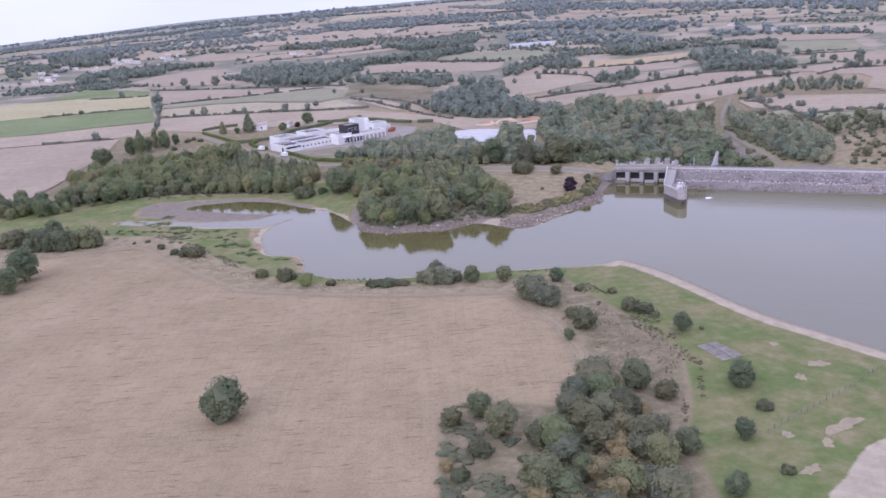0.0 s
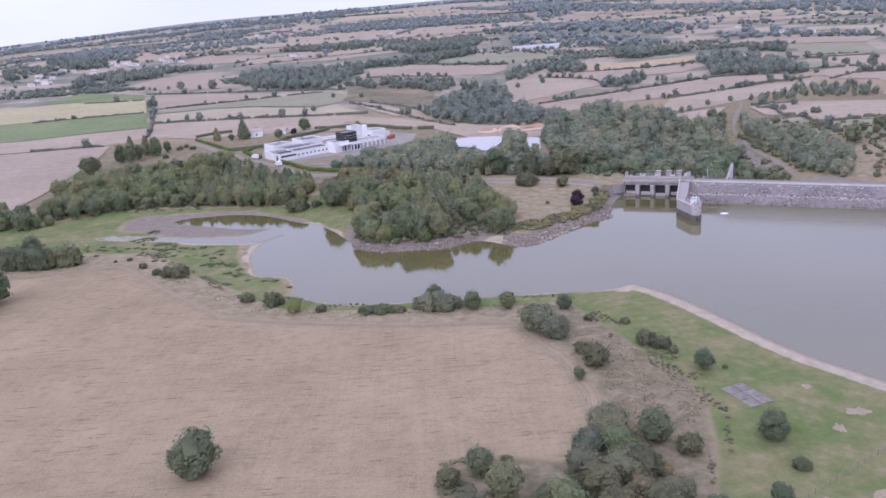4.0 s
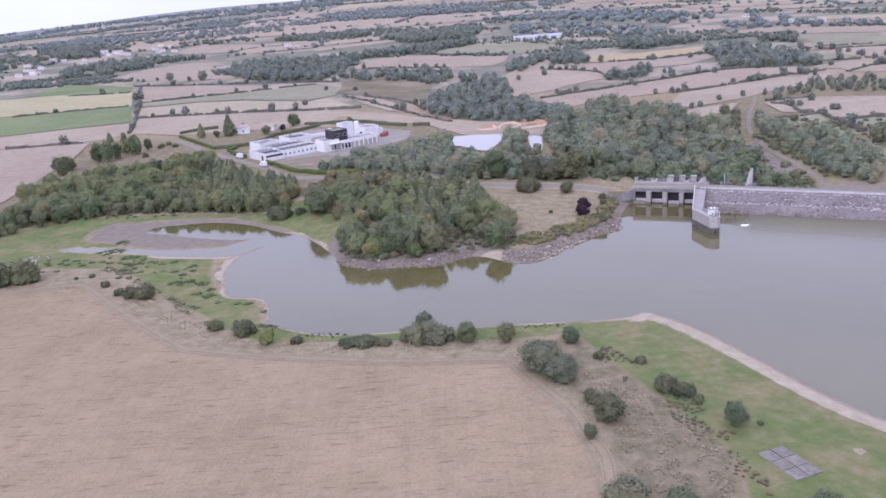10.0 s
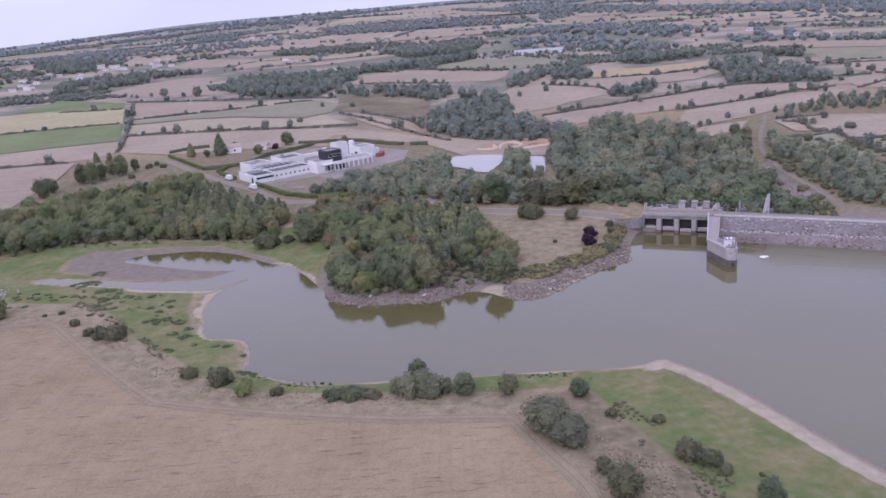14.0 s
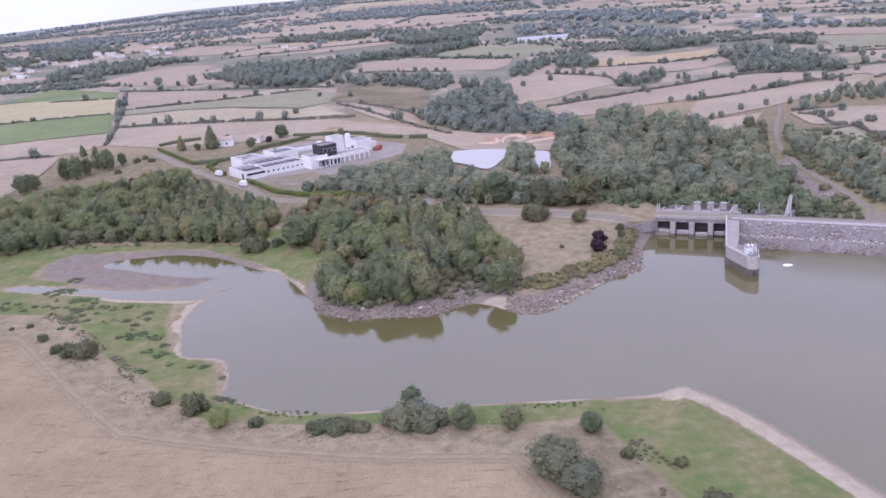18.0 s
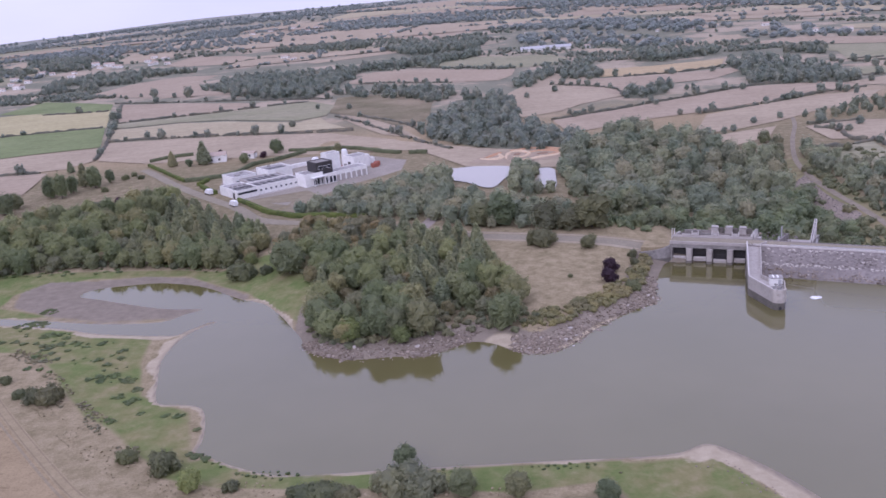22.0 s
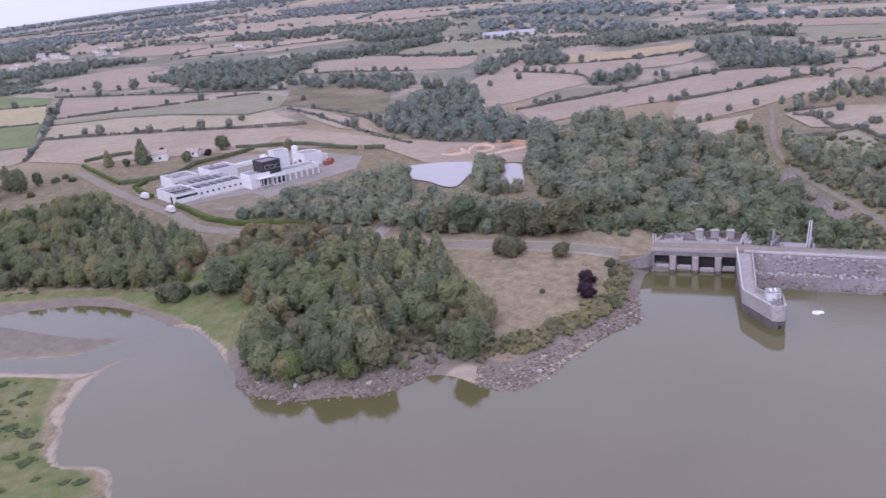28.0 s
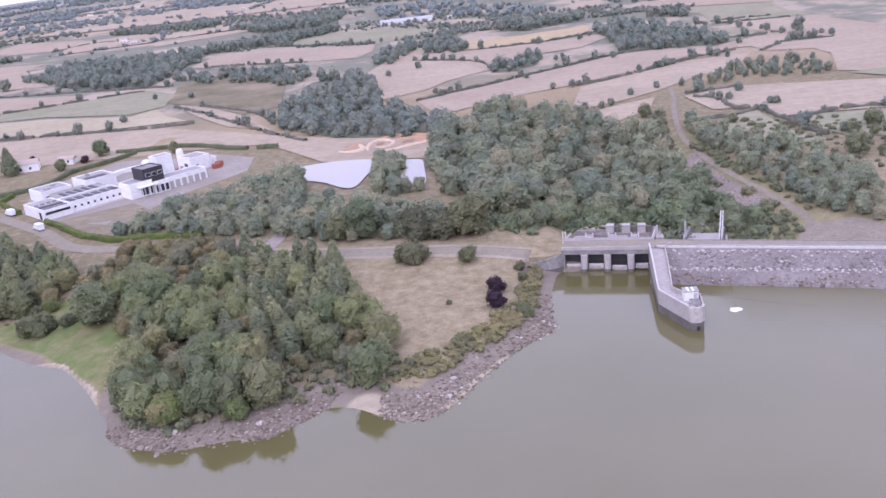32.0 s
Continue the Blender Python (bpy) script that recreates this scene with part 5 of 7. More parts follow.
field_trees([(-267, 807, 8.6), (-191, 697, 8.1), (-201, 698, 6.3), (-164, 688, 5.3), (-239, 933, 13.5), (-280, 956, 11.4), (-297, 968, 5.2), (-255, 942, 6.2), (-310, 961, 5.2), (164, 853, 8.7), (211, 841, 7.6), (210, 847, 4.9), (245, 838, 6.6), (259, 855, 4.5), (227, 714, 6.5), (219, 650, 4.2), (235, 654, 6.0), (241, 657, 6.0), (232, 656, 3.4), (246, 660, 4.3), (193, 737, 3.8), (199, 741, 3.3), (154, 674, 5.1), (157, 628, 3.9), (168, 625, 5.5), (205, 592, 3.0)])
field_trees([(278, 674, 5.4), (285, 677, 4.6), (291, 678, 4.1), (349, 824, 5.7), (372, 824, 8.0), (372, 794, 5.5), (366, 757, 7.4), (318, 711, 5.8), (-64, 768, 5.7), (-41, 1763, 6.9), (-3, 1584, 10.3), (-31, 927, 4.7), (83, 990, 5.0), (94, 988, 5.0), (57, 1001, 3.8), (75, 755, 5.6), (100, 779, 6.8), (-98, 700, 6.1), (-91, 783, 3.9), (-170, 886, 5.1), (-182, 1700, 9.0), (-262, 1592, 10.6), (95, 650, 3.2), (102, 658, 3.3), (93, 658, 4.1), (154, 562, 3.5)])
field_trees([(161, 558, 2.8), (168, 563, 4.2), (186, 582, 3.7), (234, 556, 6.1), (215, 548, 4.1), (220, 540, 3.5), (217, 544, 2.6), (229, 518, 2.3), (231, 516, 2.5), (376, 730, 13.8), (382, 713, 4.5), (383, 702, 6.2), (365, 735, 6.4), (369, 771, 4.8), (345, 695, 4.3), (364, 795, 7.9), (222, 451, 5.8), (280, 669, 6.2), (282, 659, 4.6), (298, 579, 5.5), (314, 617, 4.5)])


# bushes and trees of the banks, one by one: x, y, width
bank_plants("OAK", [(8, 244, 6.3), (18, 242, 5.9), (-3, 256, 5.6), (34, 239, 5.0), (59, 193, 5.7), (30, 192, 3.5), (-50, 160, 10.8), (-147, 274, 13.7), (-147, 262, 10.7), (62, 160, 7.1), (5, 154, 6.5), (9, 145, 8.3), (40, 162, 7.7), (43, 135, 6.1), (55, 139, 4.9), (47, 121, 4.9), (22, 129, 4.9), (14, 123, 9.2), (18, 121, 7.1), (-162, 334, 9.4), (-12, 318, 10.5), (-29, 327, 10.5), (0, 318, 11.0), (22, 319, 10.5)])
bank_plants("OAK", [(28, 407, 14.1), (20, 408, 10.6), (-49, 383, 9.7), (-46, 374, 13.3), (-92, 605, 9.9), (-139, 584, 5.2), (-107, 584, 6.6), (-53, 589, 6.6), (-202, 494, 11.9), (-203, 507, 8.8)])
bank_plants("TALL", [(-195, 527, 9.1), (-188, 524, 9.7), (-186, 534, 7.7), (-178, 543, 9.4), (-174, 555, 5.8)])
bank_plants("GREY", [(-5, 246, 9.5), (1, 244.6, 9.0), (-2, 247.5, 9.5)])
bank_plants("FLAT", [(-22.5, 247.5, 7.0), (-18, 246.8, 7.6), (-14, 246.6, 5.6)])
bank_plants("WILLOW", [(24.5, 222, 12.6), (28.5, 217, 10.0), (31, 164, 10.9), (35, 121, 7.8)])
bank_plants("BUSH", [(48, 225, 3.1), (50, 210, 6.1), (53, 207, 5.2), (55, 204, 3.1), (64, 194, 1.5), (-37, 252, 3.7), (-53, 260, 7.9), (-62, 265, 5.1), (-92, 295, 7.7), (-96, 296, 6.6), (-101, 299, 4.0), (-109, 308, 3.7), (-118, 320, 2.4), (-123, 319, 1.7), (39, 229, 3.1), (61, 203, 1.3), (63, 150, 3.8), (0, 131, 4.3), (58, 127, 2.9), (-152, 315, 14.8), (-162, 318, 15.1), (-142, 317, 14.7), (-174, 324, 12.9), (40, 381, 10.6), (45, 353, 2.0), (62, 341, 5.6)])
bank_plants("BUSH", [(-62, 381, 7.8), (-55, 381, 5.3), (-64, 380, 10.4), (-168, 561, 5.1), (-166, 569, 4.4), (-159, 560, 4.3), (-169, 533, 4.8)])
bank_plants("BROWN", [(35, 198, 8.5), (33, 207, 4.3), (-1, 151, 5.9), (45, 157, 6.5), (26, 145, 9.3), (34, 149, 9.6), (35, 138, 9.1), (28, 138, 9.0), (16, 141, 7.2), (21, 144, 4.6), (28, 124, 8.4), (4, 139, 5.6), (55, 376, 7.0), (68, 369, 4.1), (67, 362, 3.7), (45, 400, 15.6), (60, 395, 18.9), (52, 396, 12.0)])
bank_plants("LIGHT", [(-45, 252, 5.7), (-20, 318, 8.2), (-6, 315, 6.3), (-63, 394, 5.6)])
bank_plants("PLUM", [(56, 347, 5.9), (58, 355, 6.2), (-128, 613, 4.3), (-98, 595, 5.2), (-151, 504, 4.5)])
bank_plants("PINE", [(-150, 588, 6.0), (-131, 586, 8.2), (-186, 549, 7.2), (-211, 591, 4.7)])


# ---- stones ----
def stone_shape(seed, flat=0.6):
    """A rough boulder about 1 m across."""
    r = np.random.default_rng(seed)
    bm = bmesh.new()
    bmesh.ops.create_icosphere(bm, subdivisions=1, radius=0.5)
    for v in bm.verts:
        v.co *= r.uniform(0.72, 1.15)
        v.co.z *= flat
    vs = [v.co.copy() for v in bm.verts]
    fs = [[v.index for v in f.verts] for f in bm.faces]
    bm.free()
    return np.array(vs), fs


STONES = [stone_shape(200 + i) for i in range(6)]


def joined_stones(name, places, mat, label, parent=None, seed=1):
    """Many stones in one mesh: places are x, y, z, size."""
    r = np.random.default_rng(seed)
    vs, fs, base = [], [], 0
    for x, y, z, s in places:
        v, f = STONES[r.integers(len(STONES))]
        a = r.uniform(0, 6.28)
        c, n = math.cos(a) * s, math.sin(a) * s
        vs.append(np.stack([v[:, 0] * c - v[:, 1] * n + x, v[:, 0] * n + v[:, 1] * c + y, v[:, 2] * s + z], -1))
        fs += [[i + base for i in q] for q in f]
        base += len(v)
    ob = new(name, mesh_of(name, np.concatenate(vs).tolist(), fs, mat))
    ob.parent = parent
    return tagged(ob, label, "" if parent else "stones", kind="stuff")


# ---- the dam ----
def build_dam():
    length = 330.0
    m = Matrix.Translation(DAM) @ pose(0, 0, 0, 0, 0, DAM_TURN)
    dam = thing("dam", m, "rockfill dam faced with grey riprap, a road along its crest", "dam", kind="structure")
    r = np.random.default_rng(5)
    xs = np.linspace(0, length, 90)
    prof = ((-12.5, -2.5), (-9.2, 0.6), (-6.4, 2.6), (-5.6, 2.9), (-4.8, 3.6), (-0.4, CREST - 0.3), (-0.2, CREST - 0.02), (6.4, CREST - 0.02), (22, -9))
    k = len(prof)
    verts = [(x, y + r.normal() * 0.12 * (j < 5), z + r.normal() * 0.1 * (0 < j < 5)) for x in xs for j, (y, z) in enumerate(prof)]
    faces = [(i * k + j, i * k + k + j, i * k + k + j + 1, i * k + j + 1) for i in range(89) for j in range(k - 1)]
    faces.append(tuple(range(k))[::-1])
    part("embankment", mesh_of("embankment", verts, faces, M_STONE), None, dam)
    road = [(x, y, CREST + 0.03 + 0.06 * (abs(y - 3.1) < 1)) for x in xs for y in (0.9, 3.1, 5.3)]
    part("road_surface", mesh_of("road_surface", road, [(i * 3 + j, i * 3 + 3 + j, i * 3 + 4 + j, i * 3 + 1 + j) for i in range(89) for j in range(2)], M_ASPHALT), None, dam)
    for x0 in np.arange(4, 200, 8.0):
        part("kerb", box_bm(x0, x0 + 7.92, -0.25, 0.2, CREST - 0.4, CREST + 0.45, 0.04), M_WEIR, dam, "pale concrete kerb along the water side")
    for x0 in np.arange(22, 200, 16.0):
        part("verge_kerb", box_bm(x0, x0 + 15.9, 5.8, 6.1, CREST - 0.4, CREST + 0.12, 0.03), M_CONC_OLD, dam)
    face, lower, pale = [], [], []
    for _ in range(5200):
        x, f = r.uniform(3, 190), r.uniform(0, 1)
        y, z = -9.6 + 9.2 * f, 0.3 + (CREST - 0.8) * f
        s = r.uniform(0.5, 1.15)
        near = min(abs(f - 0.42), abs(f - 0.97) * 2.2)
        (pale if near < 0.045 + 0.035 * r.uniform() or r.uniform() < 0.04 else face if f > 0.42 else lower).append((x, y, z, s * (0.8 if f < 0.42 else 1.0)))
    for a, b in (((1.6, -0.2), (3.9, -0.2)), ((1.2, 0.2), (1.6, -0.2))):
        part("kerb", prism_bm([a, b, (b[0], b[1] + 0.4), (a[0], a[1] + 0.4)], CREST - 0.4, CREST + 0.45), M_WEIR, dam)
    for x0 in np.arange(12, 200, 3.0):
        part("guard_post", box_bm(x0, x0 + 0.14, 0.45, 0.59, CREST - 0.1, CREST + 0.75), M_STEEL, dam)
    part("guard_rail", box_bm(12, 199, 0.42, 0.47, CREST + 0.45, CREST + 0.72), M_STEEL, dam, "pale steel guard rail along the crest road")
    joined_stones("riprap", face, M_RIPRAP, "grey riprap stones on the dam face", dam, 2)
    joined_stones("lower_riprap", lower, M_RUBBLE, "darker damp riprap stones towards the water", dam, 4)
    joined_stones("pale_riprap", pale, M_PALE_ROCK, "paler stones in bands on the dam face", dam, 3)
    return dam


dam = build_dam()


# ---- the spillway ----
M_CHUTE = surface("chute_concrete", (0.13, 0.115, 0.1), (0.25, 0.22, 0.19), (0.09, 0.08, 0.068), 0.5, 1.4)


def build_spillway():
    m = Matrix.Translation(GATES) @ pose(0, 0, 0, 0, 0, GATE_TURN)
    s = thing("spillway", m, "grey concrete spillway with four dark gate bays under a road deck", "spillway")
    w, bay, pw = 23.4, 4.45, 1.86
    top, under = CREST, CREST - 1.9
    part("deck", box_bm(-0.6, w + 0.6, -0.3, 6.4, under, top, 0.05), M_CONC_OLD, s)
    part("deck_road", box_bm(-0.6, w + 3, 1.0, 5.4, top - 0.1, top + 0.03), M_ASPHALT, s)
    for y, z in ((-0.45, 0.4), (6.1, 0.15)):
        part("parapet", box_bm(-0.8, w + 0.8, y, y + 0.35, top - 0.6, top + z, 0.04), M_CONC, s)
    part("sill", box_bm(-0.6, w + 0.6, 2.0, 9, -3, 0.7), M_CONC_WET, s)
    x = 0.0
    for i in range(4):
        lift = 0.7 if i == 2 else 1.3
        g = part("gate", box_bm(x, x + bay, 2.2, 2.5, 0.6, under), M_DARK, s, "dark steel sluice gate in shade")
        for z in (2.2, 3.6):
            part("rib", box_bm(x + 0.05, x + bay - 0.05, 2.05, 2.2, z, z + 0.18), M_DARK, g)
        f = part("gate_foot", box_bm(x + 0.25, x + bay - 0.25, 0.5, 1.2, lift - 0.9, lift + 0.45, 0.05), M_WEIR, s, "pale weir block at the gate's foot")
        part("step", box_bm(x + 0.7, x + bay - 0.9, 0.3, 0.55, lift - 0.9, lift + 0.1, 0.04), M_CONC, f)
        x += bay
        if i < 3:
            bm = bmesh.new()
            arc = [(x + pw / 2 - pw / 2 * math.cos(a), -0.9 - 0.55 * math.sin(a)) for a in np.linspace(0, math.pi, 7)]
            p = part("pier", prism_bm(arc + [(x + pw, 8), (x, 8)], -3, under + 0.05), M_CONC, s)
            bm.free()
            part("stained_foot", prism_bm([(x + pw / 2 - (pw / 2 + 0.04) * math.cos(a), -0.9 - 0.6 * math.sin(a)) for a in np.linspace(0, math.pi, 7)] + [(x + pw + 0.04, 1), (x - 0.04, 1)], -3, 0.9), M_CONC_WET, p)
            x += pw
    for x0 in (-0.7, w):
        part("side_wall", box_bm(x0, x0 + 0.7, -0.4, 8, -3, under + 0.02), M_CONC_OLD, s)
    # curved wing wall on the bank side
    line = spline([(-0.3, -0.2), (-1.6, -1.8), (-3.6, -3.0), (-6.2, -3.8), (-9.5, -4.2)], 4)
    t = np.gradient(line, axis=0)
    t /= np.linalg.norm(t, axis=1, keepdims=True)
    out = line + np.stack([-t[:, 1], t[:, 0]], -1) * -0.6
    wing = part("wing_wall", prism_bm([tuple(p) for p in line] + [tuple(p) for p in out[::-1]], -2.5,
                                      [CREST - 1.0 - 0.11 * i for i in range(len(line))] + [CREST - 1.0 - 0.11 * i for i in range(len(line))][::-1]), M_CONC_OLD, s, "curved grey wing wall")
    wet = line + np.stack([-t[:, 1], t[:, 0]], -1) * 0.05
    part("stained_foot", prism_bm([tuple(p) for p in wet[:14]] + [tuple(p) for p in line[:14][::-1]], -2.5, 1.6), M_CONC_WET, wing)
    part("bank_fill", prism_bm([tuple(p) for p in out[1:]] + [(-9.5, 8), (-0.6, 8)], 2, CREST - 1.3), M_GROUND, s)
    front_parts = set(s.children)
    # chute floor, divider walls, winch frames and baffle blocks on the downstream side
    part("chute", prism_bm([(-1, 6.5), (w + 1, 6.5), (w + 2.5, 20), (2, 20)], -6, [6.6, 6.6, 6.1, 6.1]), M_CHUTE, s)
    for i in range(5):
        x0 = -0.5 + i * (bay + pw) + (pw / 2 if 0 < i < 4 else 0) * 0.2
        long = 14.5 if i in (0, 4) else 9.5
        part("chute_wall", prism_bm([(x0, 6.45), (x0 + 0.5, 6.45), (x0 + 1.3, long), (x0 + 0.8, long)], -2, [8.0, 8.0, 7.0, 7.0]), M_CONC, s)
        for dx in ((-0.75, 0.0) if i in (0, 4) else (-0.75, 1.2)):
            part("winch_post", box_bm(x0 + dx, x0 + dx + 0.34, 7.0, 7.4, 5, 9.4 if i else 9.9, 0.04), M_WEIR, s, "slender pale winch post")
        if 0 < i < 4:
            b = part("winch", box_bm(x0 - 0.35, x0 + 0.95, 7.5, 8.5, 6.5, 8.3, 0.06), M_WEIR, s, "pale concrete winch housing")
            part("cross_beam", box_bm(x0 - 0.6, x0 + 1.3, 7.05, 7.45, 8.6, 8.85, 0.03), M_CONC, b)
            part("drum", box_bm(x0 - 0.05, x0 + 0.75, 7.0, 7.5, 7.3, 7.9, 0.05), M_STEEL, b)
    part("kerb_wall", box_bm(-0.7, w + 0.9, 6.46, 6.75, 7.1, 8.15, 0.03), M_CONC, s, "low pale wall behind the road deck")
    for x0 in (10.6, 15.2, 19.6):
        b = part("baffle_block", box_bm(x0, x0 + 2.3, 15.5, 18.5, 3.0, 8.4, 0.12), M_CONC, s, "grey concrete baffle block")
        part("cap", box_bm(x0 - 0.06, x0 + 2.36, 15.44, 16.1, 8.3, 8.5, 0.04), M_CONC_OLD, b)
        part("face", box_bm(x0 + 2.36, x0 + 4.1, 16.6, 17.4, 3.0, 7.9, 0.06), M_CONC_WET, b)
    for k, (x0, y0, wd, dp, z) in enumerate([(1.8, 10.5, 4.2, 0.6, 7.2), (7.4, 12.5, 4.6, 0.5, 7.0), (13.4, 10.8, 3.4, 0.5, 7.1), (2.2, 15.0, 5.5, 0.7, 7.4)]):
        part("cross_sill", box_bm(x0, x0 + wd, y0, y0 + dp, 4.5, z, 0.05), M_CONC_OLD if k % 2 else M_CONC, s)
    ring = [(w - 0.2 + 2.2 * math.sin(a * 0.5 + 0.4), 7.2 + 11.5 * a / 2.5) for a in np.linspace(0, 2.5, 10)]
    inner = [(px - 0.5, py) for px, py in ring]
    tops = [8.2 + 1.0 * math.sin(math.pi * k / 9) - 0.08 * k for k in range(10)]
    part("stair_wall", prism_bm(ring + inner[::-1], 3.0, tops + tops[::-1]), M_WEIR, s, "pale curved stair wall")
    for k in range(7):
        part("stair_step", box_bm(w + 2.0, w + 3.4, 8.0 + 1.3 * k, 9.2 + 1.3 * k, 3.5, 7.5 - 0.35 * k, 0.03), M_CONC, s)
    for ob in s.children:
        if ob not in front_parts:
            ob.location.z = CREST - 7.6
    return s


build_spillway()


def build_side_chute():
    m = Matrix.Translation(DAM) @ pose(0, 0, 0, 0, 0, DAM_TURN) @ pose(8.6, 7.0, CREST - 7.6)
    s = thing("side_chute", m, "pale concrete side chute running down behind the dam", "chute")
    part("floor", prism_bm([(0, 0), (9, 0), (10, 22), (1, 22)], -8, [6.2, 6.2, 1.5, 1.5]), M_CONC, s)
    for x0, nm in ((-0.6, "side_wall"), (9.0, "side_wall")):
        part(nm, prism_bm([(x0, 0), (x0 + 0.6, 0), (x0 + 1.6, 22), (x0 + 1.0, 22)], -8, [8.0, 8.0, 3.6, 3.6]), M_CONC_OLD, s)
    for dx in (0.0, 0.6):
        part("slide_rail", prism_bm([(8.6 + dx, -1.0), (8.85 + dx, -1.0), (9.4 + dx, 11), (9.15 + dx, 11)], 4.5, [7.9, 7.9, 12.2, 12.2]), M_WEIR, s, "long pale sloping rail beam")
    for k in range(6):
        y = 0.4 + 2.0 * k
        part("rung", box_bm(8.75 + 0.045 * y, 9.3 + 0.045 * y, y, y + 0.2, 8.1 + 0.36 * y, 8.3 + 0.36 * y), M_STEEL, s)
    part("gate_post", box_bm(-0.7, -0.3, -0.6, -0.2, 5.5, 8.9, 0.03), M_STEEL, s)
    part("gate_post", box_bm(-0.6, -0.2, 9.0, 9.4, 2.5, 9.6, 0.03), M_STEEL, s)
    part("gate_post", box_bm(10.4, 10.8, -1.4, -1.0, 5.5, 9.0, 0.03), M_STEEL, s)
    return s


build_side_chute()


# ---- the intake pier ----
def build_pier():
    p = thing("intake_pier", Matrix(), "pale concrete intake pier with a parapet and a small hut", "pier")
    nose = [(97.7 + 2.0 * math.cos(a), 325.2 + 2.0 * math.sin(a)) for a in np.linspace(math.pi * 1.08, math.pi * 1.92, 11)]
    head = [(93.6, 336.0)] + nose + [(101.7, 330.6), (100.9, 332.6), (98.6, 333.8), (97.6, 336.8)]
    part("head", prism_bm(head, -3, 4.6), M_CONC, p)
    walkway = [(93.6, 336.0), (97.6, 336.8), (106.0, 359.8), (107.5, 361.2), (102.4, 362.6)]
    part("walkway", prism_bm(walkway, -3, [4.6, 4.6, 6.4, 6.6, 6.6]), M_CONC, p)

    def edge_wall(name, line, lo, hi, thick, mat, into=1, label=""):
        line = np.array(line, float)
        t = np.gradient(line[:, :2], axis=0)
        t /= np.linalg.norm(t, axis=1, keepdims=True)
        n = np.stack([-t[:, 1], t[:, 0]], -1) * thick * into
        bm = bmesh.new()
        rows = []
        for (x, y, z), (a, b) in zip(line, n):
            rows.append([bm.verts.new(v) for v in ((x, y, z + lo), (x + a, y + b, z + lo), (x + a, y + b, z + hi), (x, y, z + hi))])
        for q, r in zip(rows, rows[1:]):
            for j in range(4):
                bm.faces.new((q[j], q[(j + 1) % 4], r[(j + 1) % 4], r[j]))
        bm.faces.new(rows[0])
        bm.faces.new(rows[-1][::-1])
        bmesh.ops.recalc_face_normals(bm, faces=bm.faces)
        return part(name, bm, mat, p, label)

    west = [(102.4, 362.6, 6.5), (98.0, 349.4, 5.6), (94.0, 337.6, 4.7), (93.6, 336.0, 4.6), (94.0, 333.6, 4.6), nose[0] + (4.6,)]
    edge_wall("parapet", west, -0.02, 1.15, 0.3, M_CONC)
    edge_wall("parapet", [(x, y, 4.6) for x, y in nose] + [(101.7, 330.6, 4.6)], -0.02, 1.15, 0.3, M_CONC)
    edge_wall("parapet", [(108.4, 361.0, 6.5), (106.0, 359.8, 6.4), (101.8, 348.0, 5.5), (97.6, 336.8, 4.6), (98.6, 333.8, 4.6), (100.9, 332.6, 4.6), (101.7, 330.6, 4.6)], -0.02, 1.15, 0.3, M_CONC, -1)
    edge_wall("coping", [(x, y, z + 1.15) for x, y, z in west], 0.0, 0.14, 0.42, M_WEIR)
    drum = [(97.75 + 2.12 * math.cos(a), 325.15 + 2.12 * math.sin(a), 2.0) for a in np.linspace(math.pi * 1.15, math.pi * 1.92, 12)]
    edge_wall("drum_wall", drum, 0.0, 3.78, 0.6, M_PALE_ROCK, 1, "pale rounded drum wall at the pier's nose")
    band = [(93.53, 336.0, 0)] + [(97.7 + 2.07 * math.cos(a), 325.2 + 2.07 * math.sin(a), 0) for a in np.linspace(math.pi * 1.08, math.pi * 1.92, 11)]
    edge_wall("stained_band", [(102.3, 362.7, 0)] + band + [(101.77, 330.6, 0)], -3, 2.1, 0.05, M_CONC_WET, 1, "dark stained band above the water")
    part("inlet", box_bm(97.3, 98.0, 323.0, 323.4, 0.1, 1.0), M_DARK, p)
    hut = thing("hut", pose(97.3, 329.9, 4.6, 0, 0, -14), "small white flat-roofed service hut on the pier", "hut")
    part("wall", box_bm(0, 3.3, 0, 2.6, 0, 2.3, 0.04), M_WHITE, hut)
    roof = part("roof", box_bm(-0.15, 3.45, -0.15, 2.75, 2.3, 2.5, 0.03), M_ROOF, hut)
    for x0 in (0.75, 1.9):
        part("skylight", box_bm(x0, x0 + 0.45, 0.2, 2.4, 2.5, 2.62, 0.02), M_PAINT, roof)
    part("door", box_bm(2.2, 3.0, -0.05, 0.0, 0, 1.95), M_STEEL, hut)
    for i, (x, y) in enumerate(((96.9, 326.2), (97.8, 325.0), (98.8, 326.0), (99.4, 327.6), (98.2, 328.0))):
        v = thing("valve_post", pose(x, y, 4.6, 0, 0, 40 * i), "short grey valve spindle post on the pier", "valve", "valve posts")
        part("post", box_bm(-0.18, 0.18, -0.18, 0.18, 0, 1.1, 0.03), M_STEEL, v)
        part("wheel", box_bm(-0.45, 0.45, -0.45, 0.45, 1.1, 1.2, 0.05), M_CONC_OLD, v)
    return p


build_pier()


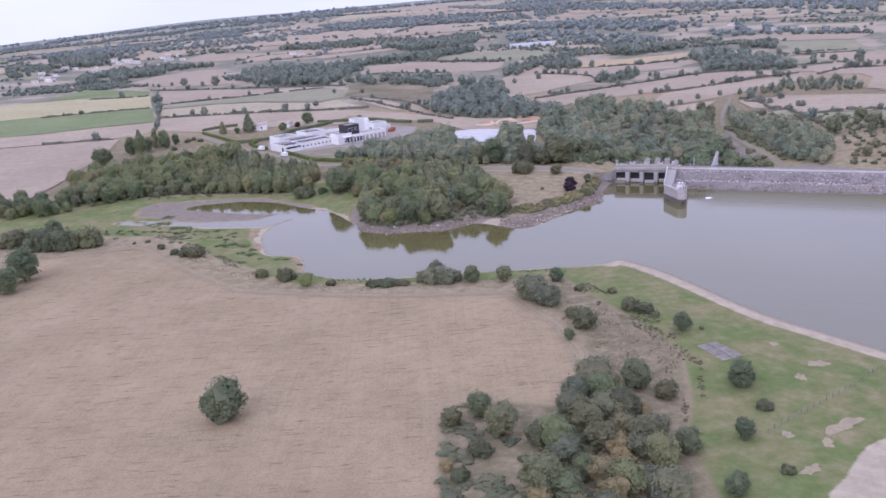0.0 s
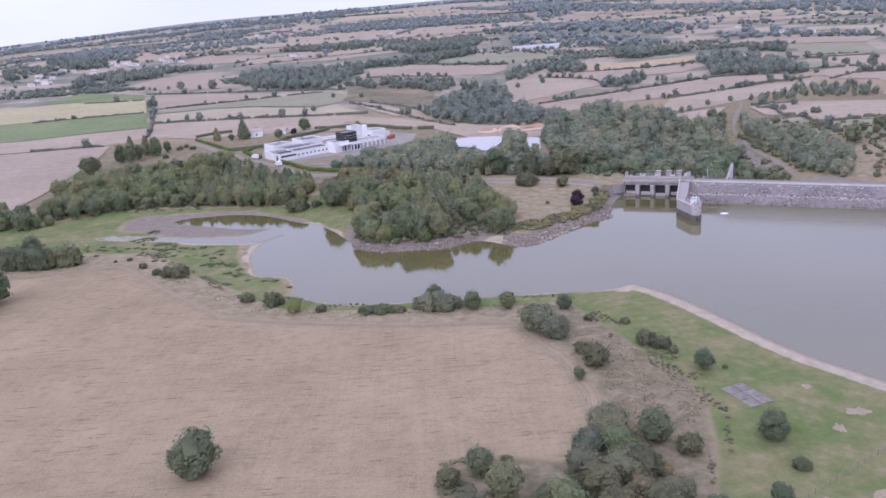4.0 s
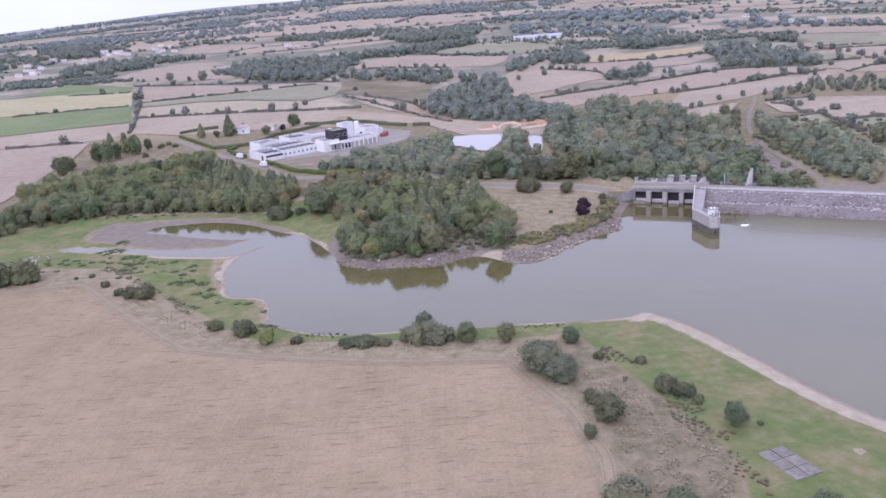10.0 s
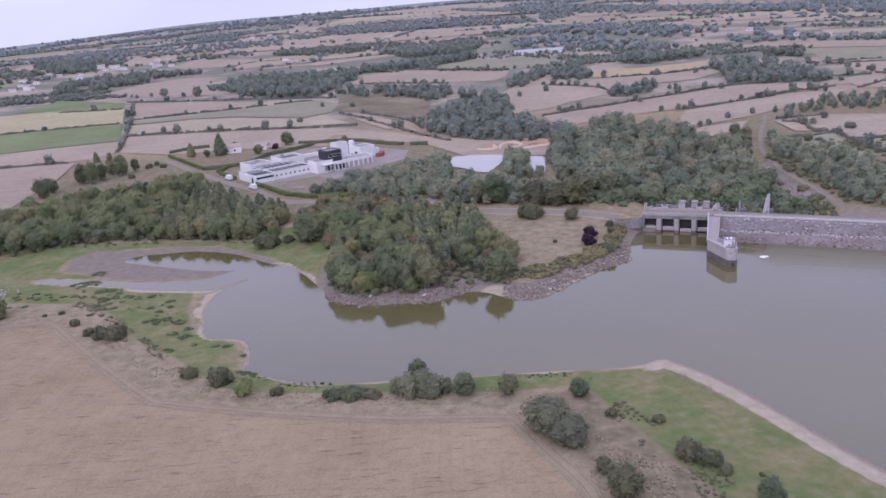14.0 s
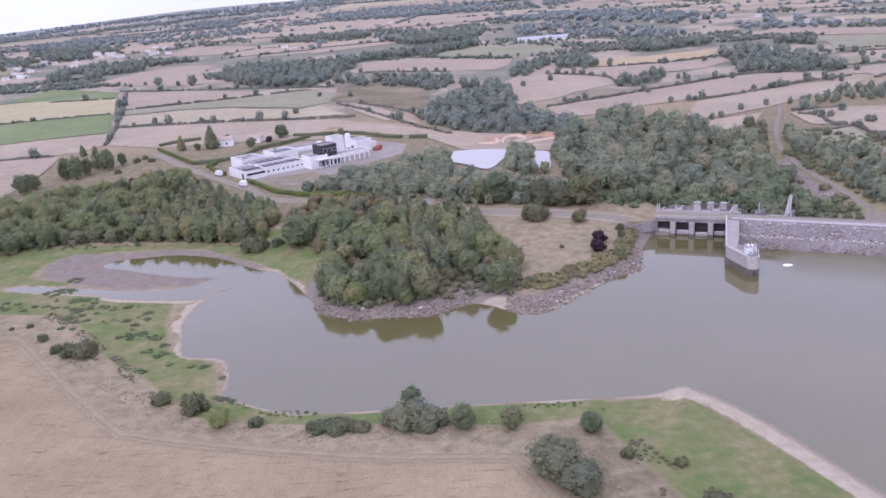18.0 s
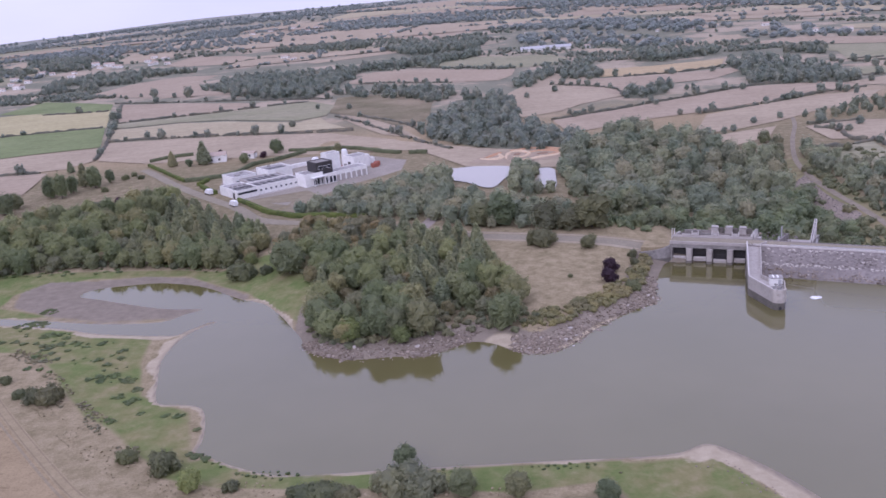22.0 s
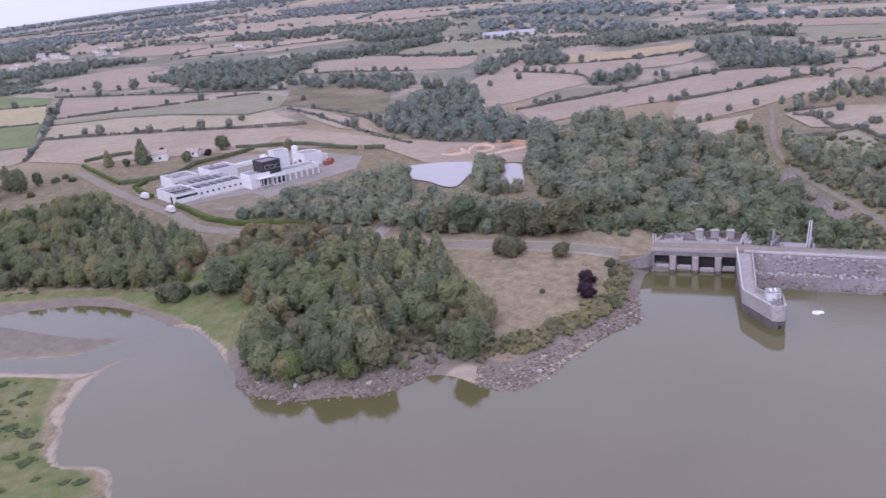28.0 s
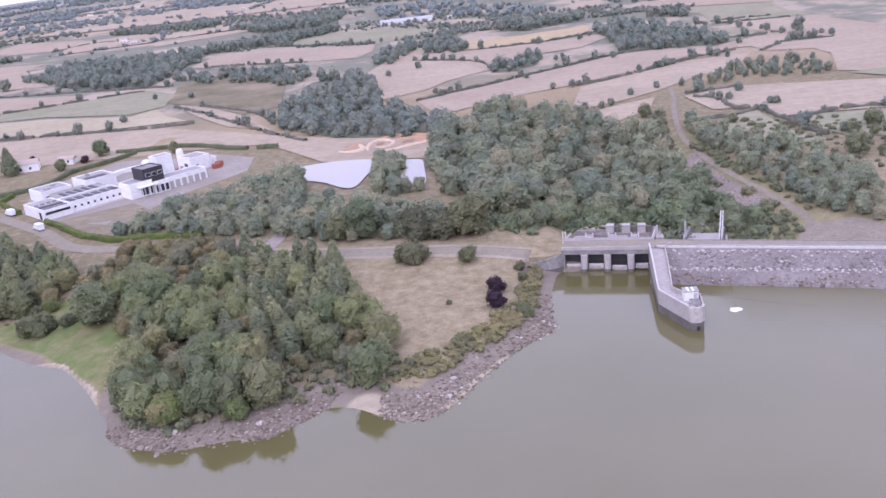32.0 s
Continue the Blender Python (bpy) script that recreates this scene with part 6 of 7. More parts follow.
def build_plume():
    """The white boil of the aerator by the dam."""
    r = np.random.default_rng(9)
    verts, faces = [(0, 0, 0.28)], []
    for k, (rad, z) in enumerate(((0.45, 0.2), (0.85, 0.08), (1.3, -0.03))):
        verts += [(rad * r.uniform(0.75, 1.2) * math.cos(a) * 1.25, rad * r.uniform(0.75, 1.2) * math.sin(a), z + r.uniform(-0.04, 0.06)) for a in np.arange(14) * math.pi / 7]
    faces += [(0, 1 + i, 1 + (i + 1) % 14) for i in range(14)]
    for row in (1, 15):
        faces += [(row + i, row + 14 + i, row + 14 + (i + 1) % 14, row + (i + 1) % 14) for i in range(14)]
    ob = new("aerator_plume", mesh_of("aerator_plume", verts, faces, M_PAINT, True))
    ob.location = (110.6, 330.4, 0.02)
    return tagged(ob, "white bubbling water plume of an aerator", "water plume")


build_plume()


def build_boom():
    line = spline([(105.5, 344, 0.05), (112, 338, 0.05), (120, 331, 0.05), (129, 325, 0.05)], 8)
    verts = [(x, y + dy, z + dz) for x, y, z in line for dy, dz in ((-0.05, 0), (0, 0.06), (0.05, 0))]
    faces = [(i * 3 + j, i * 3 + 3 + j, i * 3 + 4 + j, i * 3 + 1 + j) for i in range(len(line) - 1) for j in range(2)]
    return tagged(new("floating_line", mesh_of("floating_line", verts, faces, M_CONC_OLD)), "thin dark floating line on the water", "cable")


build_boom()

# ---- the factory ----
FACTORY = pose(-87.5, 488, 5.0, 0, 0, 38)


def block(name, u0, u1, v0, v1, h, mat, label, category="building", roof=None, rim=True):
    b = thing(name, FACTORY @ pose(u0, v0, 0), label, category, "factory buildings")
    w, d = u1 - u0, v1 - v0
    part("wall", box_bm(0, w, 0, d, -1.0, h, 0.05), mat, b)
    top = part("roof", box_bm(0.35, w - 0.35, 0.35, d - 0.35, h - 0.3, h + 0.06), roof or M_ROOF, b)
    if rim:
        for x0, x1, y0, y1 in ((-0.05, w + 0.05, -0.05, 0.3), (-0.05, w + 0.05, d - 0.3, d + 0.05), (-0.05, 0.3, 0.31, d - 0.31), (w - 0.3, w + 0.05, 0.31, d - 0.31)):
            part("parapet", box_bm(x0, x1, y0, y1, h - 0.05, h + 0.4, 0.03), mat, top)
    b["width"], b["depth"] = w, d
    return b


def window(b, side, at, width, z0, z1, mat=None, name="window"):
    """A pane in a frame, set on one side (s south, w west) of a block."""
    o = 0.06
    if side == "s":
        f = part(name, box_bm(at - 0.1, at + width + 0.1, -o, 0.05, z0 - 0.1, z1 + 0.1, 0.02), M_PAINT, b)
        part("pane", box_bm(at, at + width, -o - 0.03, -o + 0.02, z0, z1), mat or M_GLASS, f)
    else:
        f = part(name, box_bm(-o, 0.05, at - 0.1, at + width + 0.1, z0 - 0.1, z1 + 0.1, 0.02), M_PAINT, b)
        part("pane", box_bm(-o - 0.03, -o + 0.02, at, at + width, z0, z1), mat or M_GLASS, f)


def roof_kit(b, places, h):
    for x, y, w, d, t in places:
        part("skylight", box_bm(x, x + w, y, y + d, h, h + t, 0.04), M_DARK if t < 0.5 else M_ROOF, b)


front = block("factory_front", 0, 11, 3, 22, 4.0, M_WHITE, "low white factory block with dark roof lights", "building")
front.name = "factory_entrance_block"
window(front, "s", 0.6, 9.8, 2.2, 3.2)
window(front, "w", 2.5, 2.0, 0.1, 3.0, M_DARK, "door")
roof_kit(front, [(0.8, 1.0, 9.4, 1.8, 0.3), (0.8, 5.0, 9.4, 2.0, 0.35)] + [(1.2 + 2.4 * i, 10, 1.2, 1.2, 0.8) for i in range(4)], 4.06)
wing = block("factory_wing", 11, 34, 4.5, 16, 4.0, M_WHITE, "long low white factory wing with small square windows")
for i in range(8):
    window(wing, "s", 1.6 + 2.7 * i, 0.9, 1.6, 2.5)
roof_kit(wing, [(1.5 + 3.6 * i, 2.0, 2.2, 5.0, 0.3) for i in range(6)], 4.06)
part("walk", box_bm(0, 23, -2.6, -0.1, -0.5, 0.12), M_CONC, wing)
store_a = block("factory_annexe", 12, 25, 33, 46, 4.4, M_WHITE, "white flat-roofed factory annexe")
roof_kit(store_a, [(3, 3, 2.4, 2.4, 0.8), (8, 8, 1.5, 1.5, 0.7)], 4.46)
for i in range(3):
    window(store_a, "s", 1.5 + 4 * i, 2.0, 1.4, 2.6)
store_b = block("factory_hall", 29, 43, 28, 41, 5.6, M_WHITE, "white factory hall with a sunken grey roof")
roof_kit(store_b, [(2, 2, 9, 4, 0.25), (5, 9, 1.4, 1.4, 0.9)], 5.66)
link = block("factory_link", 14, 34, 16.2, 30, 3.6, M_CONC, "low grey-roofed link building between the halls")
roof_kit(link, [(2 + 3.2 * i, 2, 1.6, 8, 0.3) for i in range(5)], 3.66)
office = block("factory_office", 33, 43, -3.5, 6, 6.0, M_WHITE, "white factory office with a glazed entrance")
for i in range(3):
    window(office, "s", 4.6 + 1.8 * i, 1.4, 0.6, 3.6)
part("canopy", box_bm(3, 12, -2.2, 0.2, 4.2, 4.5, 0.03), M_PAINT, office)
for x in (4.0, 7.5, 11.4):
    part("post", box_bm(x, x + 0.25, -2.0, -1.75, -0.5, 4.2, 0.02), M_PAINT, office)
upper = block("dark_upper_block", 40, 49, -3.2, 6, 10.6, M_DARK, "black-clad upper factory block with dark glass", "building", M_CONC_OLD)
for i in range(3):
    window(upper, "s", 1.0 + 2.7 * i, 1.9, 7.6, 9.0)
low = block("office_base", 43.2, 50, -4.6, -3.4, 4.6, M_WHITE, "low white porch under the black block")
for i in range(3):
    window(low, "s", 0.6 + 2.1 * i, 1.5, 0.5, 3.4)
tower = block("white_tower", 51.6, 59.2, 6, 12, 12.2, M_WHITE, "tall windowless white factory tower")
east = block("factory_store", 49.2, 69, -3.2, 5.2, 4.6, M_WHITE, "long white store with a row of large grey doors")
for i in range(6):
    window(east, "s", 1.2 + 3.1 * i, 2.2, 0.1, 3.2, M_CONC, "door")
rear = block("factory_plant_house", 72, 82, 14, 24, 6.2, M_WHITE, "white plant house at the back of the factory")
window(rear, "s", 1.5, 2.2, 1.0, 3.0)
window(rear, "w", 3.0, 2.6, 0.1, 3.6, M_DARK, "door")
low2 = block("plant_lean_to", 82.2, 86.5, 16, 22, 3.6, M_WHITE, "small white lean-to beside the plant house")
tank = thing("round_tank", FACTORY @ pose(75.0, 27.5, 0), "pale upright cylindrical tank with a domed top", "tank")
ring = [(1.7 * math.cos(a), 1.7 * math.sin(a)) for a in np.arange(16) * math.pi / 8]
part("shell", prism_bm(ring, -0.5, 8.2), M_WHITE, tank)
part("top", prism_bm([(x * 0.8, y * 0.8) for x, y in ring], 8.2, 9.0), M_PAINT, tank)
arc_wall = thing("curved_wall", FACTORY, "low curved white wall round a loading yard", "wall")
cl = spline([(47, 38), (49, 44), (54, 48), (61, 48), (67, 46)], 4)
tn = np.gradient(cl, axis=0)
tn /= np.linalg.norm(tn, axis=1, keepdims=True)
co = cl + np.stack([-tn[:, 1], tn[:, 0]], -1) * 1.6
part("wall", prism_bm([tuple(q) for q in cl] + [tuple(q) for q in co[::-1]], -0.5, 2.0), M_WHITE, arc_wall)
dome = thing("dome_tank", FACTORY @ pose(66.5, 45, 0), "small white round tank beside the curved wall", "tank")
part("shell", prism_bm([(2 * math.cos(a), 2 * math.sin(a)) for a in np.arange(14) * math.pi / 7], -0.3, 3.6), M_PAINT, dome)
part("top", prism_bm([(1.4 * math.cos(a), 1.4 * math.sin(a)) for a in np.arange(14) * math.pi / 7], 3.6, 4.3), M_PAINT, dome)
for i, (u, v, w, mat, lab) in enumerate([(80, 8, 4, M_RED, "stack of red-brown metal crates"), (84, 11, 3, M_RED, "small red-brown metal crate"), (70, 16, 5, M_PAINT, "white metal storage container"),
                                         (72, 21, 3.5, M_ROOF, "grey metal storage container"), (66, 18, 3, M_RED, "red-brown container by the tower")]):
    c = thing("container", FACTORY @ pose(u, v, 0, 0, 0, 7 * i), lab, "container", "factory containers")
    part("body", box_bm(0, w, 0, 2.2, -0.2, 2.2, 0.04), mat, c)
    part("door", box_bm(w, w + 0.06, 0.15, 2.05, 0.1, 2.1, 0.02), M_STEEL, c)

M_YARD = surface("yard_gravel", (0.27, 0.24, 0.2), (0.335, 0.3, 0.255), (0.22, 0.195, 0.165), 0.06, 0.8)
sheet("factory_yard", [(-104, 510), (-90, 492), (-60, 470), (-36, 508), (-14, 530), (-12, 556), (-40, 585), (-80, 588), (-110, 548)], M_YARD, "grey gravel yard round the factory", 0.05, 8.0, "yard")
F_DRY = field_material("dry_lawn", (0.22, 0.19, 0.125), (0.28, 0.24, 0.165))
sheet("factory_lawn", [(-84, 488), (-62, 456), (-50, 448), (-34, 448), (-48, 484), (-58, 500)], F_DRY, "dry mown lawn before the factory", 0.09, 8.0, "lawn")

# ---- roads, ponds, bare ground ----
M_CLAY_VERGE = surface("dry_road_verge", (0.32, 0.275, 0.2), (0.39, 0.335, 0.25), (0.26, 0.225, 0.16), 0.2, 1.4)
ribbon("lake_road", [(-166, 586), (-158, 575), (-135, 541), (-118, 516), (-101, 493), (-85, 473), (-71, 453), (-56, 439), (-34, 430), (-16, 422), (-3, 408), (20, 398.8), (52, 386), (81, 374.6)], 5.2, M_ASPHALT, "narrow grey road along the lake")
ribbon("road_verge", [(-3, 404.5), (20, 395.2), (52, 382.4), (80, 371.2)], 1.8, M_CLAY_VERGE, "pale dry verge along the lake road", 0.07)
ribbon("road_verge", [(-3, 412.5), (20, 403.0), (52, 390.2), (82, 378.4)], 1.6, M_CLAY_VERGE, "pale dry verge along the lake road", 0.07)
ribbon("wood_track", [(-3, 410), (3, 428), (2, 440), (-6, 458), (-22, 470)], 5.0, M_GRAVEL, "pale track through the wood", 0.15)
M_LANE = surface("worn_gravel", (0.225, 0.194, 0.149), (0.285, 0.245, 0.189), (0.175, 0.147, 0.113), 0.2, 0.9)
ribbon("valley_track", [(214, 600), (204, 570), (185, 527), (170, 487), (165, 459), (163, 429), (162, 401), (161, 381), (158, 368), (150, 360)], 2.2, M_LANE, "pale gravel track climbing the valley side", 0.14)
sheet("gravel_yard", [(137, 353), (147, 362), (156, 378), (170, 372), (180, 352), (172, 336), (150, 344)], M_LANE, "gravel turning place at the end of the dam", 0.12, 3.0, "yard")
sheet("rocky_slope", [(164, 463), (160, 431), (160, 404), (154, 398), (146, 410), (148, 434), (156, 456)], M_ROCK, "bare rocky slope beside the track", 0.25, 6.0, "ground")
sheet("dirt_ground", [(20, 530), (33, 552), (52, 558), (74, 552), (74, 528), (50, 522), (31, 524)], F_EARTH, "bare trampled earth above the pond", 0.5, 8.0, "ground")
M_OCHRE = surface("ochre_earth", (0.427, 0.250, 0.147), (0.503, 0.320, 0.200), (0.361, 0.210, 0.126), 0.1, 0.7)
M_CLAY = surface("pale_clay", (0.529, 0.414, 0.286), (0.609, 0.482, 0.341), (0.460, 0.336, 0.220), 0.1, 0.7)
M_UMBER = surface("turned_earth", (0.225, 0.144, 0.098), (0.285, 0.187, 0.126), (0.180, 0.122, 0.084), 0.12, 0.7)


def earth_bank(line, width, tall, mat, label):
    """A low irregular bank of dug earth along a line."""
    p = spline(line, 7)
    r = np.random.default_rng(len(p))
    tn = np.gradient(p, axis=0)
    tn /= np.linalg.norm(tn, axis=1, keepdims=True)
    nn = np.stack([-tn[:, 1], tn[:, 0]], -1)
    z = height(*p.T)
    verts = []
    for i, (q, m) in enumerate(zip(p, nn)):
        f = math.sin(math.pi * (i + 0.4) / len(p)) ** 0.4 * r.uniform(0.8, 1.25)
        verts += [(*(q + m * a * width * f), z[i] + 0.5 + b * tall * f) for a, b in ((-0.5, -0.3), (-0.25, 0.7), (0.05, 1.0), (0.3, 0.6), (0.5, -0.3))]
    faces = [(i * 5 + j, i * 5 + j + 1, i * 5 + 6 + j, i * 5 + 5 + j) for i in range(len(p) - 1) for j in range(4)]
    tagged(new("earth_bank", mesh_of("earth_bank", verts, faces, mat, True)), label, "mound", "banks of dug earth")


for line, width, tall, mat, lab in (([(27, 539), (31, 535), (36, 535), (38.6, 541), (37, 550)], 3.4, 0.8, M_CLAY, "low curved bank of pale clay"),
                                    ([(40.4, 532), (41, 542), (44.4, 551), (49.5, 552), (53.4, 544), (48.8, 536), (44, 538)], 2.6, 0.9, M_CLAY, "pale clay bank in a loop"),
                                    ([(42, 527), (51, 528.5), (60, 532.5), (69, 536.5), (74, 542)], 2.2, 0.8, M_CLAY, "long low bank of pale clay"),
                                    ([(51.3, 546.4), (59, 550), (67, 546), (68.6, 540), (62, 536.7)], 2.4, 0.9, M_OCHRE, "ochre bank of dug earth in a loop"),
                                    ([(44, 555.6), (58.5, 558), (72, 550)], 3.0, 0.8, M_OCHRE, "low ochre bank of dug earth"),
                                    ([(30, 540), (34, 545), (39, 553)], 3.2, 0.7, M_OCHRE, "low ochre bank of dug earth"),
                                    ([(46, 542), (48, 547)], 4.0, 0.5, M_UMBER, "dark strip of turned earth"),
                                    ([(57, 541), (63, 543)], 4.0, 0.5, M_UMBER, "dark strip of turned earth"),
                                    ([(70, 529), (73.5, 537)], 3.4, 1.0, M_CLAY, "short bank of pale clay")):
    earth_bank(line, width, tall, mat, lab)
M_POND, pn, pl, pb = principled("pond_water", 0.05, 1.0)
pb.inputs["Base Color"].default_value = (0.31, 0.285, 0.24, 1)
pb.inputs["IOR"].default_value = 1.6
for pts, lab in (([(4, 516), (16, 520), (26, 520), (41, 513), (40.5, 501), (35, 485), (30, 472), (25, 473), (18, 486), (6, 500)], "pale grey pond among trees"),
                 ([(54, 503), (60, 500), (59, 484), (56, 463), (51, 463), (48.5, 476), (52, 490)], "small pale pond among trees")):
    sheet("pond", [tuple(q) for q in spline(pts, 5, True)], M_POND, lab, 0.5, 30.0, "pond")

# hedges of the factory and its garden
def clipped_hedge(line, width, tall, mat, label):
    """A clipped hedge: a soft-edged bank of leaves along a line."""
    p = spline(line, 10)
    r = np.random.default_rng(len(p))
    tn = np.gradient(p, axis=0)
    tn /= np.linalg.norm(tn, axis=1, keepdims=True)
    nn = np.stack([-tn[:, 1], tn[:, 0]], -1)
    prof = ((-0.5, 0), (-0.52, 0.6), (-0.4, 0.95), (0, 1.04), (0.4, 0.95), (0.52, 0.6), (0.5, 0))
    z = height(*p.T)
    verts = [(*(q + m * (a + r.normal() * 0.05) * width), h - 0.2 * (b == 0) + b * tall * r.uniform(0.88, 1.1)) for q, m, h in zip(p, nn, z) for a, b in prof]
    k = len(prof)
    faces = [(i * k + j, i * k + j + 1, i * k + k + j + 1, i * k + k + j) for i in range(len(p) - 1) for j in range(k - 1)]
    faces += [tuple(range(k))[::-1], tuple(range(len(verts) - k, len(verts)))]
    tagged(new("hedge", mesh_of("hedge", verts, faces, mat)), label, "hedge", "clipped hedges")


for line in ([(-119, 531), (-118, 536), (-117, 542)], [(-116, 526), (-110, 516), (-104, 507)], [(-88, 487), (-76, 471), (-62, 454), (-54, 446), (-41, 443), (-24, 436)]):
    clipped_hedge(line, 2.0, 1.9, M_HEDGE, "clipped yellow-green hedge along the factory road")
M_DARK_HEDGE = surface("dark_hedge_leaves", (0.075, 0.09, 0.05), (0.12, 0.135, 0.075), (0.16, 0.17, 0.09), 0.2, 1.2)
clipped_hedge([(-166, 596), (-148, 570), (-130, 545)], 1.6, 1.8, M_HEDGE, "clipped green hedge along the garden road")
for line in ([(-130, 545), (-117, 546), (-106, 554), (-100, 575), (-90, 584)], [(-169, 607), (-160, 615), (-146, 619)], [(-90, 583), (-82, 592), (-74, 601)], [(-85, 609), (-66, 603), (-46, 597), (-16, 576)], [(-11, 572), (-6, 570), (-1, 568)]):
    clipped_hedge(line, 1.9, 2.1, M_DARK_HEDGE, "dark clipped garden hedge")


def house(x, y, w, turn, label="pale rendered house with a clay-tile roof", roof=None, h=None, d=None):
    d, h = d or w * 0.6, h or min(5.0, max(2.8, w * 0.35))
    b = thing("house", pose(x, y, level(x, y), 0, 0, turn), label, "house", "village houses")
    part("wall", box_bm(-w / 2, w / 2, -d / 2, d / 2, -1, h), M_WHITE, b)
    bm = bmesh.new()
    e = 0.4
    a = [bm.verts.new(v) for v in ((-w / 2 - e, -d / 2 - e, h), (w / 2 + e, -d / 2 - e, h), (w / 2 + e, d / 2 + e, h), (-w / 2 - e, d / 2 + e, h), (-w / 2 - e, 0, h + d * 0.28), (w / 2 + e, 0, h + d * 0.28))]
    for f in ((0, 1, 5, 4), (2, 3, 4, 5), (1, 2, 5), (3, 0, 4), (3, 2, 1, 0)):
        bm.faces.new([a[i] for i in f])
    part("roof", bm, roof or M_TILE, b)
    for i in range(2):
        part("window", box_bm(-w * 0.3 + i * w * 0.4, -w * 0.3 + i * w * 0.4 + 1.1, -d / 2 - 0.05, -d / 2 + 0.02, 1.0, 2.2), M_GLASS, b)
    return b


for i, (x, y, w) in enumerate(VILLAGE + [(-125, 594, 11), (-107, 599, 8), (323, 1281, 9), (338, 1276, 12), (353, 1270, 12), (365, 1270, 9), (305, 1258, 7), (186, 1122, 12), (145, 1412, 8)]):
    house(x, y, w * (0.62 if y > 1000 else 1.0), (i * 37) % 60 - 30)
for i, (x, y, w) in enumerate([(-289, 2248, 12), (-235, 2291, 12), (-283, 2049, 12), (-80, 1807, 10), (445, 1246, 9), (446, 1218, 9), (290, 1459, 9), (483, 1096, 11), (454, 1118, 9),
                               (277, 1439, 8), (-405, 2246, 12), (-377, 2431, 13), (-873, 2111, 15), (-873, 1919, 11), (-424, 2126, 12)]):
    house(x, y, w, (i * 53) % 60 - 30, "small distant pale house with a pitched roof")
house(138, 1130, 60, -3, "long pale metal farm shed", M_STEEL, 2.6, 10.0)


# ---- vehicles ----
def van(x, y, turn, label):
    v = thing("van", pose(x, y, level(x, y) + 0.18, 0, 0, turn), label, "van", "parked vans")
    prof = [(-2.9, 0.35), (2.7, 0.35), (2.9, 0.9), (2.75, 1.25), (1.9, 1.45), (1.2, 2.5), (-2.85, 2.6)]
    bm = bmesh.new()
    l = [bm.verts.new((a, -1.0, b)) for a, b in prof]
    r = [bm.verts.new((a, 1.0, b)) for a, b in prof]
    bm.faces.new(l)
    bm.faces.new(r[::-1])
    for i in range(len(prof)):
        bm.faces.new((l[i], r[i], r[(i + 1) % len(prof)], l[(i + 1) % len(prof)]))
    bmesh.ops.recalc_face_normals(bm, faces=bm.faces)
    bmesh.ops.bevel(bm, geom=bm.edges[:], offset=0.08, segments=2, affect="EDGES")
    part("body", bm, M_PAINT, v)
    part("windscreen", prism_bm([(1.25, -0.85), (1.95, -0.85), (1.95, 0.85), (1.25, 0.85)], 1.5, [2.5, 1.52, 1.52, 2.5]), M_GLASS, v)
    for a in (-1.8, 1.8):
        for b in (-0.95, 0.75):
            w = part("wheel", box_bm(a - 0.01, a + 0.01, b, b + 0.2, 0.34, 0.36), M_RUBBER, v)
            bm = bmesh.new()
            bmesh.ops.create_cone(bm, cap_ends=True, segments=14, radius1=0.36, radius2=0.36, depth=0.22, matrix=Matrix.Translation((a, b + 0.1, 0.18)) @ Matrix.Rotation(radians(90), 4, "X"))
            part("tyre", bm, M_RUBBER, w)
    return v


van(-107.5, 508.0, 130, "white delivery van parked by the yard hedge")
van(-88.5, 478.5, 128, "white box van standing on the factory road")

# ---- shores ----
rocky_shore = thing("rocky_shore", Matrix(), "band of bare grey and pinkish rocks round the peninsula", "rocks", kind="structure")
shore_line = spline(PENINSULA, 10)
r_shore = np.random.default_rng(21)
rock_meshes = [mesh_of("rock", v, f, mat) for v, f in STONES for mat in (M_ROCK, M_PALE_ROCK)]
seg_t = np.gradient(shore_line, axis=0)
seg_t /= np.linalg.norm(seg_t, axis=1, keepdims=True)
seg_n = np.stack([-seg_t[:, 1], seg_t[:, 0]], -1)
made, rubble = 0, []
while made < 290 or len(rubble) < 3800:
    i = r_shore.integers(6, len(shore_line) - 12)
    far = abs(r_shore.normal()) * 4.2 - 0.8
    x, y = shore_line[i] + seg_n[i] * far + r_shore.normal(size=2) * 0.6
    if math.hypot(x - 18, y - 316) < 5.5:
        continue
    if made < 290 and far < 7 and r_shore.uniform() < 0.25:
        s = 0.55 + 1.1 * r_shore.uniform() ** 2.2 * (1.3 if far < 1 else 1.0)
        ob = part("rock", rock_meshes[r_shore.integers(12) if r_shore.uniform() < 0.3 else 2 * r_shore.integers(6)], None, rocky_shore)
        ob.matrix_world = pose(x, y, max(level(x, y), -0.2) + 0.08, r_shore.uniform(-14, 14), r_shore.uniform(-14, 14), r_shore.uniform(0, 360)) @ Matrix.Diagonal((s * 1.3, s, s * 0.9, 1))
        made += 1
    elif len(rubble) < 3800:
        rubble.append((x, y, 0.25 + 0.9 * r_shore.uniform() ** 2))
rubble_z = np.maximum(height(np.array([p[0] for p in rubble]), np.array([p[1] for p in rubble])), -0.2) + 0.02
joined_stones("rubble", [(x, y, z, k) for (x, y, k), z in zip(rubble, rubble_z)], M_RUBBLE, "small broken rock along the shore", rocky_shore, 8)

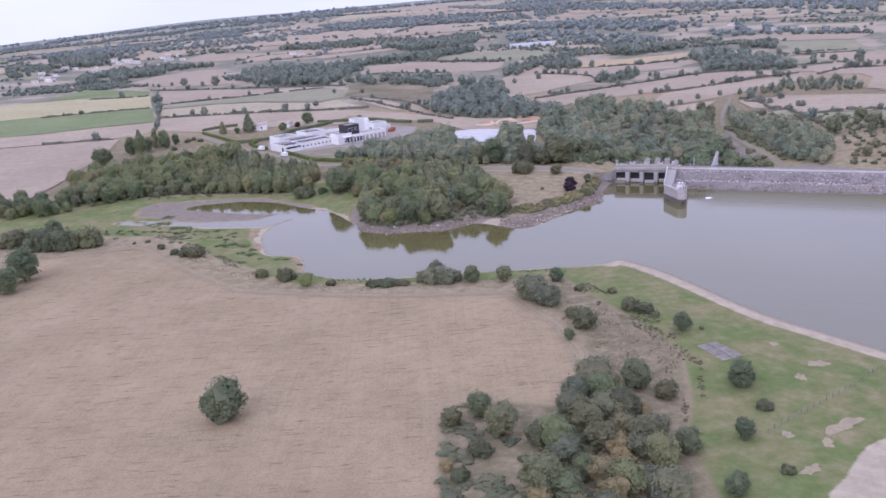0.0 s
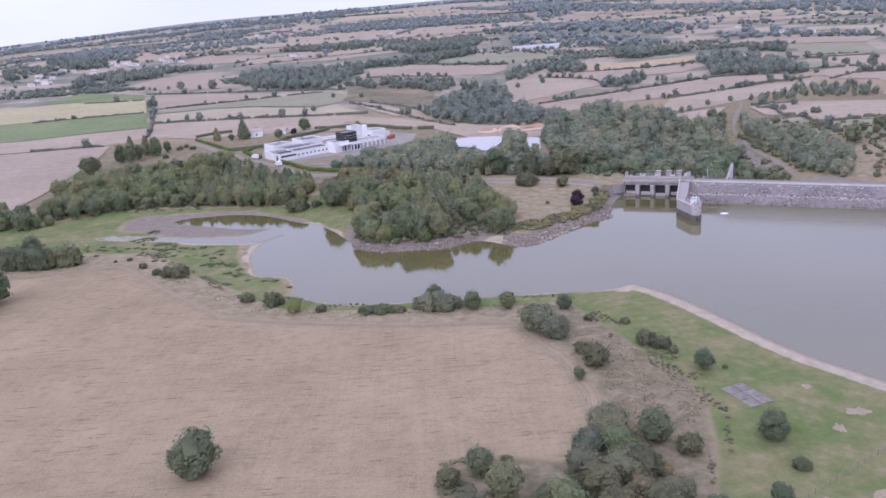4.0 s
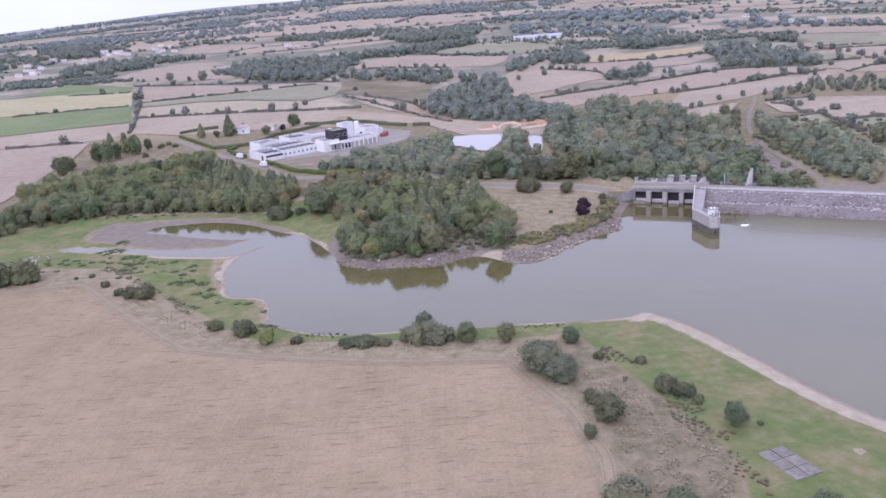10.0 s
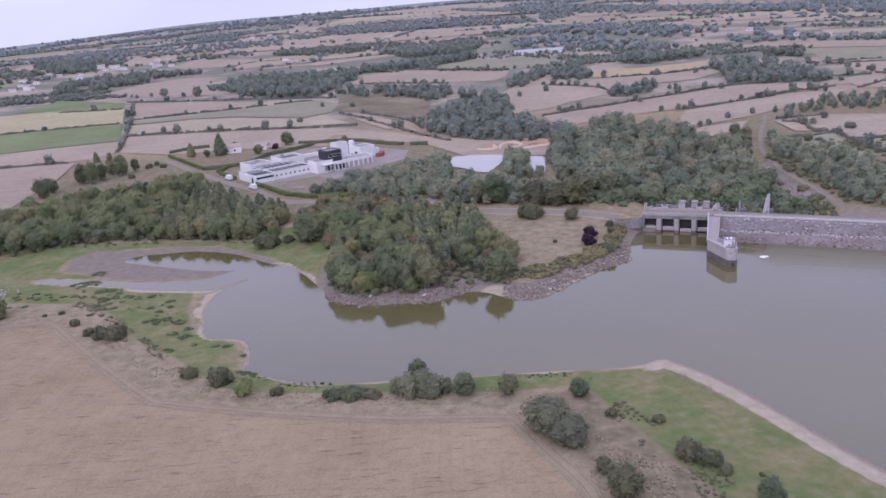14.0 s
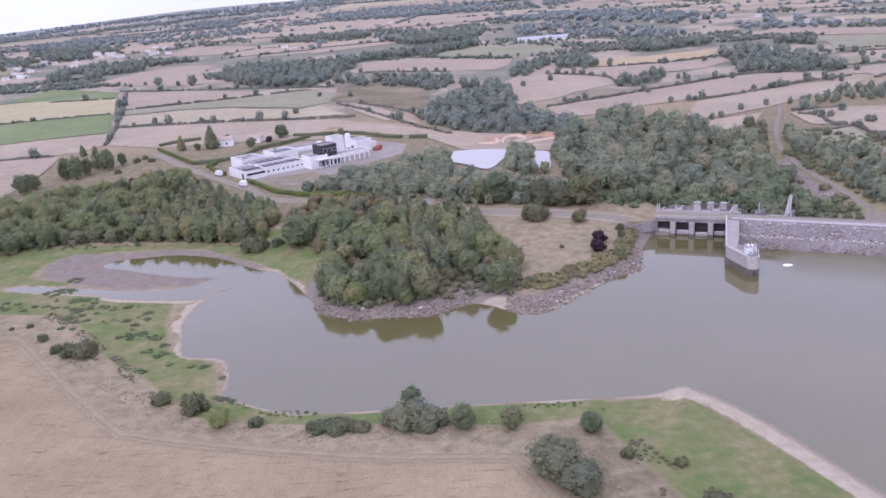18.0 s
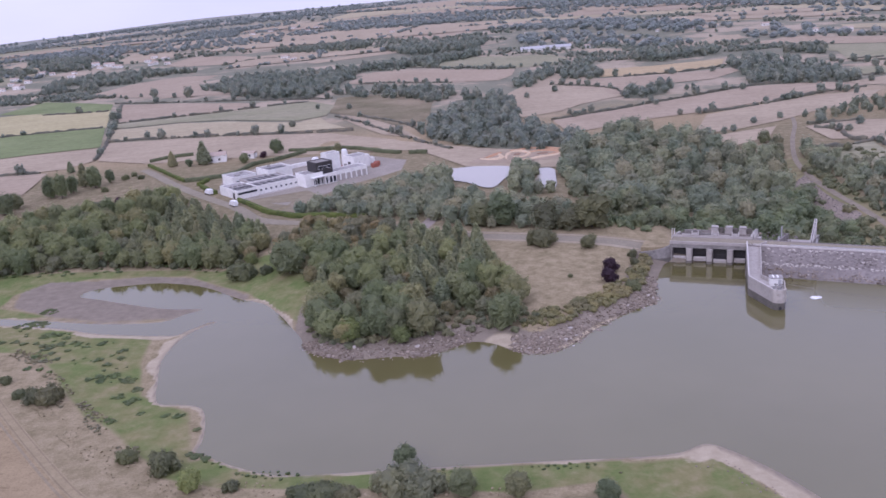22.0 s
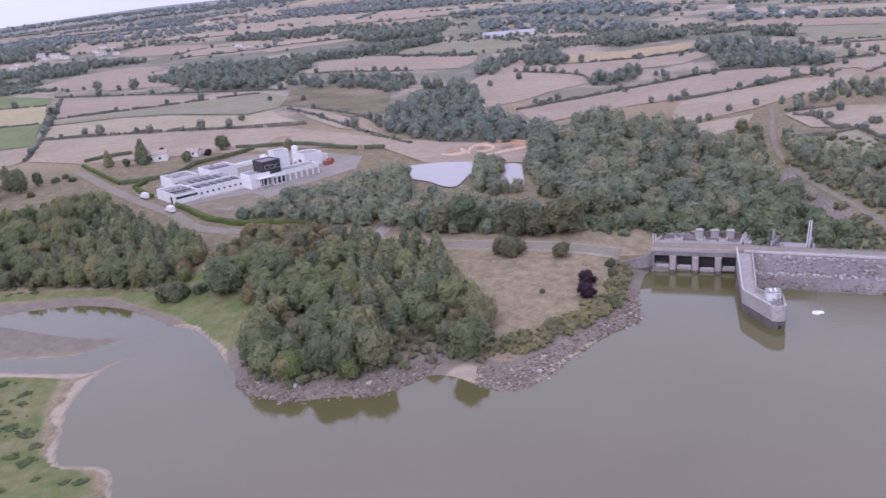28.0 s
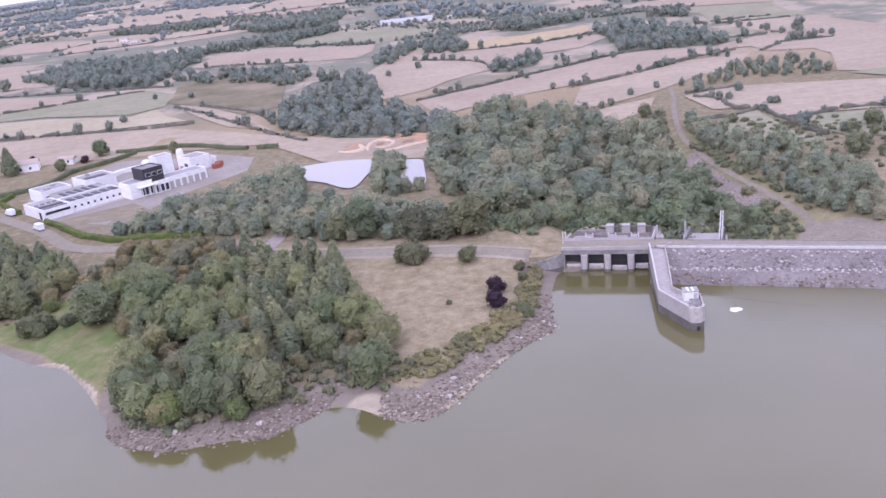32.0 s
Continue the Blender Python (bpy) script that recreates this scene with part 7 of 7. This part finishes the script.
# old concrete pad on the grass bank
M_PAD = surface("old_pad_concrete", (0.2, 0.182, 0.152), (0.29, 0.265, 0.225), (0.14, 0.13, 0.1), 0.5, 1.6)
pad = thing("concrete_pad", pose(59.2, 183.6, level(62, 181) + 0.05, 0, 0, -70), "cracked old grey concrete pad in the grass", "slab")
for i in range(3):
    for j in range(2):
        part("slab", box_bm(i * 3.3 + 0.06, i * 3.3 + 3.2, j * 3.0 + 0.06, j * 3.0 + 2.9, -0.3, 0.06 + 0.02 * ((i + j) % 2), 0.03), M_PAD, pad)

# the farm track round the stubble field: two worn ruts
M_RUT = surface("worn_track", (0.235, 0.188, 0.117), (0.285, 0.23, 0.147), (0.195, 0.156, 0.098), 0.2, 1.2)
M_CROWN = surface("track_crown", (0.285, 0.23, 0.139), (0.338, 0.276, 0.17), (0.24, 0.196, 0.119), 0.2, 1.2)
M_VERGE = surface("dry_verge", (0.26, 0.215, 0.14), (0.31, 0.255, 0.17), (0.21, 0.175, 0.11), 0.3, 1.6)
TRACK = np.array([(31, 96), (30, 140), (30.5, 172), (31.5, 186), (30, 194), (29, 203), (24, 216), (19.5, 228), (17.5, 231.5), (13.5, 232.5), (-7.5, 235.5), (-25, 240), (-48, 246.5), (-62, 251), (-69.5, 255.5), (-97.5, 287.8), (-110, 303), (-118, 312), (-126, 312), (-150, 308), (-190, 304)])
for off, width, mat, nm, lab in ((0.0, 2.6, M_CROWN, "track_crown", "pale dry strip between the wheel ruts"), (0.85, 0.32, M_RUT, "wheel_rut", "worn brown wheel rut of the farm track"), (-0.85, 0.32, M_RUT, "wheel_rut", "worn brown wheel rut of the farm track"),
                                 (2.2, 0.6, M_VERGE, "track_verge", "strip of darker dry grass beside the track")):
    tt = np.gradient(TRACK, axis=0)
    tt /= np.linalg.norm(tt, axis=1, keepdims=True)
    ribbon(nm, (TRACK + np.stack([-tt[:, 1], tt[:, 0]], -1) * off).tolist(), width, mat, lab, 0.03 if mat is M_CROWN else 0.05, "track")

def patchy(points, sx, sy, seed, least):
    return [p for p in points if noise.noise(Vector((p[0] / sx, p[1] / sy, seed))) > least]


# thicket on the rough ground beside the stubble
THICKET = [(22, 152), (31, 172), (36, 168), (40, 157), (37.5, 128), (34, 104), (12, 104), (13, 126)]
for i, (x, y) in enumerate(scatter(THICKET, 3.7, 51)):
    k = (BROWNS + BUSHES + OAKS[:1] + WILLOWS + GREYS)[i * 5 % 11]
    k.plant(x, y, rng.uniform(0.6, 1.0), i * 67 % 360, 0.85, label="bramble and thorn scrub beside the stubble field" if k.category == "bush" else "small dry thorn tree in the scrub", group="scrub thicket")
BRAMBLE = [(-3, 160), (4, 162), (14, 160), (22, 156), (22, 140), (14, 126), (10, 104), (-4, 104)]
joined_wood("bramble_scrub", patchy(scatter(BRAMBLE, 1.7, 53), 6, 6, 5.3, 0.08), UNDERBRUSH, 53, M_SCRUB, "low olive bramble scrub on rough ground", "scrub", 0.45, 1.0, 0.4)
for i, (x, y) in enumerate(scatter(BRAMBLE, 8.5, 52)):
    (BUSHES + BROWNS[:1])[i % 4].plant(x, y, rng.uniform(0.35, 0.6), i * 67 % 360, 0.7, label="low bramble bush on rough dry ground", group="brambles")


def tufts(name, poly, gap, seed, mat, label, size, tall, most=2600):
    """Tussocks: small sheaves of upright blades, joined."""
    r = np.random.default_rng(seed)
    verts, faces = [], []
    pts = [p for p in scatter(poly, gap, seed, most) if noise.noise(Vector((p[0] / (gap * 4), p[1] / (gap * 6), seed))) > 0.02]
    zs = height(np.array([p[0] for p in pts]), np.array([p[1] for p in pts]))
    for (x, y), z in zip(pts, zs):
        s = size * r.uniform(0.5, 1.4)
        for a in r.uniform(0, 6.28, 5):
            c, n = math.cos(a), math.sin(a)
            h = tall * r.uniform(0.6, 1.2)
            i = len(verts)
            verts += [(x - n * s * 0.5, y + c * s * 0.5, z - 0.05), (x + n * s * 0.5, y - c * s * 0.5, z - 0.05), (x + c * s * 0.9 + n * s * 0.2, y + n * s * 0.9, z + h), (x + c * s * 0.5 - n * s * 0.4, y + n * s * 0.5, z + h * 0.8)]
            faces.append((i, i + 1, i + 2, i + 3))
    tagged(new(name, mesh_of(name, verts, faces, mat)), label, "grass", kind="stuff")


M_BRACKEN = surface("dry_bracken", (0.27, 0.228, 0.142), (0.33, 0.278, 0.178), (0.225, 0.19, 0.115), 0.3, 2.0)
tufts("dry_bracken", [(32, 176), (36, 190), (30, 206), (34, 222), (46, 210), (53, 194), (55, 178), (48, 168)], 0.8, 61, M_BRACKEN, "pale dry bracken and tall straw grass", 0.5, 0.22)
tufts("dry_grass", [(-46, 250), (-60, 256), (-80, 276), (-104, 303), (-112, 309), (-98, 300), (-78, 282), (-56, 264)], 1.2, 62, M_BRACKEN, "pale dry grass along the field edge", 0.4, 0.2)
tufts("verge_grass", [(-45, 246), (-12, 243), (16, 238), (30, 224), (34, 232), (20, 246), (-10, 252), (-40, 256)], 1.3, 63, M_STRAW, "rough dry grass between track and lake", 0.4, 0.2)
joined_wood("rushes", [p for p in scatter([(-84, 306), (-100, 314), (-140, 330), (-146, 348), (-112, 338), (-86, 330), (-82, 316)], 3.6, 64) if noise.noise(Vector((p[0] / 14, p[1] / 9, 6.4))) > 0.0], UNDERBRUSH, 64, M_RUSH, "dark green rush tussocks on the wet margin", "rushes", 0.35, 0.85, 0.3)
joined_wood("rushes", [p for p in scatter([(-160, 400), (-124, 402), (-96, 401), (-72, 392), (-62, 398), (-92, 405), (-130, 411), (-165, 407)], 3.0, 65) if noise.noise(Vector((p[0] / 12, p[1] / 9, 1.4))) > 0.0], UNDERBRUSH, 65, M_RUSH, "dark green rush tussocks on the wet margin", "rushes", 0.35, 0.85, 0.3)

# ---- small things of the banks ----
def draped_patch(name, x, y, rx, ry, turn, mat, label, seed):
    """An irregular worn patch lying on the grass."""
    r = np.random.default_rng(seed)
    a = np.linspace(0, 2 * math.pi, 18, endpoint=False)
    k = 1 + 0.28 * np.sin(2 * a + r.uniform(0, 6)) + 0.2 * np.sin(5 * a + r.uniform(0, 6)) + r.normal(size=18) * 0.08
    c, n = math.cos(radians(turn)), math.sin(radians(turn))
    u, v = rx * k * np.cos(a), ry * k * np.sin(a)
    sheet(name, list(zip(x + u * c - v * n, y + u * n + v * c)), mat, label, 0.05, 1.5, "ground")


M_BARE = surface("bare_sand", (0.3, 0.25, 0.16), (0.38, 0.315, 0.21), (0.22, 0.195, 0.115), 0.3, 1.6)
for i, (x, y, rx, ry) in enumerate([(83, 170.7, 2.0, 2.0), (74.8, 142.2, 4.2, 1.9), (78, 183, 1.6, 0.8), (62.2, 128.1, 2.2, 1.2), (63.3, 140.4, 1.4, 1.0), (69.2, 136.4, 1.5, 1.2), (76.2, 164.2, 2.2, 0.9)]):
    draped_patch("sandy_patch", x, y, rx, ry, 20 + i * 9, M_BARE, "bare pale sandy patch worn in the grass", 70 + i)


def wire_fence(line, gap, label):
    """A stock fence: round-topped posts and two wires."""
    p = spline(line, 6)
    seg = np.hypot(*np.diff(p, axis=0).T)
    s = np.concatenate([[0], np.cumsum(seg)])
    at = np.arange(0, s[-1], gap)
    xs, ys = np.interp(at, s, p[:, 0]), np.interp(at, s, p[:, 1])
    zs = height(xs, ys)
    f = thing("fence", Matrix(), label, "fence")
    me = mesh_of("post", *stake(0.09, 1.45), M_POST)
    for i, (x, y, z) in enumerate(zip(xs, ys, zs)):
        ob = part("post", me, None, f)
        ob.matrix_world = pose(x, y, z - 0.2, 3 * math.sin(i * 5), 3 * math.cos(i * 3), i * 40)
    for h in (0.6, 1.05):
        v, q = [], []
        for x, y, z in zip(xs, ys, zs):
            v += [(x, y, z + h), (x, y, z + h + 0.03), (x + 0.02, y + 0.02, z + h)]
        for i in range(len(xs) - 1):
            for j in range(3):
                q.append((3 * i + j, 3 * i + 3 + j, 3 * i + 3 + (j + 1) % 3, 3 * i + (j + 1) % 3))
        part("wire", mesh_of("wire", v, q, M_STEEL), None, f)
    return f


def stake(r, h):
    v, q = [], []
    for z, k in ((0, 1.0), (h - 0.08, 0.95), (h, 0.6)):
        v += [(r * k * math.cos(c), r * k * math.sin(c), z) for c in np.arange(6) * math.pi / 3]
    for row in (0, 6):
        q += [(row + c, row + (c + 1) % 6, row + 6 + (c + 1) % 6, row + 6 + c) for c in range(6)]
    q.append(tuple(range(12, 18)))
    return v, q


M_POST = surface("weathered_post", (0.24, 0.21, 0.175), (0.31, 0.275, 0.235), (0.18, 0.16, 0.135), 0.5, 4.0)
wire_fence([(60, 141.5), (62.7, 143.4), (69, 147.7), (75.7, 152.1), (82.7, 156.7), (91.1, 163.6), (96.1, 167.4)], 2.2, "weathered post-and-wire fence across the grass bank")

# rough stones on the bare valley side, and the outcrop behind the spillway
rock_rng = np.random.default_rng(91)
slope = scatter([(164, 463), (160, 431), (160, 404), (154, 398), (146, 410), (148, 434), (156, 456)], 1.3, 92)
sz = height(np.array([p[0] for p in slope]), np.array([p[1] for p in slope]))
joined_stones("slope_stones", [(x, y, z + 0.3, rock_rng.uniform(0.3, 1.0)) for (x, y), z in zip(slope, sz)], M_STONE, "loose grey rock on the bare valley side", None, 93)
outcrop = scatter([(90, 392), (98, 391), (108, 388), (116, 384), (116, 388), (104, 394), (92, 397)], 1.6, 94)
oz = height(np.array([p[0] for p in outcrop]), np.array([p[1] for p in outcrop]))
M_TAN_ROCK = surface("tan_rock", (0.36, 0.3, 0.235), (0.46, 0.39, 0.31), (0.25, 0.2, 0.16), 0.3, 1.0, 0.95, 0.15, 0.6, 0.3)
joined_stones("outcrop", [(x, y, max(z, 1.0) + rock_rng.uniform(0.5, 3.0), rock_rng.uniform(0.9, 2.0)) for (x, y), z in zip(outcrop, oz)], M_TAN_ROCK, "tan broken rock outcrop behind the spillway", None, 95)
side = scatter([(112, 377), (122, 372), (125, 377), (114, 383)], 1.1, 96)
sz2 = height(np.array([p[0] for p in side]), np.array([p[1] for p in side]))
joined_stones("chute_stones", [(x, y, max(z, 2.5) + rock_rng.uniform(0, 2.0), rock_rng.uniform(0.5, 1.1)) for (x, y), z in zip(side, sz2)], M_STONE, "grey riprap beside the spillway chute", None, 97)
joined_wood("slope_bushes", [(157, 440), (155, 425), (152, 412), (150, 404), (158, 410), (160, 448), (146, 402), (141, 400), (148, 396), (143, 393), (150, 388), (154, 384), (138, 388), (134, 394)], UNDERBRUSH, 98, M_SCRUB, "round green bushes on the valley side", "bush", 0.9, 1.5)

# plants of the western wet margin: rush clumps, a brown border of dry weeds, green reeds along the beach
rush_rng = np.random.default_rng(81)
RUSH_BEDS = [(-124, 354.7, 5.6, 3.2), (-112.6, 343.6, 3.9, 3.2), (-109.6, 333.3, 2.4, 2.4), (-107, 336.2, 1.4, 1.6), (-102, 336.3, 1.6, 1.7), (-93.5, 334.5, 1.3, 1.8), (-85.3, 326.9, 1.5, 2.0), (-106.9, 340.6, 0.9, 1.2),
             (-82.3, 310.5, 2.3, 1.8), (-76.9, 307.2, 2.3, 2.4), (-85.3, 310.7, 1, 1.1), (-83.7, 306.9, 1, 0.8), (-72.3, 301.5, 1, 1.3), (-75.8, 298.3, 1.8, 1.5), (-71.2, 295.1, 2, 2.4), (-57, 285.4, 1.2, 1.2),
             (-60.2, 285.7, 0.6, 0.9), (-72.3, 285.2, 1.8, 1.4), (-123, 365.5, 3, 2.2), (-67, 288.2, 0.5, 0.8), (-51, 278.8, 0.5, 0.9), (-47.8, 267.2, 1.1, 1), (-49.6, 268.2, 0.7, 0.7), (-45.5, 265.9, 0.7, 0.8)]
for x, y, rx, ry in RUSH_BEDS:
    count = int(4 + 2.2 * rx * ry)
    spots = [(x + rx * math.sqrt(r) * math.cos(a), y + ry * math.sqrt(r) * math.sin(a)) for r, a in rush_rng.uniform((0, 0), (0.9, 6.28), (count, 2))]
    joined_wood("rush_bed", spots, UNDERBRUSH, count, M_RUSH, "dark green rush bed on bright wet grass", "rushes", 0.3, 0.5, 0.32)
joined_wood("rushes", patchy(scatter([(-100, 344), (-87, 331), (-78, 312), (-71, 295), (-74, 293), (-80, 299), (-92, 315), (-107, 335), (-118, 341), (-132, 351), (-122, 356), (-104, 346)], 2.4, 81), 7, 6, 8.1, 0.2),
            UNDERBRUSH, 81, M_RUSH, "dark green rush clumps on bright wet grass", "rushes", 0.2, 0.4, 0.4)
joined_wood("weeds", patchy(scatter([(-118, 333), (-107, 327), (-99, 318), (-92, 306), (-84, 297), (-78, 290), (-71, 285), (-64, 275), (-60, 268), (-64, 266), (-70, 276), (-78, 283), (-86, 291), (-95, 302), (-104, 318), (-118, 328)], 1.4, 82), 8, 8, 2.1, -0.1),
            UNDERBRUSH, 82, M_BRUSH, "reddish brown dry weeds between grass and stubble", "weeds", 0.22, 0.5, 0.35)
joined_wood("reeds", patchy(scatter([(-52, 270), (-48, 267.5), (-39, 262.5), (-33, 260), (-20, 256.8), (10, 255.2), (34, 254), (34, 252), (10, 253), (-22, 254), (-36, 258), (-46, 265)], 1.3, 83), 9, 5, 5.1, 0.0),
            UNDERBRUSH, 83, M_RUSH, "low green reeds along the narrow beach", "reeds", 0.12, 0.34, 0.6)

# dark broken rock on the sand of the spit
spit = scatter([(52, 250), (58, 253), (62, 246), (66, 236), (63, 235), (58, 245), (53, 248)], 0.9, 84)
spz = height(np.array([p[0] for p in spit]), np.array([p[1] for p in spit]))
joined_stones("spit_stones", [(x, y, z + 0.05, rock_rng.uniform(0.15, 0.6)) for (x, y), z in zip(spit, spz) if rock_rng.uniform() < 0.55], M_ROCK, "broken grey rock on the sandy spit", None, 85)

# pale broken stone on the grass at the head of the inlet
heap_at = [(-152.0 + u, 348.1 + v) for u, v in rock_rng.normal(size=(46, 2)) * (2.6, 2.0)]
hz = height(np.array([p[0] for p in heap_at]), np.array([p[1] for p in heap_at]))
joined_stones("stone_heap", [(x, y, z + 0.1, rock_rng.uniform(0.4, 1.1)) for (x, y), z in zip(heap_at, hz)], M_PALE_ROCK, "low heap of pale broken stone on grass", None, 87)
